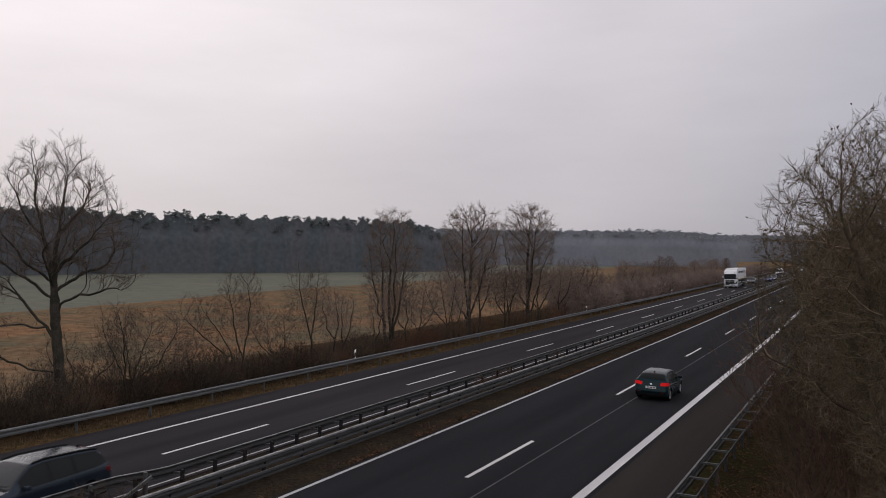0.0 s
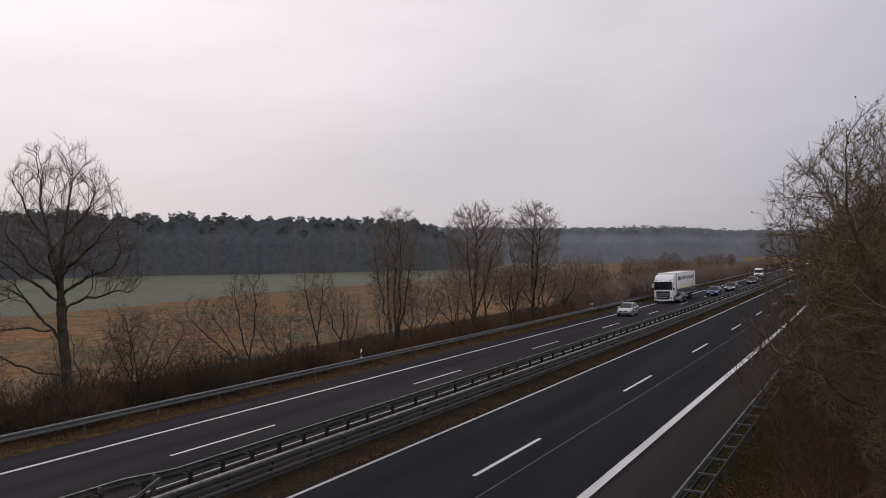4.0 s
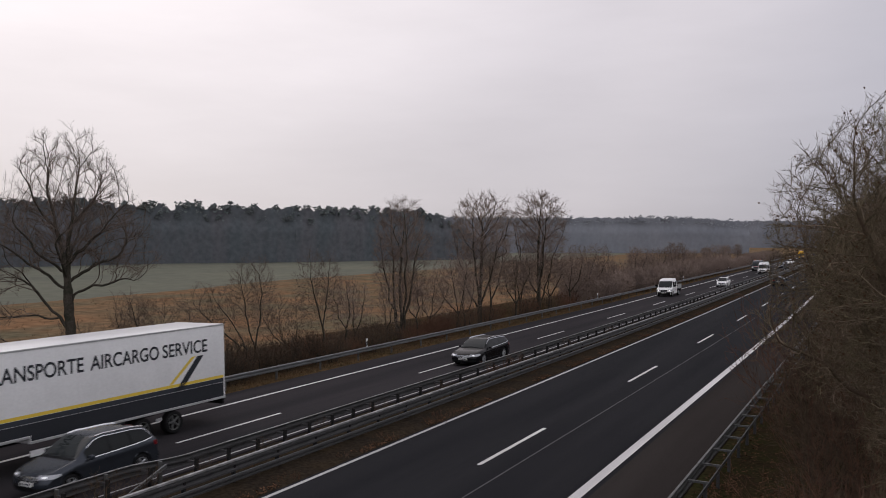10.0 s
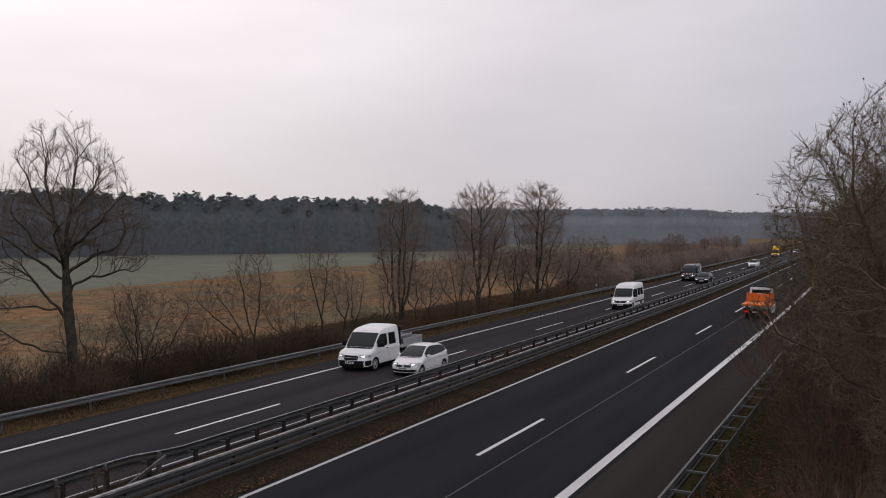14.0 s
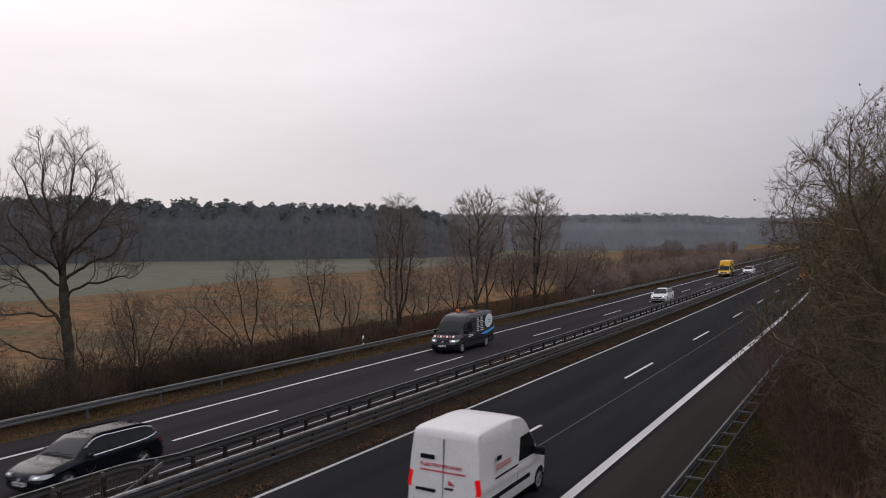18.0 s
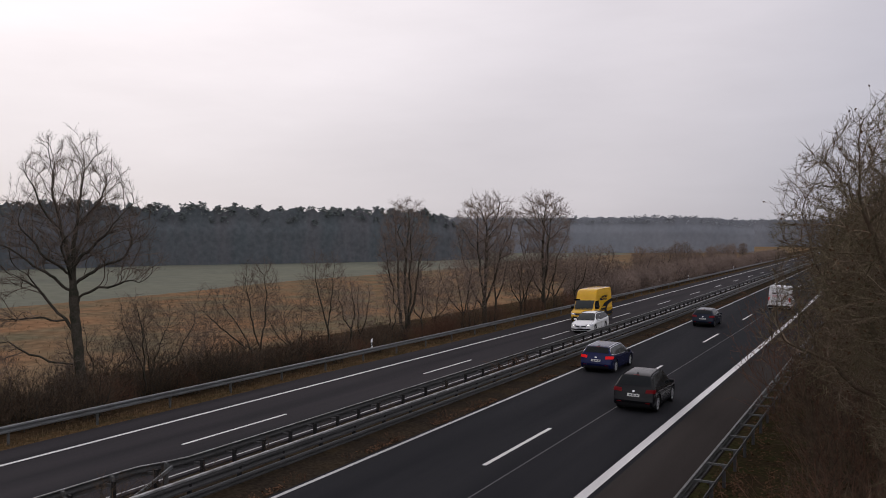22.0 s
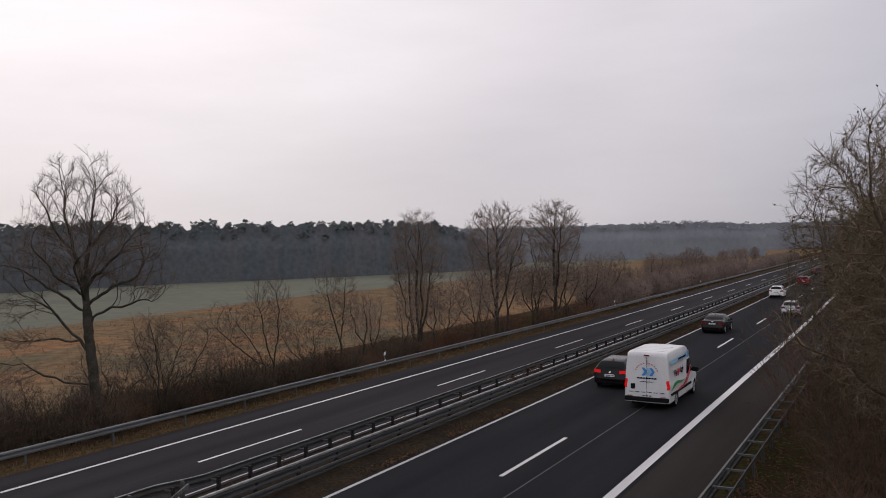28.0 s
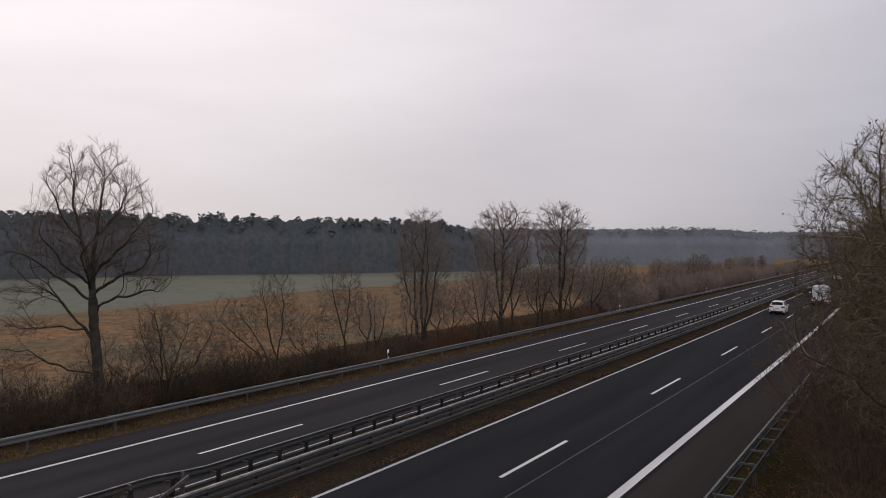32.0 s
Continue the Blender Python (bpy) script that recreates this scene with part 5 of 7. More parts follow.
        x, y, z = self.side(x0, z, 1)
        return x, s * (y + l), z

    def patch(self, name, fn, na, nb, mat, parent, label="", off=0.006, deep=0.012):
        """A fitted panel over the skin: fn(a, b), a and b from 0 to 1, gives its points; its rim is turned in."""
        g = [[self.put(*fn(i / na, j / nb)) for j in range(nb + 1)] for i in range(na + 1)]
        mid = Vector((g[na // 2][nb // 2].x * 0.6, 0, 0.55))
        rows, inner = [], []
        for i in range(na + 1):
            for j in range(nb + 1):
                du = g[min(i + 1, na)][j] - g[max(i - 1, 0)][j]
                dv = g[i][min(j + 1, nb)] - g[i][max(j - 1, 0)]
                n = du.cross(dv)
                n = n.normalized() if n.length > 1e-9 else Vector((0, 0, 1))
                if n.dot(g[i][j] - mid) < 0:
                    n = -n
                rows.append(g[i][j] + n * off)
                inner.append(g[i][j] - n * (deep - off))
        w = nb + 1
        faces = [(i * w + j, (i + 1) * w + j, (i + 1) * w + j + 1, i * w + j + 1) for i in range(na) for j in range(nb)]
        rim = [i * w for i in range(na + 1)] + [na * w + j for j in range(1, w)] + [i * w + nb for i in range(na - 1, -1, -1)] + [j for j in range(nb - 1, 0, -1)]
        bm = bmesh.new()
        vs = [bm.verts.new(p) for p in rows]
        ins = {k: bm.verts.new(inner[k]) for k in rim}
        for f in faces:
            bm.faces.new([vs[k] for k in f])
        for p, q in zip(rim, rim[1:] + rim[:1]):
            bm.faces.new((vs[p], vs[q], ins[q], ins[p]))
        bmesh.ops.recalc_face_normals(bm, faces=bm.faces)
        if sum((f.normal.dot(f.calc_center_median() - mid) for f in bm.faces), 0.0) < 0:
            bmesh.ops.reverse_faces(bm, faces=bm.faces)
        return part(name, bm, mat, parent, label, 45)


def body_shell(root, L_, W_, spec, body_mat, trim_mat=None):
    """Skin, glass and lamps of a car or a cab."""
    sh = Shell(L_, W_, spec)
    xs = {0.0, 0.02, 0.05, 0.10, 0.17, 0.26, 0.38, 0.52, L_, L_ - 0.015, L_ - 0.04, L_ - 0.08, L_ - 0.14, L_ - 0.22, L_ - 0.34}
    ra = spec["r"] + 0.05
    for c in spec["axles"]:
        xs |= {c + ra * math.cos(math.pi * k / 14) for k in range(15)} | {c - ra - 0.008, c + ra + 0.008}
    xs |= {0.13 * k for k in range(int(L_ / 0.13) + 1)}
    xs = sorted(v for v in xs if 0 <= v <= L_)
    xs = [v for i, v in enumerate(xs) if i == 0 or v - xs[i - 1] > 0.006]
    verts, n = [], 33
    for x in xs:
        ring = sh.ring(x)
        verts += [sh.put(x, y, z) for y, z in ring] + [sh.put(x, -y, z) for y, z in reversed(ring[:-1])]
    skin, sill = [], []
    for i in range(len(xs) - 1):
        for j in range(n - 1):
            a = i * n + j
            (sill if trim_mat and j in (0, n - 2) else skin).append((a, a + 1, a + n + 1, a + n))
    # the ends are drawn across in columns so that they bow
    for k, x in ((0, 0.0), (len(xs) - 1, L_)):
        ring, cols = sh.ring(x), 10
        prev = None
        for j, (y, z) in enumerate(ring):
            row = [k * n + j]
            for c in range(1, cols):
                verts.append(sh.put(x, y * (1 - 2 * c / cols), z))
                row.append(len(verts) - 1)
            row.append(k * n + (n - 1 - j))
            if prev:
                for c in range(cols):
                    f = (prev[c], prev[c + 1], row[c + 1], row[c])
                    skin.append(f if k == 0 else f[::-1])
            prev = row
    faces_part("body", verts, skin, body_mat, root, smooth=42)
    if sill:
        faces_part("sill", verts, sill, trim_mat, root, "black plastic sill", smooth=42)
    xc, xw = spec["screen"]
    sh.patch("windscreen", lambda a, b: sh.roof(xc + 0.02 + (xw - xc - 0.05) * a, -0.955 + 1.91 * b), 8, 14, SCREEN, root, "dark glass windscreen")
    sh.patch("scuttle", lambda a, b: sh.roof(xc - 0.09 + 0.10 * a, -0.90 + 1.80 * b), 2, 12, TRIM, root, "black wiper scuttle", 0.004)
    for s, k in ((1, 0), (-1, 0), (1, 1)):
        if k == 0:
            sh.patch("wiper", lambda a, b: sh.roof(xc + 0.03 + 0.05 * a + 0.018 * b, (s * 0.40 - 0.34) + 0.72 * a), 6, 1, TRIM, root, off=0.016)
    if spec.get("rear_glass", True):
        xr, xg = spec["rear"]
        sh.patch("rear_window", lambda a, b: sh.roof(xr + 0.02 + (xg - xr - 0.05) * a, -0.90 + 1.80 * b), 8, 12, GLASS, root, "tinted rear window")
        sh.patch("high_brake_light", lambda a, b: sh.roof(xr - 0.035 + 0.03 * a, -0.22 + 0.44 * b), 1, 5, TAIL, root, "thin red brake light", 0.008)
        sh.patch("rear_wiper", lambda a, b: sh.roof(xg - 0.10 - 0.10 * a + 0.015 * b, 0.02 + 0.45 * a), 5, 1, TRIM, root, off=0.014)
    # side glass between the belt and the cant rail, cut off by the rear pillar
    x0, x1 = spec["windows"][0][0], spec["windows"][-1][1]
    cut = spec.get("pillar", 0.9)

    def lo(x):
        return sh.belt(x) + 0.03 + spec.get("kick", 0.0) * max(0.0, (x - x1 + 0.7) / 0.7) ** 2

    def hi(x):
        return max(lo(x) + 0.004, min(sh.levels(x)[6] - 0.035, spec.get("win_top", 9.0), lo(x) + 0.05 + max(0.0, x1 - x) * cut * 1.6))
    for s in (1, -1):
        if spec.get("black_pillars", True):
            sh.patch("pillar_trim", lambda a, b: sh.side(x0 - 0.03 + (x1 - x0 + 0.04) * a, lo(x0 - 0.03 + (x1 - x0 + 0.04) * a) - 0.012 + (hi(x0 - 0.03 + (x1 - x0 + 0.04) * a) - lo(x0 - 0.03 + (x1 - x0 + 0.04) * a) + 0.024) * b, s), 20, 3, TRIM, root, "black window surround", 0.003)
        for p, q in spec["windows"]:
            sh.patch("side_window", lambda a, b: sh.side(p + (q - p) * a, lo(p + (q - p) * a) + (hi(p + (q - p) * a) - lo(p + (q - p) * a)) * b, s), 9, 3, GLASS, root, "dark side window", 0.007)
        if spec.get("chrome"):
            ch = spec["chrome"]
            sh.patch("window_line", lambda a, b: sh.side(x0 - 0.04 + (x1 - x0 + 0.05) * a, lo(x0 - 0.04 + (x1 - x0 + 0.05) * a) - 0.030 + 0.024 * b, s), 16, 1, CHROME, root, "chrome strip below the side windows", 0.010)
            if ch == 2:
                sh.patch("window_arch", lambda a, b: sh.side(x0 + 0.1 + (x1 - x0 - 0.1) * a, hi(x0 + 0.1 + (x1 - x0 - 0.1) * a) + 0.004 + 0.022 * b, s), 18, 1, CHROME, root, "chrome arch above the side windows", 0.010)
        # headlight round the corner of the nose
        z0, ll = spec.get("lamp_z", 0.58), spec.get("lamp", 0.40)

        def lamp(a, b):
            l = -spec.get("lamp_in", 0.24) + (ll + spec.get("lamp_in", 0.24)) * a
            zb = z0 + 0.02 * (1 - a) + 0.09 * a * a
            return sh.nose_wrap(l, zb + (spec.get("lamp_h", 0.13) - 0.07 * a * a) * b, s)
        h = sh.patch("headlight", lamp, 12, 4, LAMP_OFF, root, "clear wraparound headlight", 0.008)
        if spec.get("lamp_mat"):
            sh.patch("light_unit", lambda a, b: lamp(0.20 + 0.20 * a, 0.28 + 0.42 * b), 5, 3, spec["lamp_mat"], h, "lit lamp unit", 0.013)
        if spec.get("tail_h", 0.16):
            tz, th, tl = spec.get("tail_z", 0.74), spec.get("tail_h", 0.16), spec.get("tail_len", 0.26)

            def tail(a, b):
                l = -spec.get("tail_in", 0.24) + (tl + spec.get("tail_in", 0.24)) * a
                return sh.tail_wrap(l, tz + 0.02 * a + (th - 0.03 * abs(a - 0.45)) * b, s)
            sh.patch("tail_light", tail, 10, 4, spec.get("tail_mat", TAIL), root, "red wraparound tail light", 0.008)
        for c in spec["axles"]:
            if c < L_ and spec.get("lips"):
                sh.patch("arch_trim", lambda a, b: sh.side(c + (ra + 0.055 * b) * math.cos(math.pi * (0.03 + 0.94 * a)), spec["r"] + (ra + 0.055 * b) * math.sin(math.pi * (0.03 + 0.94 * a)), s), 16, 1, TRIM, root, "black wheel arch trim", 0.012)
    zr = 0.62 if spec["r"] < 0.36 else 0.7
    part("underbody", bmesh_box(-L_ / 2 + 0.35, L_ / 2 - 0.35, -W_ / 2 + 0.26, W_ / 2 - 0.26, 0.17, zr), TRIM, root)
    return sh


def plates(root, L_, zf, zb, front=True, back=True):
    for on, x, z, sgn in ((front, L_ / 2 + 0.012, zf, 1), (back, -L_ / 2 - 0.012, zb, -1)):
        if on:
            p = part("number_plate", bmesh_box(x - 0.012, x + 0.012, -0.26, 0.26, z - 0.055, z + 0.055), PLATE, root, "white number plate")
            for k in range(3):
                y = -0.17 + 0.15 * k
                part("plate_mark", bmesh_box(x + sgn * 0.012, x + sgn * 0.016, y - 0.05, y + 0.05 + 0.02 * (k == 1), z - 0.028, z + 0.028), INK, p)


def fitted_plates(sh, root, zf, zb):
    for where, z in ((lambda y, q: (0.0, y, q), zf), (lambda y, q: (sh.tail_x(q), y, q), zb)):
        p = sh.patch("number_plate", lambda a, b: where(-0.26 + 0.52 * a, z - 0.055 + 0.11 * b), 4, 2, PLATE, root, "white number plate", 0.022, 0.03)
        for k in range(3):
            y0 = -0.215 + 0.15 * k
            sh.patch("plate_mark", lambda a, b: where(y0 + (0.10 + 0.02 * (k == 1)) * a, z - 0.028 + 0.056 * b), 2, 1, INK, p, off=0.025, deep=0.003)


def mirror(root, x, y, z, mat, size=1.0):
    s = 1 if y > 0 else -1
    y0, y1 = sorted((y + s * 0.02, y + s * 0.21 * size))
    bm = bevel_box(x - 0.04 * size, x + 0.08 * size, y0, y1, z, z + 0.14 * size, 0.045 * size, 3)
    m = part("wing_mirror", bm, mat, root, smooth=60)
    part("mirror_glass", bmesh_box(x - 0.046 * size, x - 0.041 * size, y0 + 0.025, y1 - 0.025, z + 0.02, z + 0.12 * size), GLASS, m)


def car(name, label, category, L_, W_, spec, mat, rim=None, trim=True, rails=False, lit=False, tail_lit=False, plastic=False, mirrors=None, grille="dark", antenna=True, glass_roof=False):
    root = tagged(new(name), label, category, "motorway traffic")
    spec = dict(spec)
    if lit:
        spec["lamp_mat"] = LAMP_ON if lit == 2 else LAMP_DIM
    if tail_lit:
        spec["tail_mat"] = TAIL_ON
    if rails == "chrome" or grille == "chrome":
        spec.setdefault("chrome", 2 if rails == "chrome" else 1)
    if plastic and category == "car":
        spec["lips"] = True
    sh = body_shell(root, L_, W_, spec, mat, TRIM if plastic or trim else None)
    r = spec["r"]
    for a in spec["axles"]:
        for y in (1, -1):
            add_wheel(root, L_ / 2 - a, y * (W_ / 2 - 0.13), r, spec.get("tyre", 0.21), rim)
    nose = lambda y, z: (0.0, y, z)
    gz0, gz1 = spec.get("grille_z", (0.50, 0.64))
    gw = spec.get("grille_w", 0.42)
    g = sh.patch("grille", lambda a, b: nose(-gw + 2 * gw * a, gz0 + (gz1 - gz0) * b), 8, 3, TRIM, root, "black radiator grille", 0.008)
    for k in range(3):
        z = gz0 + (gz1 - gz0) * (k + 0.6) / 3.2
        sh.patch("grille_bar", lambda a, b: nose((-gw + 2 * gw * a) * 0.94, z - 0.007 + 0.014 * b), 8, 1, CHROME if grille == "chrome" else DARK_RIM, g, off=0.014)
    if grille == "chrome":
        sh.patch("grille_frame", lambda a, b: nose(-gw + 2 * gw * a, gz1 - 0.002 + 0.018 * b), 8, 1, CHROME, g, off=0.014)
    zc = (gz0 + gz1) / 2
    sh.patch("badge", lambda a, b: nose((-0.055 + 0.11 * a) * (1 - 0.3 * abs(b - 0.5)), zc - 0.045 + 0.09 * b), 3, 3, CHROME, root, "small chrome badge", 0.018)
    iz = spec.get("intake_z", (0.27, 0.38))
    sh.patch("lower_intake", lambda a, b: nose((-0.55 + 1.10 * a) * (1 + 0.12 * (1 - b)), iz[0] + (iz[1] - iz[0]) * b), 8, 2, TRIM, root, "black lower air intake", 0.008)
    for s in (1, -1):
        sh.patch("fog_light", lambda a, b: sh.nose_wrap(-0.18 + 0.20 * a, iz[0] + 0.03 + 0.09 * b, s), 4, 2, TRIM, root, "dark fog light recess", 0.009)
    tx = lambda y, z: (sh.tail_x(z), y, z)
    hwl = W_ / 2 * spec.get("tail", 0.90)
    bz = spec.get("bumper_z", (0.28, 0.40))
    sh.patch("rear_bumper_insert", lambda a, b: tx((-1 + 2 * a) * hwl * 0.86, bz[0] + (bz[1] - bz[0]) * b), 10, 2, TRIM, root, "dark lower bumper insert", 0.010)
    for s in (1, -1):
        sh.patch("rear_reflector", lambda a, b: tx(s * hwl * (0.62 + 0.24 * a), bz[1] + 0.03 + 0.03 * b), 3, 1, TAIL, root, off=0.010)
    if category == "car":
        sh.patch("tailgate_gap", lambda a, b: tx((-1 + 2 * a) * hwl * 0.80, 0.565 + 0.010 * b), 10, 1, TRIM, root, off=0.003)
        sh.patch("rear_badge", lambda a, b: tx(-0.05 + 0.10 * a, spec.get("plate_z", 0.66) + 0.13 + 0.07 * b), 2, 2, CHROME, root, "small chrome badge", 0.012)
    fitted_plates(sh, root, spec.get("front_plate", gz0 - 0.06), spec.get("plate_z", 0.66))
    xm = spec["windows"][0][0] + spec.get("mirror_x", 0.10)
    for s in (1, -1):
        x, y, z = sh.side(xm, sh.belt(xm) - 0.01, s)
        mirror(root, L_ / 2 - x, y - s * 0.02, z + 0.01, mirrors or mat, spec.get("mirror", 1.0))
    for a, b in spec.get("doors", spec["windows"][:2]):
        for s in (1, -1):
            zb_ = sh.belt(b)
            sh.patch("door_gap", lambda p, q: sh.side(b - 0.005 + 0.010 * p, 0.34 + (zb_ - 0.34) * q, s), 1, 6, TRIM, root, off=0.002, deep=0.004)
            sh.patch("door_handle", lambda p, q: sh.side(b - 0.24 + 0.18 * p, zb_ - 0.125 + 0.030 * q, s), 4, 1, mat, root, off=0.030, deep=0.03)
    for s in (1, -1):
        sh.patch("sill_gap", lambda p, q: sh.side(spec["axles"][0] + r + 0.14 + (spec["axles"][1] - spec["axles"][0] - 2 * r - 0.28) * p, 0.325 + 0.010 * q, s), 8, 1, TRIM, root, off=0.002, deep=0.004)
        sh.patch("bonnet_gap", lambda p, q: sh.roof(0.34 + (spec["screen"][0] - 0.42) * p, s * (0.985 - 0.012 * q)), 8, 1, TRIM, root, off=0.002, deep=0.004)
    if rails:
        xa, xb = spec["screen"][1] + 0.05, spec["rear"][0] - 0.02
        for s in (1, -1):
            sh.patch("roof_rail", lambda a, b: sh.roof(xa + (xb - xa) * a, s * (0.97 - 0.055 * b)), 12, 1, CHROME if rails == "chrome" else TRIM, root, "bright roof rail" if rails == "chrome" else "black roof rail", 0.045, 0.045)
    if glass_roof:
        xa, xb = spec["screen"][1] + 0.12, spec["rear"][0] - 0.35
        sh.patch("glass_roof", lambda a, b: sh.roof(xa + (xb - xa) * a, -0.72 + 1.44 * b), 8, 8, GLASS, root, "dark glass roof panel", 0.005)
    if antenna:
        xa = spec["rear"][0] - 0.22
        zt = sh.top(xa)
        part("antenna", profile_solid([(L_ / 2 - xa + 0.09, zt - 0.01), (L_ / 2 - xa - 0.06, zt + 0.065), (L_ / 2 - xa - 0.09, zt + 0.06), (L_ / 2 - xa - 0.09, zt - 0.01)], -0.018, 0.018, 0.008, 1), TRIM, root, "shark fin antenna")
    return root


def hatch(L_=4.1, H=1.47, r=0.31, hood=0.25, est=0.0, suv=0.0, wb=2.55, **more):
    """Proportions of a hatchback; est lengthens the roof to an estate, suv lifts it."""
    u = suv
    fo = (L_ - wb) * 0.49
    xc, xw = L_ * hood + 0.06, L_ * hood + 0.06 + 0.78 - 0.5 * max(0.0, H - 1.5)
    xr, xg = L_ - 0.56 + 0.13 * est, L_ - 0.15 + 0.02 * est
    zh, zc = 0.70 + 0.10 * u, 0.96 + 0.10 * u
    zw = H - 0.055
    zg = 1.04 + 0.09 * u
    d = dict(axles=(fo, fo + wb), r=r, clear=0.19 + 0.04 * u, screen=(xc, xw), rear=(xr, xg), roof_hw=0.665,
             top=[(0, 0.57 + 0.08 * u), (0.03, 0.64 + 0.09 * u), (0.10, zh), (0.30, zh + 0.075), (0.65, zh + 0.155), (xc - 0.06, zc - 0.02), (xc, zc), (xc + (xw - xc) * 0.33, zc + (zw - zc) * 0.38), (xc + (xw - xc) * 0.67, zc + (zw - zc) * 0.73), (xw, zw), (xw + 0.30, H - 0.015), (L_ * 0.50, H),
                  (xr - 0.45, H - 0.035), (xr, H - 0.105 + 0.02 * est), (xr + (xg - xr) * 0.5, (H - 0.105 + zg) / 2 + 0.03), (xg, zg), (L_ - 0.09, 0.94 + 0.09 * u), (L_ - 0.03, 0.74 + 0.08 * u), (L_, 0.55 + 0.06 * u)],
             belt=[(0, 0.52 + 0.08 * u), (0.10, zh - 0.05), (0.5, zh + 0.05), (xc, 0.87 + 0.10 * u), (L_ * 0.6, 0.93 + 0.10 * u), (xg, 0.99 + 0.09 * u), (L_ - 0.08, 0.86 + 0.09 * u), (L_, 0.53)],
             windows=[(xc + 0.30, L_ * 0.52), (L_ * 0.52 + 0.05, L_ * 0.52 + 0.80), (L_ * 0.52 + 0.85, xr + 0.20)], doors=[(xc, L_ * 0.525), (xc, L_ * 0.525 + 0.80)],
             tail_z=0.78 + 0.09 * u, tail_len=0.22, tail_h=0.16, lamp=0.40, lamp_z=0.56 + 0.09 * u, plate_z=0.68 + 0.08 * u, grille_z=(0.50 + 0.08 * u, 0.62 + 0.09 * u), intake_z=(0.27 + 0.03 * u, 0.37 + 0.05 * u), kick=0.05, pillar=0.8)
    d.update(more)
    return d


def saloon(L_=4.7, H=1.45, r=0.32, wb=2.75, **more):
    d = hatch(L_, H, r, 0.25, 0, 0, wb)
    xr, xg = L_ * 0.70, L_ * 0.855
    d.update(rear=(xr, xg), windows=[(L_ * 0.28 + 0.2, L_ * 0.505), (L_ * 0.515, L_ * 0.66), (L_ * 0.67, L_ * 0.765)], screen=(L_ * 0.265, L_ * 0.41),
             top=[(0, 0.57), (0.03, 0.64), (0.10, 0.70), (0.35, 0.79), (0.8, 0.88), (L_ * 0.265, 0.96), (L_ * 0.315, 1.14), (L_ * 0.365, 1.29), (L_ * 0.41, H - 0.055), (L_ * 0.48, H - 0.012), (L_ * 0.54, H), (L_ * 0.63, H - 0.02), (xr, H - 0.085), ((xr + xg) / 2, 1.25), (xg, 1.08), (L_ - 0.25, 1.055), (L_ - 0.08, 1.02), (L_ - 0.03, 0.88), (L_, 0.56)],
             belt=[(0, 0.52), (0.10, 0.65), (0.5, 0.75), (L_ * 0.265, 0.87), (L_ * 0.6, 0.92), (xg, 0.97), (L_ - 0.08, 0.93), (L_, 0.53)], doors=[(0, L_ * 0.51), (0, L_ * 0.69)], tail_z=0.74, plate_z=0.80, kick=0.03, pillar=0.6)
    d.update(more)
    return d


def van(L_=5.9, H=2.45, wb=3.66, r=0.34, hood=0.95, roof_in=0.86):
    fo = 0.95 if L_ > 5.3 else 0.88
    xc = hood
    xw = hood + 0.95
    tall = H > 2.2
    zw = 1.95 if tall else H - 0.16
    xs_ = xc + 0.66
    front = [(xc - 0.05, 1.16), (xc, 1.20), (xc + 0.22, 1.20 + (zw - 1.20) * 0.38), (xc + 0.44, 1.20 + (zw - 1.20) * 0.72), (xs_, zw)]
    front += [(xc + 0.95, zw + (H - zw) * 0.55), (xc + 1.40, H - 0.07)] if tall else [(xc + 0.90, H - 0.06)]
    return dict(axles=(fo, fo + wb), r=r, clear=0.24, win_top=1.86, screen=(xc, xs_), rear=(L_ - 0.1, L_ - 0.05), rear_glass=False, roof_hw=roof_in, nose=0.80, tail=0.975, bow=0.20, rear_bow=0.03,
                top=[(0, 0.72), (0.04, 0.82), (0.12, 0.91), (0.35, 1.02), *front, (xw + 1.1, H - 0.01), (xw + 1.5, H), (L_ - 0.5, H), (L_ - 0.14, H - 0.025), (L_ - 0.04, H - 0.09), (L_, H - 0.22)],
                belt=[(0, 0.66), (0.14, 0.86), (0.4, 0.98), (xc, 1.10), (xc + 0.5, 1.17), (L_, 1.20)], rear_lean=[(0.15, 0.03), (0.5, 0.0), (1.2, 0.01), (2.6, 0.07)],
                windows=[(xc + 0.30, xw + 0.66)], doors=[(0, xw + 0.78)], tail_z=0.92, tail_h=0.42, tail_in=0.10, tail_len=0.06, lamp=0.46, lamp_z=0.72, lamp_h=0.16, plate_z=0.62, mirror=1.6, mirror_x=0.16, tyre=0.23, grille_z=(0.68, 0.86), grille_w=0.50,
                front_plate=0.50, intake_z=(0.32, 0.44), bumper_z=(0.36, 0.54), kick=0.0, pillar=9.0, black_pillars=False)


def text_part(words, size, mat, parent, m, name="lettering", wide=1.0, bold=0.015):
    c = bpy.data.curves.new("words", "FONT")
    c.body, c.size, c.extrude, c.align_x, c.offset = words, size, 0.002, "LEFT", size * bold
    tmp = bpy.data.objects.new("words", c)
    scene.collection.objects.link(tmp)
    bpy.context.view_layer.update()
    me = bpy.data.meshes.new_from_object(tmp.evaluated_get(bpy.context.evaluated_depsgraph_get()))
    bpy.data.objects.remove(tmp)
    me.name = name
    me.materials.clear()
    me.materials.append(mat)
    ob = new(name, me)
    ob.parent = parent
    ob.matrix_basis = m @ Matrix.Diagonal((wide, 1, 1, 1))
    return ob


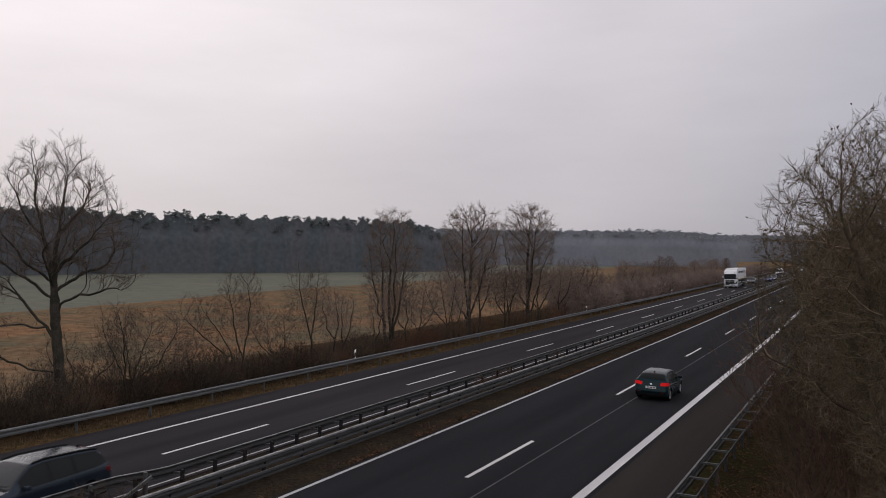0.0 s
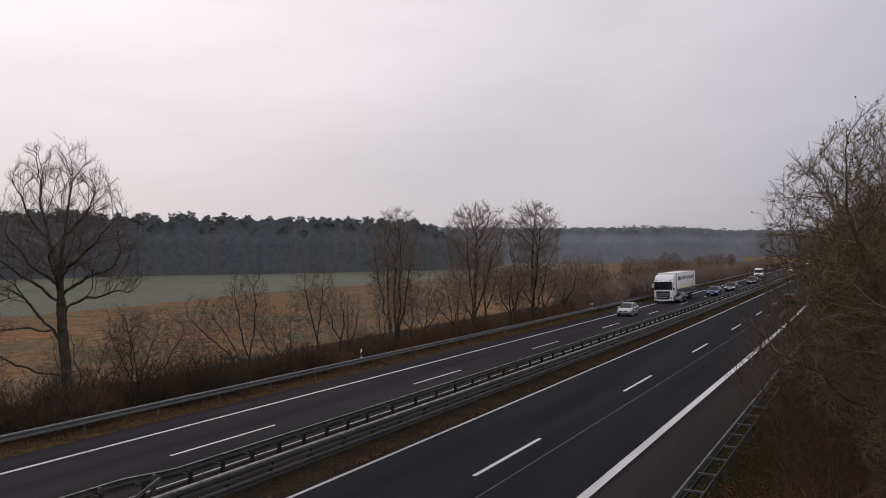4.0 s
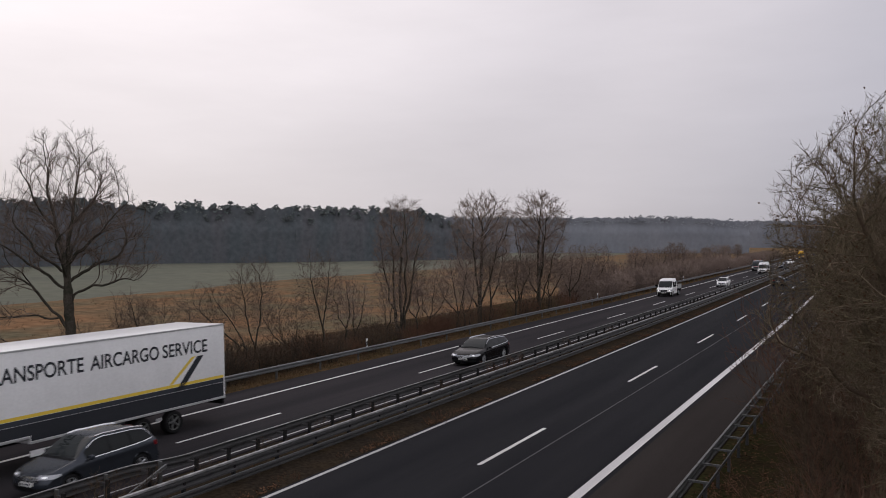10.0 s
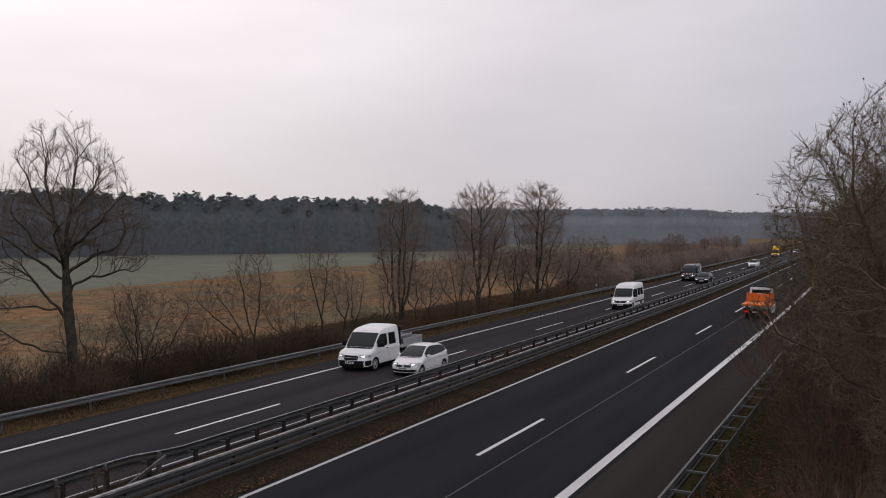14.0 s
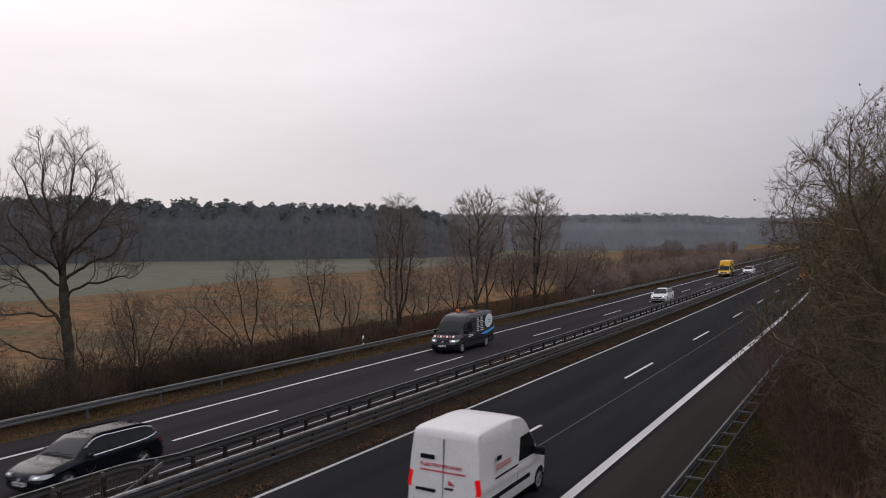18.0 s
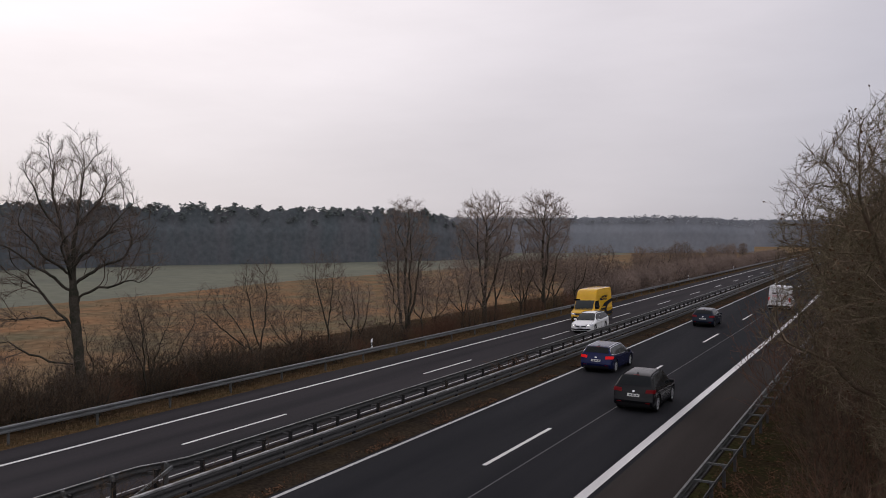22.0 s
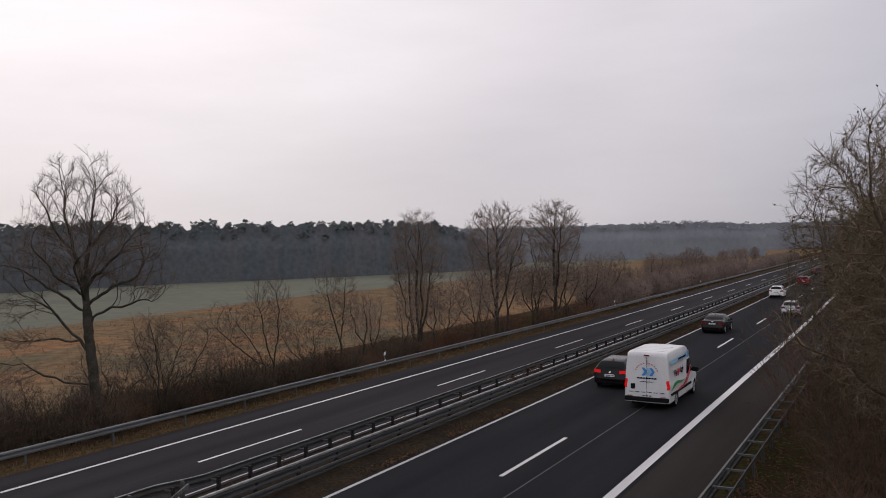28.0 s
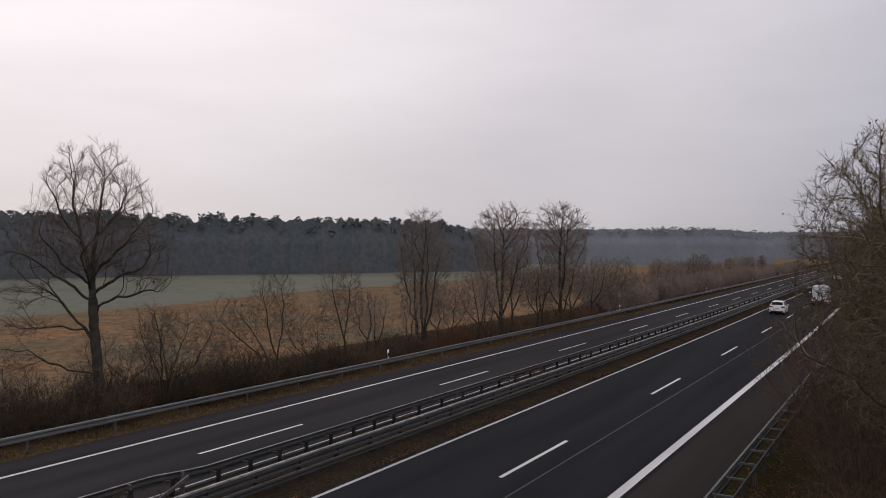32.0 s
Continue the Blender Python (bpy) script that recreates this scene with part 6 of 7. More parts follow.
LEFT_SIDE = Matrix(((-1, 0, 0, 0), (0, 0, 1, 0), (0, 1, 0, 0), (0, 0, 0, 1)))  # letters read along -x on the +y side
REAR_SIDE = Matrix(((0, 0, -1, 0), (-1, 0, 0, 0), (0, 1, 0, 0), (0, 0, 0, 1)))  # letters read along -y on the rear face
RIGHT_SIDE = Matrix(((1, 0, 0, 0), (0, 0, -1, 0), (0, 1, 0, 0), (0, 0, 0, 1)))


def flat_part(name, pts, mat, parent, thick=0.004, label=""):
    """A thin plate from a polygon in the (x, z) of a side, at +y; pts are (x, y, z)."""
    bm = bmesh.new()
    f = bm.faces.new([bm.verts.new(p) for p in pts])
    bm.normal_update()
    r = bmesh.ops.extrude_face_region(bm, geom=[f])
    for v in r["geom"]:
        if isinstance(v, bmesh.types.BMVert):
            v.co += f.normal * thick
    bmesh.ops.recalc_face_normals(bm, faces=bm.faces)
    return part(name, bm, mat, parent, label)


def profile_solid(pts, y0, y1, r=0.04, seg=3):
    """A side outline (x, z) drawn out across the width, its edges rounded."""
    bm = bmesh.new()
    a = [bm.verts.new((x, y0, z)) for x, z in pts]
    b = [bm.verts.new((x, y1, z)) for x, z in pts]
    n = len(pts)
    bm.faces.new(a)
    bm.faces.new(b[::-1])
    for i in range(n):
        bm.faces.new((a[i], b[i], b[(i + 1) % n], a[(i + 1) % n]))
    bmesh.ops.recalc_face_normals(bm, faces=bm.faces)
    bmesh.ops.bevel(bm, geom=bm.edges[:], offset=r, segments=seg, affect="EDGES", profile=0.6, clamp_overlap=True)
    return bm

# ---- the traffic ----
FLEET = []  # thing, oncoming, u, reference time, s there, speed, change of speed, from, to


def drives(thing, towards, u, t, s, v, a, t0, t1):
    FLEET.append((thing, towards, u, t, s, v, a, t0, t1))
    return thing


SILVER = paint("silver", (0.42, 0.44, 0.46), 0.6)
STEEL_BLUE = paint("steel_blue", (0.095, 0.105, 0.128), 0.6)
BLUE = paint("blue", (0.012, 0.022, 0.15), 0.4)
NAVY = paint("navy", (0.007, 0.011, 0.052), 0.3)
MIDNIGHT = paint("midnight", (0.005, 0.009, 0.021), 0.2)
BLACKP = paint("black", (0.006, 0.006, 0.0075), 0.1)
GREY = paint("grey", (0.015, 0.019, 0.027), 0.35)
DARK_GREEN = paint("dark_green", (0.005, 0.021, 0.025), 0.3)
PETROL = paint("petrol", (0.016, 0.022, 0.028), 0.3)
RED = paint("red", (0.19, 0.003, 0.014), 0.2)
YELLOW = paint("yellow", (0.62, 0.35, 0.015), 0.0)
STRIPE = material("yellow_stripe_foil", (0.66, 0.46, 0.05), 0.4, vary=0)
ORANGE = paint("orange", (0.75, 0.17, 0.02), 0.0, 0.5)
COAL = paint("coal", (0.007, 0.009, 0.014), 0.2)
SLATE = paint("slate", (0.045, 0.048, 0.056), 0.3)
SKY_BLUE = material("sky_blue_foil", (0.04, 0.26, 0.62), 0.4, vary=0)
PALE_BLUE = material("pale_blue_foil", (0.30, 0.52, 0.70), 0.4, vary=0)
FOIL_PINK = material("faded_red_foil", (0.52, 0.20, 0.22), 0.5, vary=0)
FOIL_GREEN = material("green_foil", (0.03, 0.30, 0.09), 0.4, vary=0)
FOIL_RED = material("red_foil", (0.50, 0.03, 0.05), 0.4, vary=0)
FOIL_WHITE = material("white_foil", (0.72, 0.73, 0.75), 0.4, vary=0)
ALU = material("aluminium_side", (0.45, 0.46, 0.47), 0.45, 0.6, vary=0.12, scale=2, fine=15)

# cars that come towards the bridge
drives(car("estate_car", "dark blue-grey estate car with roof rails", "car", 4.6, 1.85, hatch(4.6, 1.60, 0.34, 0.25, 1, 0.6, 2.8), paint("blue_grey", (0.022, 0.030, 0.042), 0.2), rails="dark"), True, -20.9, 0.0, 15.6, -25, 0, 0, 1)
drives(car("hatchback", "silver five-door hatchback car", "car", 3.85, 1.65, hatch(3.85, 1.44, 0.29, 0.22, 0, 0, 2.49), SILVER, trim=False), True, -24.65, 6.0, 47.9, -22.05, 0.3, 3, 7.5)
drives(car("estate_car", "steel-blue estate car with twin grilles", "car", 4.52, 1.82, hatch(4.52, 1.45, 0.32, 0.27, 1, 0, 2.76), STEEL_BLUE, trim=False, rails="dark"), True, -24.35, 7.0, 47.3, -22.4, 0.98, 5.5, 8.5)
drives(car("hatchback", "bright blue five-door hatchback with lit lamps", "car", 4.36, 1.82, hatch(4.36, 1.49, 0.33, 0.24, 0, 0.2, 2.63), BLUE, trim=False, lit=1), True, -22.0, 8.0, 39.2, -24.7, -0.5, 5.5, 9)
drives(car("compact_suv", "gunmetal grey compact SUV with a silver roof line", "car", 4.23, 1.82, hatch(4.23, 1.57, 0.34, 0.24, 0, 0.7, 2.59), paint("gunmetal", (0.042, 0.048, 0.060), 0.5), plastic=True, lit=1, grille="chrome", rails="chrome"), True, -21.5, 7.59, 71.4, -22.0, -0.27, 5.5, 10.2)
drives(car("estate_car", "black estate car with chrome window line", "car", 4.9, 1.88, hatch(4.9, 1.47, 0.35, 0.25, 1, 0, 2.92), BLACKP, lit=1, grille="chrome", rails="chrome"), True, -21.74, 8.25, 85.7, -22.5, -0.11, 5.5, 11.3)
drives(car("small_car", "white small city car", "car", 3.6, 1.64, hatch(3.6, 1.48, 0.28, 0.20, 0, 0, 2.42), WHITE_PAINT, lit=2, trim=False), True, -21.45, 11.25, 104.7, -23.6, -0.4, 8, 14.6)
drives(car("estate_car", "blue-black estate car with lit lamps and chrome window line", "car", 4.7, 1.82, hatch(4.7, 1.47, 0.33, 0.26, 0.5, 0, 2.8, chrome=2, kick=0.10), COAL, lit=1, trim=False, rails="dark"), True, -21.6, 18.0, 17.8, -25.5, 0.0, 12, 18.2)
drives(car("estate_car", "white estate car with lit lamps", "car", 4.57, 1.80, hatch(4.57, 1.48, 0.32, 0.24, 1, 0, 2.63), WHITE_PAINT, lit=2, trim=False, rails="dark"), True, -21.75, 20.0, 53.3, -21.85, -0.62, 16.5, 21.7)
drives(car("estate_car", "white estate car with amber lamp and dark roof rails", "car", 4.77, 1.83, hatch(4.77, 1.51, 0.33, 0.25, 1, 0, 2.71), WHITE_PAINT, lit=2, trim=False, rails="dark"), True, -21.4, 20.67, 99.8, -26.0, -0.08, 18, 24.2)

# cars that drive away from it
drives(car("hatchback", "dark green hatchback with red tail lights", "car", 4.05, 1.70, hatch(4.05, 1.42, 0.29, 0.25, 0, 0, 2.5), DARK_GREEN, trim=False, tail_lit=True), False, -9.84, 0.81, 59.0, 18.5, 0, 0, 3)
drives(car("hatchback", "petrol-grey hatchback with a tinted rear window", "car", 4.3, 1.71, hatch(4.3, 1.46, 0.31, 0.24, 0.6, 0, 2.6), PETROL, trim=False, rails="dark"), False, -13.9, 7.22, 65.3, 26.7, -0.41, 5.5, 9.5)
drives(car("hatchback", "midnight blue hatchback with dark wheels", "car", 4.2, 1.79, hatch(4.2, 1.47, 0.32, 0.24, 0, 0.2, 2.6), MIDNIGHT, DARK_RIM, trim=False), False, -13.64, 21.5, 60.2, 24.7, -0.53, 19.8, 24.5)
drives(car("estate_car", "navy blue estate car", "car", 4.7, 1.83, hatch(4.7, 1.47, 0.33, 0.25, 1, 0, 2.8), NAVY, trim=False, rails="chrome", tail_lit=True), False, -14.2, 22.57, 59.9, 23.7, -0.37, 20.8, 24.5)
drives(car("compact_suv", "black SUV with roof rails", "car", 4.3, 1.84, hatch(4.3, 1.63, 0.35, 0.24, 0, 0.8, 2.65), BLACKP, plastic=True, rails="dark"), False, -9.75, 22.75, 51.2, 18.2, -0.4, 21, 24.5)
drives(car("compact_suv", "deep red compact SUV with black wheel arches", "car", 4.28, 1.77, hatch(4.28, 1.53, 0.34, 0.26, 0, 0.6, 2.57), RED, plastic=True, rim=DARK_RIM), False, -13.63, 23.5, 43.1, 22.2, 0.2, 22.4, 26.5)
drives(car("compact_suv", "white compact SUV with a glass roof and rails", "car", 4.16, 1.75, hatch(4.16, 1.56, 0.34, 0.24, 0, 0.7, 2.54, chrome=1), WHITE_PAINT, plastic=True, rim=DARK_RIM, rails="dark", glass_roof=True), False, -14.1, 26.7, 81.2, 25.8, -0.19, 24.3, 28.5)
drives(car("hatchback", "silver hatchback with a sloping tail", "car", 4.2, 1.75, hatch(4.2, 1.48, 0.31, 0.24, 0, 0, 2.6), SILVER, trim=False), False, -9.84, 27.0, 68.2, 21.0, 0, 26.5, 29)
drives(car("saloon_car", "dark grey saloon car with red tail lights", "car", 4.6, 1.80, saloon(4.6, 1.45, 0.32, 2.75), paint("graphite", (0.010, 0.011, 0.012), 0.2), trim=False), False, -13.75, 27.88, 68.5, 25.0, 0.2, 26.4, 30)
drives(car("hatchback", "black five-door hatchback with lit tail lights", "car", 4.25, 1.79, hatch(4.25, 1.46, 0.32, 0.24, 0, 0, 2.63), BLACKP, trim=False, tail_lit=True), False, -13.49, 28.5, 56.2, 24.8, 0.06, 27, 30.5)
drives(car("small_car", "white small car with a dark rear window", "car", 3.8, 1.67, hatch(3.8, 1.50, 0.29, 0.21, 0, 0, 2.46), WHITE_PAINT, trim=False), False, [(27.5, -11.4), (28.6, -12.0), (30.0, -12.85), (32.0, -13.25)], 30.0, 59.2, 21.85, -0.1, 27.0, 32)


# ---- panel vans ----
def panel_van(name, label, L_, H, wb, mat, lit=0, W_=2.0, hood=0.95, side_glass=False, rim=None, tail_lit=False):
    sp = van(L_, H, wb, hood=hood)
    if side_glass:
        xw = hood + 0.95
        sp["windows"] = [(hood + 0.25, xw + 0.72), (xw + 0.85, xw + 1.75), (xw + 1.85, L_ - 0.25)]
    root = car(name, label, "van", L_, W_, sp, mat, rim or ALLOY, plastic=True, lit=lit, mirrors=TRIM, antenna=False, tail_lit=tail_lit)
    sh = Shell(L_, W_, sp)
    for s in (1, -1):
        sh.patch("front_bumper", lambda a, b: sh.nose_wrap(-0.78 + 1.25 * a, 0.28 + 0.30 * b, s), 14, 3, TRIM, root, "black plastic bumper", 0.007)
    part("rear_bumper", bevel_box(-L_ / 2 - 0.06, -L_ / 2 + 0.12, -W_ / 2 * 0.96, W_ / 2 * 0.96, 0.36, 0.56, 0.03), TRIM, root, "black rear bumper", 50)
    part("door_gap", bmesh_box(-L_ / 2 - 0.004, -L_ / 2 + 0.02, -0.008, 0.008, 0.58, H - 0.25), TRIM, root)
    for s in (1, -1):
        y = s * (W_ / 2 + 0.006)
        part("side_moulding", bevel_box(-L_ / 2 + 0.3, L_ / 2 - 1.7, min(y, y - s * 0.03), max(y, y - s * 0.03), 0.62, 0.74, 0.01, 1), TRIM, root)
    return root


def bars(parent, m, rows, mat, size=0.09, name="lettering_bar"):
    """Unreadable lettering as plain bars; rows of (x, z, length), in the plane of m."""
    for x, z, ln in rows:
        o = new(name, box_mesh(name, x, x + ln, z, z + size, 0, 0.004, mat))
        o.parent = parent
        o.matrix_basis = m


# dark service van with warning stripes and beacons
v = panel_van("panel_van", "dark slate panel van with blue foil and amber beacons", 5.9, 2.40, 3.66, SLATE, lit=2)
half_w = 1.0
SIDE = Matrix.Translation((0, half_w + 0.004, 0)) @ LEFT_SIDE
bm = bmesh.new()
ring = [bm.verts.new((0.62 * math.cos(2 * math.pi * k / 28), 0.46 * math.sin(2 * math.pi * k / 28), 0)) for k in range(28)]
bm.faces.new(ring)
r = bmesh.ops.extrude_face_region(bm, geom=bm.faces[:])
for q in r["geom"]:
    if isinstance(q, bmesh.types.BMVert):
        q.co.z += 0.006
o = part("round_sign", bm, FOIL_WHITE, v, "white oval sign")
o.matrix_basis = Matrix.Translation((-2.05, 0.998, 1.72)) @ Matrix.Rotation(radians(-6), 4, "X") @ LEFT_SIDE
bars(v, Matrix.Translation((-2.05, 1.008, 1.72)) @ Matrix.Rotation(radians(-6), 4, "X") @ LEFT_SIDE, [(-0.15, 0.02, 0.5), (-0.1, -0.12, 0.42)], SKY_BLUE, 0.06)
flat_part("blue_sweep", [(-0.75, 1.004, 0.95), (-1.2, 1.004, 1.02), (-2.1, 1.004, 1.12), (-2.9, 1.004, 1.28), (-2.9, 1.004, 1.10), (-2.1, 1.004, 0.93), (-1.3, 1.004, 0.86)], SKY_BLUE, v, label="blue foil sweep")
bars(v, SIDE, [(0.15 + 0.0, 2.02 - 0.12 * k, 0.25 + 0.1 * ((k * 7) % 3)) for k in range(8)] + [(0.72, 2.02 - 0.12 * k, 0.3 + 0.06 * ((k * 5) % 4)) for k in range(8)], FOIL_WHITE, 0.05)
bars(v, SIDE, [(-1.15, 1.02, 0.75), (-1.15, 0.92, 0.7)], FOIL_WHITE, 0.05)
for k in range(7):
    x0 = 2.62 - 0.0
    y0 = -0.75 + 0.22 * k
    flat_part("warning_stripe", [(2.55, y0, 1.13), (2.55, y0 + 0.13, 1.13), (2.78, y0 + 0.20, 1.04), (2.78, y0 + 0.07, 1.04)][::-1], FOIL_RED if k % 2 else FOIL_WHITE, v)
for y in (0.55, -0.55):
    b = part("beacon", bevel_box(-0.55, -0.35, y - 0.1, y + 0.1, 2.41, 2.56, 0.03), AMBER, v, "amber warning beacon", 50)
drives(v, True, -24.70, 15.93, 90.0, -19.2, -0.04, 11, 19.8)

# yellow courier van
v = panel_van("panel_van", "yellow high-roof courier van with black sweep", 6.5, 2.92, 3.75, YELLOW, lit=1, W_=2.05)
flat_part("black_sweep", [(0.95, 1.032, 0.70), (0.55, 1.032, 1.05), (-0.3, 1.032, 1.42), (-1.2, 1.032, 1.66), (-3.0, 1.032, 1.86), (-3.0, 1.032, 1.55), (-1.7, 1.032, 1.36), (-1.25, 1.032, 0.98), (-1.3, 1.032, 0.62), (0.9, 1.032, 0.58)], TRIM, v, label="black foil sweep")
flat_part("black_skirt", [(0.6, 1.031, 0.34), (-3.0, 1.031, 0.36), (-3.0, 1.031, 0.80), (-2.4, 1.031, 0.76), (0.6, 1.031, 0.58)][::-1], TRIM, v, label="black lower side panel")
S2 = Matrix.Translation((0, 1.034, 0)) @ LEFT_SIDE
bars(v, S2, [(-0.62, 1.86, 0.42)], TRIM, 0.20)
bars(v, S2, [(-0.22 + 0.185 * k, 2.06, 0.14) for k in range(10)], TRIM, 0.17)
bars(v, Matrix.Translation((2.28, 0, 0)) @ Matrix.Rotation(radians(38), 4, "Y") @ Matrix(((0, 0, 1, 0), (1, 0, 0, 0), (0, 1, 0, 0), (0, 0, 0, 1))), [(-0.26, 2.62, 0.52)], TRIM, 0.16)
text_part("BAUBEDARF", 0.25, TRIM, v, Matrix.Translation((0.22, 1.034, 1.80)) @ LEFT_SIDE, wide=1.2)
text_part("Kurier", 0.32, YELLOW, v, Matrix.Translation((0.35, 1.038, 0.78)) @ LEFT_SIDE, wide=1.1)
bars(v, Matrix.Translation((0, 1.038, 0)) @ LEFT_SIDE, [(-0.45 + 0.13 * k, 1.12, 0.10) for k in range(10)], YELLOW, 0.12)
drives(v, True, -24.2, 24.5, 19.9, -21.9, -0.12, 13, 24.7)

# white minibus
v = panel_van("minibus", "white minibus with dark side windows", 5.1, 2.36, 3.0, WHITE_PAINT, lit=2, W_=1.97, side_glass=True)
drives(v, True, -21.47, 11.75, 137.8, -27.0, 0.64, 9, 16.8)

# white trade van seen from behind
v = panel_van("panel_van", "white panel van with red lettering on its rear doors", 5.05, 2.50, 3.2, WHITE_PAINT, W_=2.12, hood=0.85, tail_lit=True)
xr_ = -2.525 - 0.012
text_part("ELEKTROTECHNIK", 0.125, FOIL_RED, v, Matrix.Translation((xr_, 0.66, 1.52)) @ REAR_SIDE, wide=1.15)
bars(v, Matrix.Translation((xr_, 0, 0)) @ REAR_SIDE, [(-0.66, 1.70, 0.42)], GREY, 0.12)
bars(v, Matrix.Translation((xr_, 0, 0)) @ REAR_SIDE, [(-0.66, 1.40, 1.3)], FOIL_RED, 0.035)
flat_part("corner_logo", [(xr_, -0.16, 1.24), (xr_, -0.36, 1.10), (xr_, -0.16, 1.10)], FOIL_RED, v)
bars(v, Matrix.Translation((0, -1.064, 0)) @ RIGHT_SIDE, [(-1.55, 1.62, 0.30)], GREY, 0.12)
bars(v, Matrix.Translation((0, -1.064, 0)) @ RIGHT_SIDE, [(-1.55 + 0.12 * k, 1.46, 0.09) for k in range(8)] + [(-1.55, 1.38, 0.95)], FOIL_PINK, 0.06)
part("sliding_rail", bmesh_box(-1.6, -0.1, -1.068, -1.055, 1.16, 1.20), TRIM, v)
part("handle_bar", bevel_box(xr_ - 0.02, xr_ + 0.02, 0.20, 0.78, 0.86, 0.94, 0.01, 1), TRIM, v)
part("door_latch", bevel_box(xr_ - 0.02, xr_ + 0.02, -0.30, -0.06, 0.98, 1.03, 0.01, 1), TRIM, v)
drives(v, False, -9.90, 19.0, 40.0, 18.3, -0.5, 17.5, 22.5)

# white courier van with a green, white and red sweep
v = panel_van("panel_van", "white high-roof van with blue logo and green-red sweep", 5.95, 2.60, 3.66, WHITE_PAINT, tail_lit=True, W_=2.08)
xr_ = -2.975 - 0.012
R3 = Matrix.Translation((xr_, 0, 0)) @ REAR_SIDE
for k in range(3):
    y_ = 0.22 - 0.17 * k
    flat_part("logo_arrow", [(xr_, y_, 1.52), (xr_, y_ - 0.13, 1.52), (xr_, y_ - 0.25, 1.70), (xr_, y_ - 0.13, 1.88), (xr_, y_, 1.88), (xr_, y_ - 0.12, 1.70)], (SKY_BLUE, PALE_BLUE, SKY_BLUE)[k], v, label="blue arrow logo")
for k in range(11):
    a = radians(20 + 14 * k)
    o = new("lettering_bar", box_mesh("lettering_bar", -0.035, 0.035, -0.025, 0.025, 0, 0.004, FOIL_PINK))
    o.parent, o.matrix_basis = v, R3 @ Matrix.Translation((-0.52 * math.cos(a), 1.62 + 0.46 * math.sin(a), 0)) @ Matrix.Rotation(math.pi / 2 - a, 4, "Z")
bars(v, R3, [(-0.44 + 0.13 * k, 1.38, 0.11) for k in range(7)], NAVY, 0.06)
bars(v, R3, [(-0.30, 1.24, 0.6)], GREY, 0.025)
bars(v, R3, [(-0.80 + 0.28 * k, 0.76, 0.2) for k in range(6)], GREY, 0.03)
part("rear_vent", bmesh_box(xr_ - 0.01, xr_ + 0.01, 0.52, 0.72, 0.90, 1.14), GREY, v)
RS = -1.046
flat_part("green_sweep", [(-2.7, RS, 0.86), (-2.2, RS, 1.14), (-1.6, RS, 1.20), (-0.8, RS, 1.08), (-0.1, RS, 1.06), (-0.8, RS, 0.98), (-1.6, RS, 1.04), (-2.2, RS, 0.94)], FOIL_GREEN, v, label="green foil sweep")
flat_part("red_sweep", [(-1.9, RS, 0.72), (-1.2, RS, 0.80), (-0.3, RS, 0.86), (0.6, RS, 1.28), (1.0, RS, 1.62), (1.0, RS, 1.22), (0.4, RS, 0.86), (-0.4, RS, 0.72)], FOIL_RED, v, label="red foil sweep")
flat_part("blue_band", [(-2.75, RS + 0.02, 2.02), (0.10, RS + 0.02, 2.06), (0.10, RS + 0.05, 2.24), (-2.75, RS + 0.05, 2.20)], PALE_BLUE, v, label="pale blue band")
bars(v, Matrix.Translation((0, RS + 0.012, 0)) @ RIGHT_SIDE, [(-1.35 + 0.16 * k, 2.09, 0.13) for k in range(9)], NAVY, 0.09)
for k in range(3):
    x_ = 0.25 + 0.16 * k
    flat_part("logo_arrow", [(x_, RS + 0.03, 2.00), (x_ + 0.12, RS + 0.03, 2.00), (x_ + 0.24, RS + 0.03, 2.17), (x_ + 0.12, RS + 0.03, 2.34), (x_, RS + 0.03, 2.34), (x_ + 0.12, RS + 0.03, 2.17)], (PALE_BLUE, SKY_BLUE, SKY_BLUE)[k], v, label="blue arrow logo")
bars(v, Matrix.Translation((0, RS, 0)) @ RIGHT_SIDE, [(0.45, 1.52, 0.22), (0.45, 1.40, 0.22), (0.45, 1.64, 0.22)], GREY, 0.07)
text_part("We", 0.46, GREY, v, Matrix.Translation((-2.25, RS, 1.42)) @ RIGHT_SIDE, wide=0.85)
text_part("Italy", 0.46, GREY, v, Matrix.Translation((-1.05, RS, 1.46)) @ RIGHT_SIDE, wide=0.8)
for k in range(4):
    part("roof_rib", bevel_box(-2.6 + 0.52 * k, -2.5 + 0.52 * k, -0.72, 0.72, 2.585, 2.612, 0.008, 1), WHITE_PAINT, v)
flat_part("heart_logo", [(-1.60, RS, 1.66), (-1.50, RS, 1.75), (-1.38, RS, 1.68), (-1.26, RS, 1.75), (-1.16, RS, 1.66), (-1.20, RS, 1.53), (-1.38, RS, 1.36), (-1.56, RS, 1.53)], FOIL_RED, v, label="red heart")
part("high_brake_light", bevel_box(xr_ - 0.02, xr_ + 0.03, -0.12, 0.12, 2.40, 2.46, 0.01, 1), TAIL, v)
drives(v, False, -10.4, 28.0, 40.4, 19.57, 0.73, 26.5, 30.5)


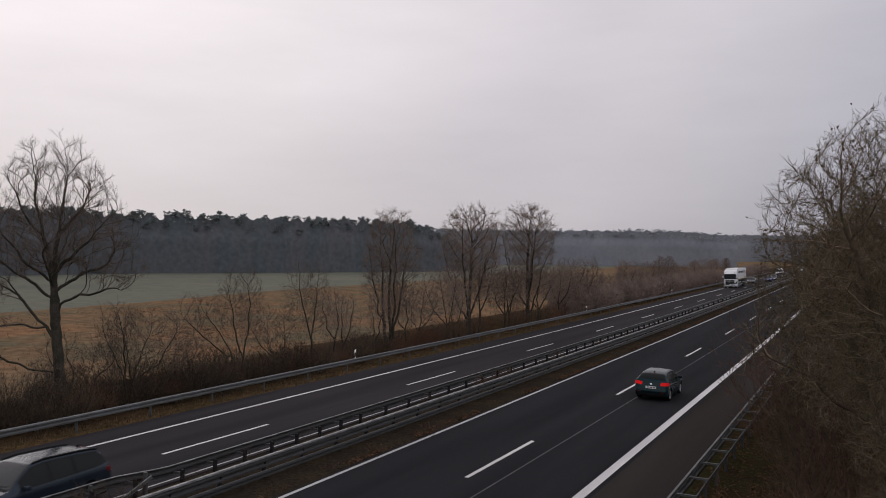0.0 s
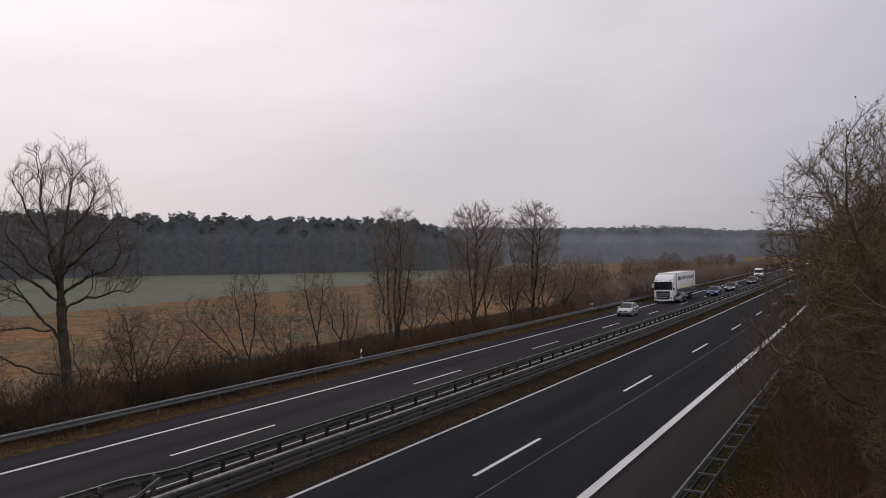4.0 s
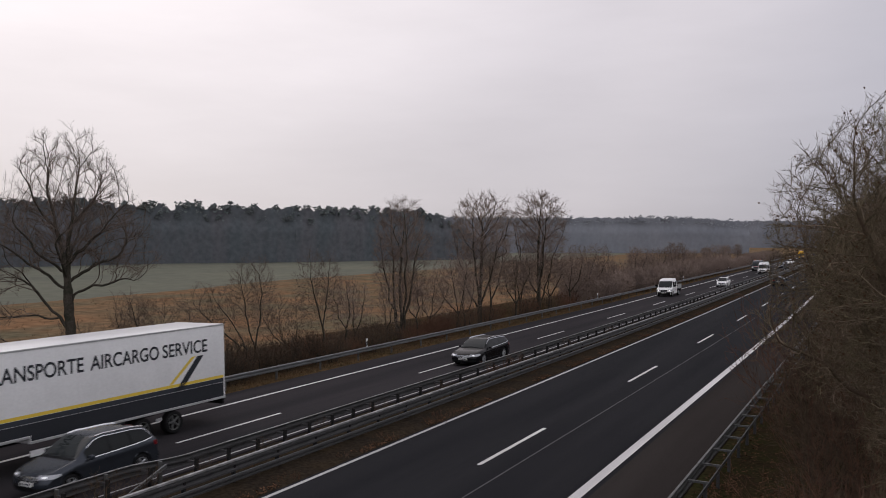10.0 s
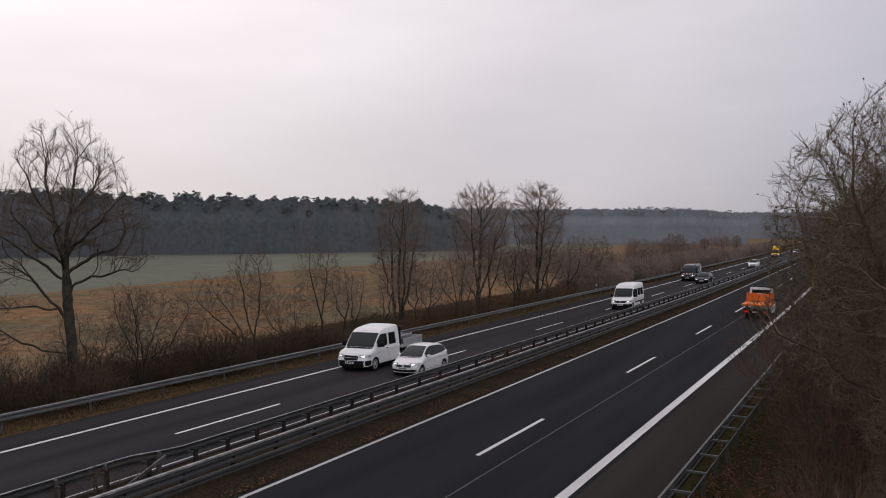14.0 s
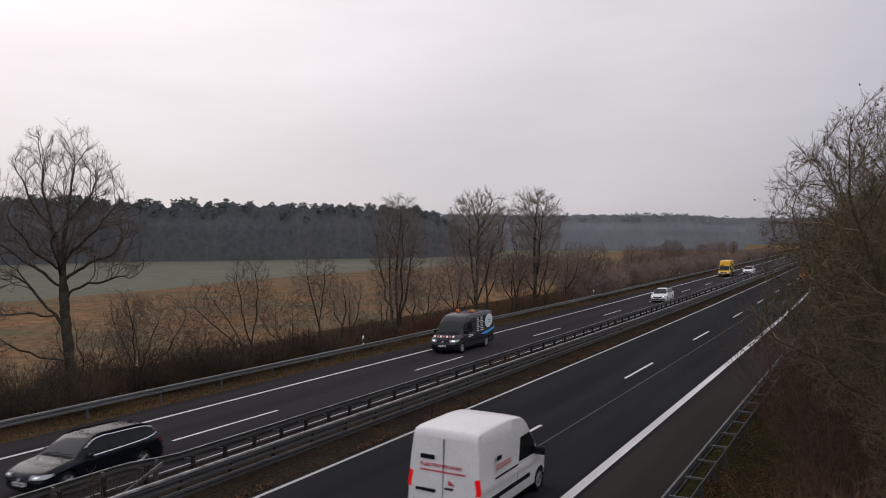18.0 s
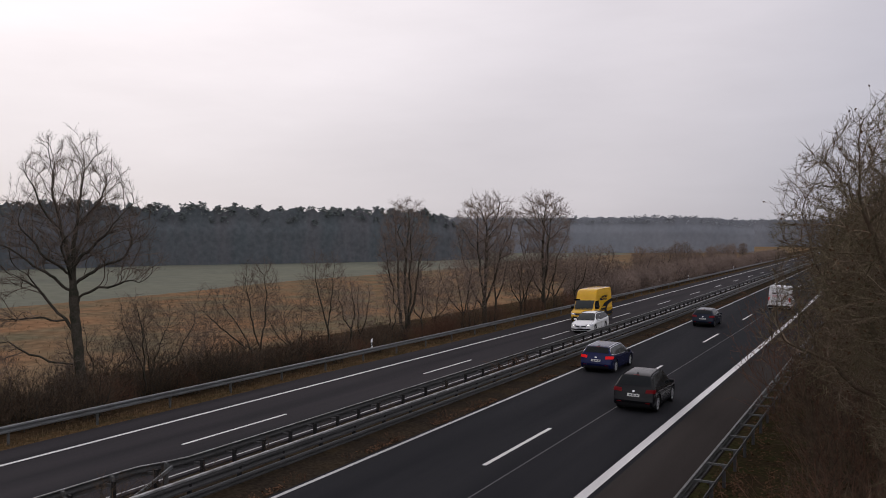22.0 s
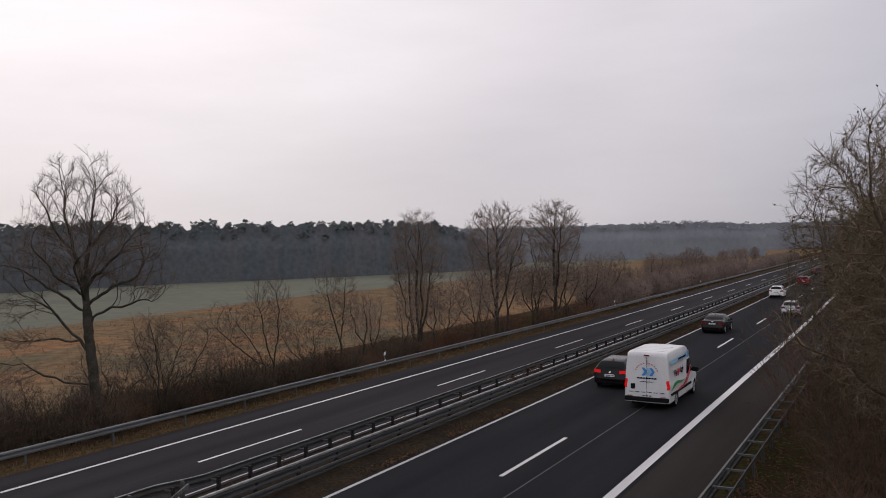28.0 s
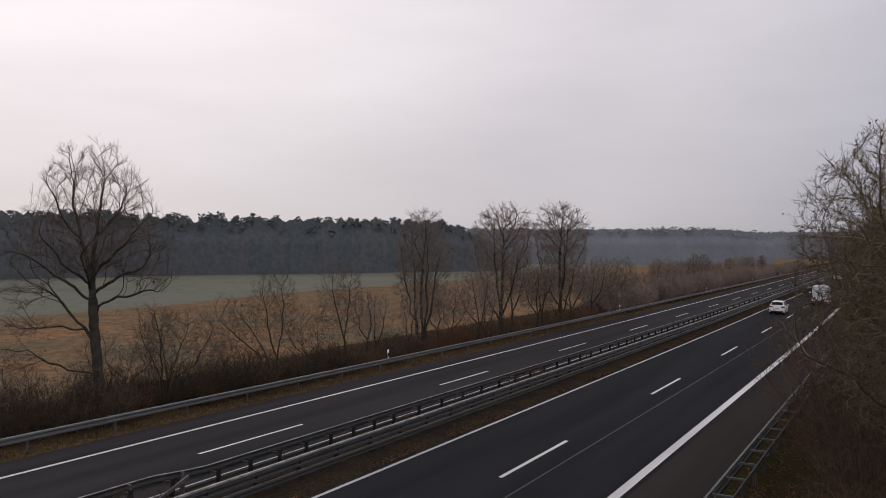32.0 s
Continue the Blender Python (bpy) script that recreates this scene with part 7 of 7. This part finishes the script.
# ---- flatbed trucks ----
def flatbed(label, cab_len, L_, crew, bed_mat, bed_z, lit, W_=2.05, bed_w=2.15, headboard=True, sides=0.0, cab_h=2.25):
    """A light truck: van cab in front, open load bed behind. The cab is lofted on its own length."""
    sp = van(cab_len, cab_h, 9.0, hood=0.95)
    sp["axles"] = (0.95, 40.0)
    xw = 1.9
    sp["windows"] = [(1.2, xw + 0.70)] if not crew else [(1.22, xw + 0.30), (xw + 0.48, cab_len - 0.42)]
    root = tagged(new("flatbed_truck"), label, "light truck", "motorway traffic")
    sp["lamp_mat"] = LAMP_ON if lit else LAMP_OFF
    cab = new("cab", None)
    cab.parent = root
    cab.matrix_basis = Matrix.Translation((L_ / 2 - cab_len / 2, 0, 0))
    sp["tail_h"] = 0
    sh = body_shell(cab, cab_len, W_, sp, WHITE_PAINT, TRIM)
    for s in (1, -1):
        sh.patch("front_bumper", lambda a, b: sh.nose_wrap(-0.80 + 1.30 * a, 0.27 + 0.33 * b, s), 14, 3, TRIM, cab, "black plastic bumper", 0.008)
        sh.patch("door_gap", lambda a, b: sh.side((xw + 0.40 if crew else cab_len - 0.25) + 0.010 * a, 0.45 + 1.4 * b, s), 1, 6, TRIM, cab, off=0.003, deep=0.005)
        sh.patch("door_handle", lambda a, b: sh.side((xw + 0.12 if crew else cab_len - 0.5) + 0.18 * a, 1.06 + 0.04 * b, s), 3, 1, TRIM, cab, off=0.03, deep=0.03)
    sh.patch("grille", lambda a, b: (0.0, (-0.46 + 0.92 * a) * (1 - 0.10 * abs(2 * b - 1)), 0.62 + 0.24 * b), 8, 3, TRIM, cab, "black radiator grille", 0.012)
    sh.patch("grille_bar", lambda a, b: (0.0, -0.42 + 0.84 * a, 0.735 + 0.02 * b), 8, 1, CHROME, cab, off=0.016)
    for o in list(cab.children):
        o.parent = root
        o.matrix_basis = cab.matrix_basis.copy()
    bpy.data.objects.remove(cab)
    for o in list(root.children):
        if o.name.startswith("underbody"):
            bpy.data.objects.remove(o)
    part("chassis", bmesh_box(-L_ / 2 + 0.2, L_ / 2 - 0.4, -0.45, 0.45, 0.40, 0.62), TRIM, root)
    for x in (L_ / 2 - 0.95, L_ / 2 - 0.95 - 3.65):
        for y in (1, -1):
            add_wheel(root, x, y * (W_ / 2 - 0.15), 0.35, 0.25, ALLOY)
    for s in (1, -1):
        mirror(root, L_ / 2 - 1.35, s * W_ / 2 * 0.96, 1.22, TRIM, 1.7)
    plates(root, L_ + 0.06, 0.50, 0.62)
    b0, b1 = -L_ / 2 + 0.05, L_ / 2 - cab_len - 0.08
    part("load_bed", bevel_box(b0, b1, -bed_w / 2, bed_w / 2, bed_z - 0.14, bed_z, 0.02), bed_mat, root, smooth=40)
    if headboard:
        part("headboard", bevel_box(b1 - 0.07, b1 - 0.01, -bed_w / 2, bed_w / 2, bed_z + 0.003, bed_z + 0.72, 0.02), bed_mat, root, smooth=40)
        for y in (-bed_w / 2, bed_w / 2 - 0.08):
            part("headboard_post", bevel_box(b1 - 0.13, b1 - 0.072, y, y + 0.08, bed_z + 0.003, bed_z + 0.74, 0.01, 1), bed_mat, root)
        part("headboard_rail", bevel_box(b1 - 0.13, b1 - 0.072, -bed_w / 2 + 0.082, bed_w / 2 - 0.082, bed_z + 0.66, bed_z + 0.74, 0.01, 1), bed_mat, root)
    if sides:
        for y in (-bed_w / 2, bed_w / 2 - 0.03):
            part("dropside", bevel_box(b0, b1 - 0.15, y, y + 0.03, bed_z + 0.003, bed_z + sides, 0.008, 1), ALU, root, "aluminium dropside")
        part("tailboard", bevel_box(b0, b0 + 0.03, -bed_w / 2 + 0.035, bed_w / 2 - 0.035, bed_z + 0.003, bed_z + sides, 0.008, 1), ALU, root, "aluminium tailboard")
    part("tail_beam", bevel_box(-L_ / 2 + 0.02, -L_ / 2 + 0.14, -0.98, 0.98, 0.48, 0.72, 0.02), TRIM, root)
    for s in (1, -1):
        y0, y1 = sorted((s * 0.58, s * 0.94))
        part("tail_light", bevel_box(-L_ / 2 - 0.02, -L_ / 2 + 0.03, y0, y1, 0.54, 0.68, 0.012, 1), TAIL_ON, root, "red tail light")
        y0, y1 = sorted((s * 0.80, s * 1.02))
        part("mudguard", bevel_box(L_ / 2 - 5.0, L_ / 2 - 4.2, y0, y1, 0.72, 0.80, 0.02), TRIM, root)
        part("side_box", bevel_box(L_ / 2 - 4.0, L_ / 2 - cab_len - 0.1, y0, y1, 0.40, 0.74, 0.02), ALU if s < 0 else TRIM, root)
    return root, b0, b1


v, b0, b1 = flatbed("white crew-cab dropside truck with an aluminium bed", 3.55, 6.0, True, ALU, 1.02, True, sides=0.36, headboard=False)
part("ladder_rack", bevel_box(b1 - 0.10, b1 - 0.02, -0.95, 0.95, 1.03, 2.05, 0.02), TRIM, v, "dark rack behind the cab")
part("load", bevel_box(b0 + 0.5, b1 - 0.3, -0.7, 0.7, 1.03, 1.30, 0.08), STEEL_DARK, v, "grey load on the bed", 50)
for k in range(6):
    y_ = -0.62 + 0.22 * k
    part("ladder_rail", bevel_box(b0 + 0.25, b1 - 0.16, y_, y_ + 0.05, 1.305 + 0.05 * (k % 3), 1.40 + 0.05 * (k % 3), 0.01, 1), ALU, v, "aluminium ladder rail")
    part("ladder_end", bevel_box(b1 - 0.42, b1 - 0.32, y_ - 0.006, y_ + 0.056, 1.300 + 0.05 * (k % 3), 1.405 + 0.05 * (k % 3), 0.01, 1), FOIL_RED, v, "red ladder end")
part("rack_top", bevel_box(b1 - 0.16, b1 + 0.04, -0.98, 0.98, 2.052, 2.10, 0.01, 1), material("rusty_bar", (0.10, 0.035, 0.022), 0.8, vary=0.3), v, "rust-red bar on the rack")
drives(v, True, -24.95, 10.25, 107.3, -18.1, 0.07, 5.5, 14.8)

v, b0, b1 = flatbed("orange flatbed truck with a white cab and lit tail lights", 2.75, 5.9, False, ORANGE, 1.24, False, bed_w=2.25, cab_h=2.5)
part("rear_window", bmesh_box(5.9 / 2 - 2.76, 5.9 / 2 - 2.74, -0.72, 0.72, 1.90, 2.26), GLASS, v, "dark cab rear window")
part("plank", bevel_box(b1 - 0.36, b1 - 0.16, -0.95, 0.9, 1.243, 1.30, 0.01, 1), material("weathered_plank", (0.20, 0.13, 0.07), 0.85, vary=0.3), v, "weathered plank")
part("sign_strip", bmesh_box(b1 - 0.137, b1 - 0.132, -0.28, 0.28, 1.91, 1.96), FOIL_WHITE, v)
drives(v, False, -9.4, 12.75, 56.0, 16.4, -0.1, 10.5, 16.5)

# ---- articulated truck ----
def truck():
    root = tagged(new("articulated_truck"), "white articulated truck with a long box trailer", "truck", "motorway traffic")
    L_, W_ = 16.5, 2.5
    f = L_ / 2
    shell = [(f, 0.62), (f + 0.02, 1.2), (f, 1.70), (f - 0.05, 1.95), (f - 0.20, 2.88), (f - 0.50, 3.26), (f - 1.0, 3.58), (f - 1.6, 3.76), (f - 2.28, 3.84), (f - 2.28, 0.95), (f - 1.98, 0.95), (f - 1.92, 1.14), (f - 1.72, 1.28), (f - 1.08, 1.28), (f - 0.88, 1.12), (f - 0.84, 0.62)]

    def bowed(bm):
        """Round the cab's face in plan."""
        for v_ in bm.verts:
            if v_.co.x > f - 0.9:
                v_.co.x -= 0.16 * abs(v_.co.y / 1.25) ** 4
        return bm

    def face(pts, half_):
        """A panel across the cab's face, cut into columns so that it follows the bow."""
        bm, rings = bmesh.new(), []
        for k in range(15):
            y_ = -half_ + 2 * half_ * k / 14
            rings.append([bm.verts.new((x, y_, z)) for x, z in pts])
        n_ = len(pts)
        for p, q in zip(rings, rings[1:]):
            for i in range(n_):
                bm.faces.new((p[i], p[(i + 1) % n_], q[(i + 1) % n_], q[i]))
        bm.faces.new(rings[0])
        bm.faces.new(rings[-1])
        bmesh.ops.recalc_face_normals(bm, faces=bm.faces)
        return bowed(bm)
    cab = profile_solid(shell, -1.22, 1.22, 0.10, 3)
    bmesh.ops.subdivide_edges(cab, edges=[e for e in cab.edges if abs(e.verts[0].co.y - e.verts[1].co.y) > 1.5], cuts=13, use_grid_fill=True)
    part("cab", bowed(cab), WHITE_PAINT, root, "white sleeper cab", 40)
    part("windscreen", face([(f - 0.035, 1.93), (f - 0.185, 2.86), (f - 0.235, 2.86), (f - 0.085, 1.93)], 1.17), GLASS, root, "wide dark windscreen", 40)
    part("sun_visor", face([(f - 0.10, 2.80), (f - 0.12, 2.92), (f - 0.26, 2.98), (f - 0.26, 2.84)], 1.18), TRIM, root, "dark sun visor", 40)
    part("visor_lip", face([(f - 0.07, 2.925), (f - 0.08, 2.985), (f - 0.27, 3.04), (f - 0.27, 2.985)], 1.17), WHITE_PAINT, root, "slim white visor lip", 50)
    part("screen_surround", face([(f + 0.0, 1.84), (f - 0.03, 1.935), (f - 0.08, 1.935), (f - 0.05, 1.84)], 1.18), TRIM, root, "", 40)
    part("bumper", face([(f + 0.05, 0.36), (f + 0.06, 0.60), (f + 0.03, 0.72), (f - 0.45, 0.72), (f - 0.45, 0.36)], 1.235), WHITE_PAINT, root, "white bumper", 50)
    part("lower_lip", face([(f + 0.02, 0.24), (f + 0.04, 0.355), (f - 0.40, 0.355), (f - 0.40, 0.24)], 1.20), TRIM, root, "black lower lip", 50)
    g = part("grille", face([(f + 0.066, 0.56), (f + 0.055, 1.20), (f + 0.03, 1.66), (f - 0.06, 1.66), (f - 0.06, 0.56)], 0.80), TRIM, root, "tall black grille", 40)
    for k in range(6):
        z = 0.66 + 0.135 * k
        part("grille_bar", face([(f + 0.078 - 0.003 * k, z - 0.020), (f + 0.085 - 0.003 * k, z), (f + 0.078 - 0.003 * k, z + 0.020), (f + 0.05, z + 0.020), (f + 0.05, z - 0.020)], 0.74 - 0.012 * (6 - k)), CHROME if k % 2 else DARK_RIM, g)
    for s in (1, -1):
        bm = bmesh_box(f - 0.02, f + 0.045, min(s * 0.83, s * 0.90), max(s * 0.83, s * 0.90), 0.80, 1.70)
        part("grille_side", bowed(bm), TRIM, root, "dark strip beside the grille")
        part("door_gap", bmesh_box(f - 0.86, f - 0.85, min(s * 1.219, s * 1.224), max(s * 1.219, s * 1.224), 1.3, 2.75), TRIM, root)
        part("door_gap", bmesh_box(f - 1.62, f - 1.61, min(s * 1.219, s * 1.224), max(s * 1.219, s * 1.224), 1.3, 2.9), TRIM, root)
        part("door_handle", bevel_box(f - 1.52, f - 1.36, min(s * 1.22, s * 1.245), max(s * 1.22, s * 1.245), 1.62, 1.68, 0.008, 1), TRIM, root)
        part("wheel_arch", bevel_box(f - 1.92, f - 0.88, min(s * 1.16, s * 1.235), max(s * 1.16, s * 1.235), 1.16, 1.26, 0.03, 2), WHITE_PAINT, root, "white wheel arch", 50)
    bars(root, Matrix.Translation((f + 0.035, 0, 0)) @ Matrix(((0, 0, 1, 0), (1, 0, 0, 0), (0, 1, 0, 0), (0, 0, 0, 1))), [(-0.22, 1.52, 0.44)], CHROME, 0.07)
    plates(root, L_ + 0.12, 0.36, 0.6, back=False)
    for s in (1, -1):
        y0, y1 = sorted((s * 0.80, s * 1.18))
        part("headlight", bowed(bevel_box(f - 0.05, f + 0.075, y0, y1, 0.60, 0.92, 0.05)), LAMP_OFF, root, "clear headlight", 50)
        part("fog_light", bowed(bevel_box(f - 0.05, f + 0.075, y0, y1, 0.42, 0.52, 0.01, 1)), TRIM, root)
        y0, y1 = sorted((s * 0.78, s * 1.05))
        part("roof_lamp", bevel_box(f - 0.50, f - 0.375, y0, y1, 3.07, 3.21, 0.03), LAMP_OFF, root)
        y = s * 1.222
        flat_part("side_window", [(f - 0.30, y, 2.02), (f - 0.36, y, 2.66), (f - 1.12, y, 2.66), (f - 1.12, y, 2.02), (f - 0.9, y, 1.94)][::s], GLASS, root, label="dark cab side window")
        for z0, z1 in ((2.12, 2.60), (1.86, 2.08)):
            y0, y1 = sorted((s * 1.30, s * 1.50))
            part("wing_mirror", bevel_box(f - 0.28, f - 0.12, y0, y1, z0, z1, 0.03), WHITE_PAINT if z1 > 2.3 else TRIM, root, smooth=50)
        y0, y1 = sorted((s * 0.95, s * 1.225))
        tank = part("fuel_tank", bevel_box(f - 3.9, f - 2.36, y0 - 0.12 * (s > 0), y1 + 0.12 * (s < 0), 0.40, 0.98, 0.17, 4), ALU, root, "ribbed aluminium fuel tank", 50)
        for x in (f - 3.62, f - 3.14, f - 2.64):
            part("tank_strap", bevel_box(x, x + 0.06, y0 - 0.12 * (s > 0) - 0.008, y1 + 0.12 * (s < 0) + 0.008, 0.392, 0.988, 0.17, 4), STEEL_DARK, tank)
        part("step_panel", bevel_box(f - 0.86, f - 0.5, y0, y1, 0.42, 0.78, 0.03), TRIM, root)
        part("air_deflector", bevel_box(f - 2.62, f - 2.28, s * 1.16 - 0.02, s * 1.16 + 0.02, 1.10, 3.72, 0.015, 1), WHITE_PAINT, root)
    part("chassis", bmesh_box(f - 6.6, f - 1.0, -0.45, 0.45, 0.60, 0.98), TRIM, root)
    for x in (f - 1.4, f - 5.2):
        for y in (1, -1):
            add_wheel(root, x, y * 1.03, 0.50, 0.32, ALLOY)
    # the box trailer
    t0, t1 = f - 2.95, -f
    box = part("trailer_box", bevel_box(t1, t0, -1.275, 1.275, 1.12, 4.0, 0.035, 2), WHITE_PAINT, root, "long white box body", 50)
    neck = t0 - 4.6
    part("low_floor", bevel_box(t1 + 0.01, neck, -1.274, 1.274, 0.94, 1.118, 0.01, 1), WHITE_PAINT, box, "lowered floor behind the neck")
    for s in (1, -1):
        y = s * 1.2755
        order = 1 if s > 0 else -1
        def panel(nm, pts, mat, lab=""):
            flat_part(nm, [(x, y, z) for x, z in pts][::order], mat, root, 0.004, lab)
        panel("navy_band", [(t0 - 0.12, 1.215), (t0 - 0.12, 1.60), (t1 + 0.1, 1.60), (t1 + 0.1, 1.03), (neck - 0.02, 1.03), (neck - 0.02, 1.215)], SLATE, "dark slate band")
        panel("grey_band", [(t0 - 0.12, 1.61), (t0 - 0.12, 1.78), (t1 + 0.1, 1.78), (t1 + 0.1, 1.61)], STEEL_BLUE, "grey band")
        panel("yellow_band", [(t0 - 0.12, 1.79), (t0 - 0.12, 1.90), (t1 + 0.1, 1.90), (t1 + 0.1, 1.79)], STRIPE, "yellow stripe")
        panel("slant_stripe", [(t1 + 2.4, 1.62), (t1 + 1.2, 2.85), (t1 + 1.55, 2.85), (t1 + 2.75, 1.62)][::-1], SLATE)
        panel("slant_stripe", [(t1 + 2.85, 1.92), (t1 + 1.65, 2.85), (t1 + 1.85, 2.85), (t1 + 3.05, 1.92)][::-1], STRIPE)
        for x0, x1, z0, z1 in ((neck, t0, 1.12, 1.20), (t1, neck, 0.94, 1.015), (t1, t0, 3.94, 4.0)):
            part("edge_rail", bevel_box(x0, x1, min(s * 1.272, s * 1.292), max(s * 1.272, s * 1.292), z0, z1, 0.006, 1), ALU, root)
        part("corner_post", bevel_box(t0 - 0.1, t0 + 0.004, min(s * 1.19, s * 1.284), max(s * 1.19, s * 1.284), 1.12, 4.0, 0.02), ALU, root)
        part("side_guard", bevel_box(t1 + 6.5, t1 + 8.9, min(s * 1.15, s * 1.22), max(s * 1.15, s * 1.22), 0.50, 0.70, 0.01, 1), WHITE_PAINT, root, "white side guard")
        part("pallet_box", bevel_box(t1 + 5.1, t1 + 6.35, min(s * 0.75, s * 1.2), max(s * 0.75, s * 1.2), 0.42, 0.935, 0.02), STEEL_DARK, root, "grey pallet box")
        for x in (t1 + 2.75, t1 + 4.3):
            add_wheel(root, x, s * 1.05, 0.44, 0.34, STEEL_MID)
            part("mudguard", bevel_box(x - 0.5, x + 0.5, min(s * 0.85, s * 1.24), max(s * 0.85, s * 1.24), 0.895, 0.935, 0.015), TRIM, root)
        part("side_marker", bevel_box(t1 + 3.38, t1 + 3.68, min(s * 1.19, s * 1.22), max(s * 1.19, s * 1.22), 0.62, 0.74, 0.01, 1), ALU, root, "pale plate between the wheels")
        part("tail_light", bevel_box(t1 - 0.02, t1 + 0.04, min(s * 0.85, s * 1.2), max(s * 0.85, s * 1.2), 0.97, 1.08, 0.01, 1), TAIL, root)
    y = 1.2805
    bars(root, Matrix.Translation((0, y, 0)) @ LEFT_SIDE, [(-(t0 - 0.63), 2.98, 0.30), (-(t0 - 1.01), 2.98, 0.30), (-(t0 - 1.39), 2.98, 0.32), (-(t0 - 1.79), 2.98, 0.28), (-(t0 - 2.13), 2.98, 0.30), (-(t0 - 2.49), 2.98, 0.10)], SLATE, 0.50)
    text_part("TRANSPORTE", 0.70, SLATE, root, Matrix.Translation((t0 - 2.88, y, 2.98)) @ LEFT_SIDE, wide=0.88, bold=0.016)
    text_part("AIRCARGO", 0.70, SLATE, root, Matrix.Translation((t0 - 6.95, y, 2.98)) @ LEFT_SIDE, wide=0.87, bold=0.016)
    text_part("SERVICE", 0.70, SLATE, root, Matrix.Translation((t0 - 10.18, y, 2.98)) @ LEFT_SIDE, wide=0.94, bold=0.016)
    part("rear_beam", bevel_box(t1 + 0.03, t1 + 0.14, -1.24, 1.24, 0.70, 0.937, 0.01, 1), TRIM, root)
    part("trailer_chassis", bmesh_box(t1 + 0.2, t0 - 1.0, -0.5, 0.5, 0.86, 1.12), TRIM, root)
    part("landing_leg", bmesh_box(t0 - 3.2, t0 - 3.05, 0.55, 0.70, 0.35, 1.1), TRIM, root)
    part("landing_leg", bmesh_box(t0 - 3.2, t0 - 3.05, -0.70, -0.55, 0.35, 1.1), TRIM, root)
    return root


drives(truck(), True, -25.40, 9.0, 35.6, -17.35, 0.0, 0, 11)


# ---- motion ----
def along(t, tr, s, v, a, t0, t1):
    """Distance along the road: an even change of speed between t0 and t1, steady outside."""
    c = min(max(t, t0), t1)
    d = c - tr
    return s + v * d + a * d * d / 2 + (v + a * d) * (t - c)


def motions():
    for thing, towards, u, tr, s, v, a, t0, t1 in FLEET:
        lane = u if isinstance(u, list) else [(0.0, u)]
        times = [i * 1.0 for i in range(33)]
        walk(thing, [(t, road_pose(along(t, tr, s, v, a, t0, t1), interp(t, [(-1.0, lane[0][1])] + lane), 0.006, towards)) for t in times])


motions()
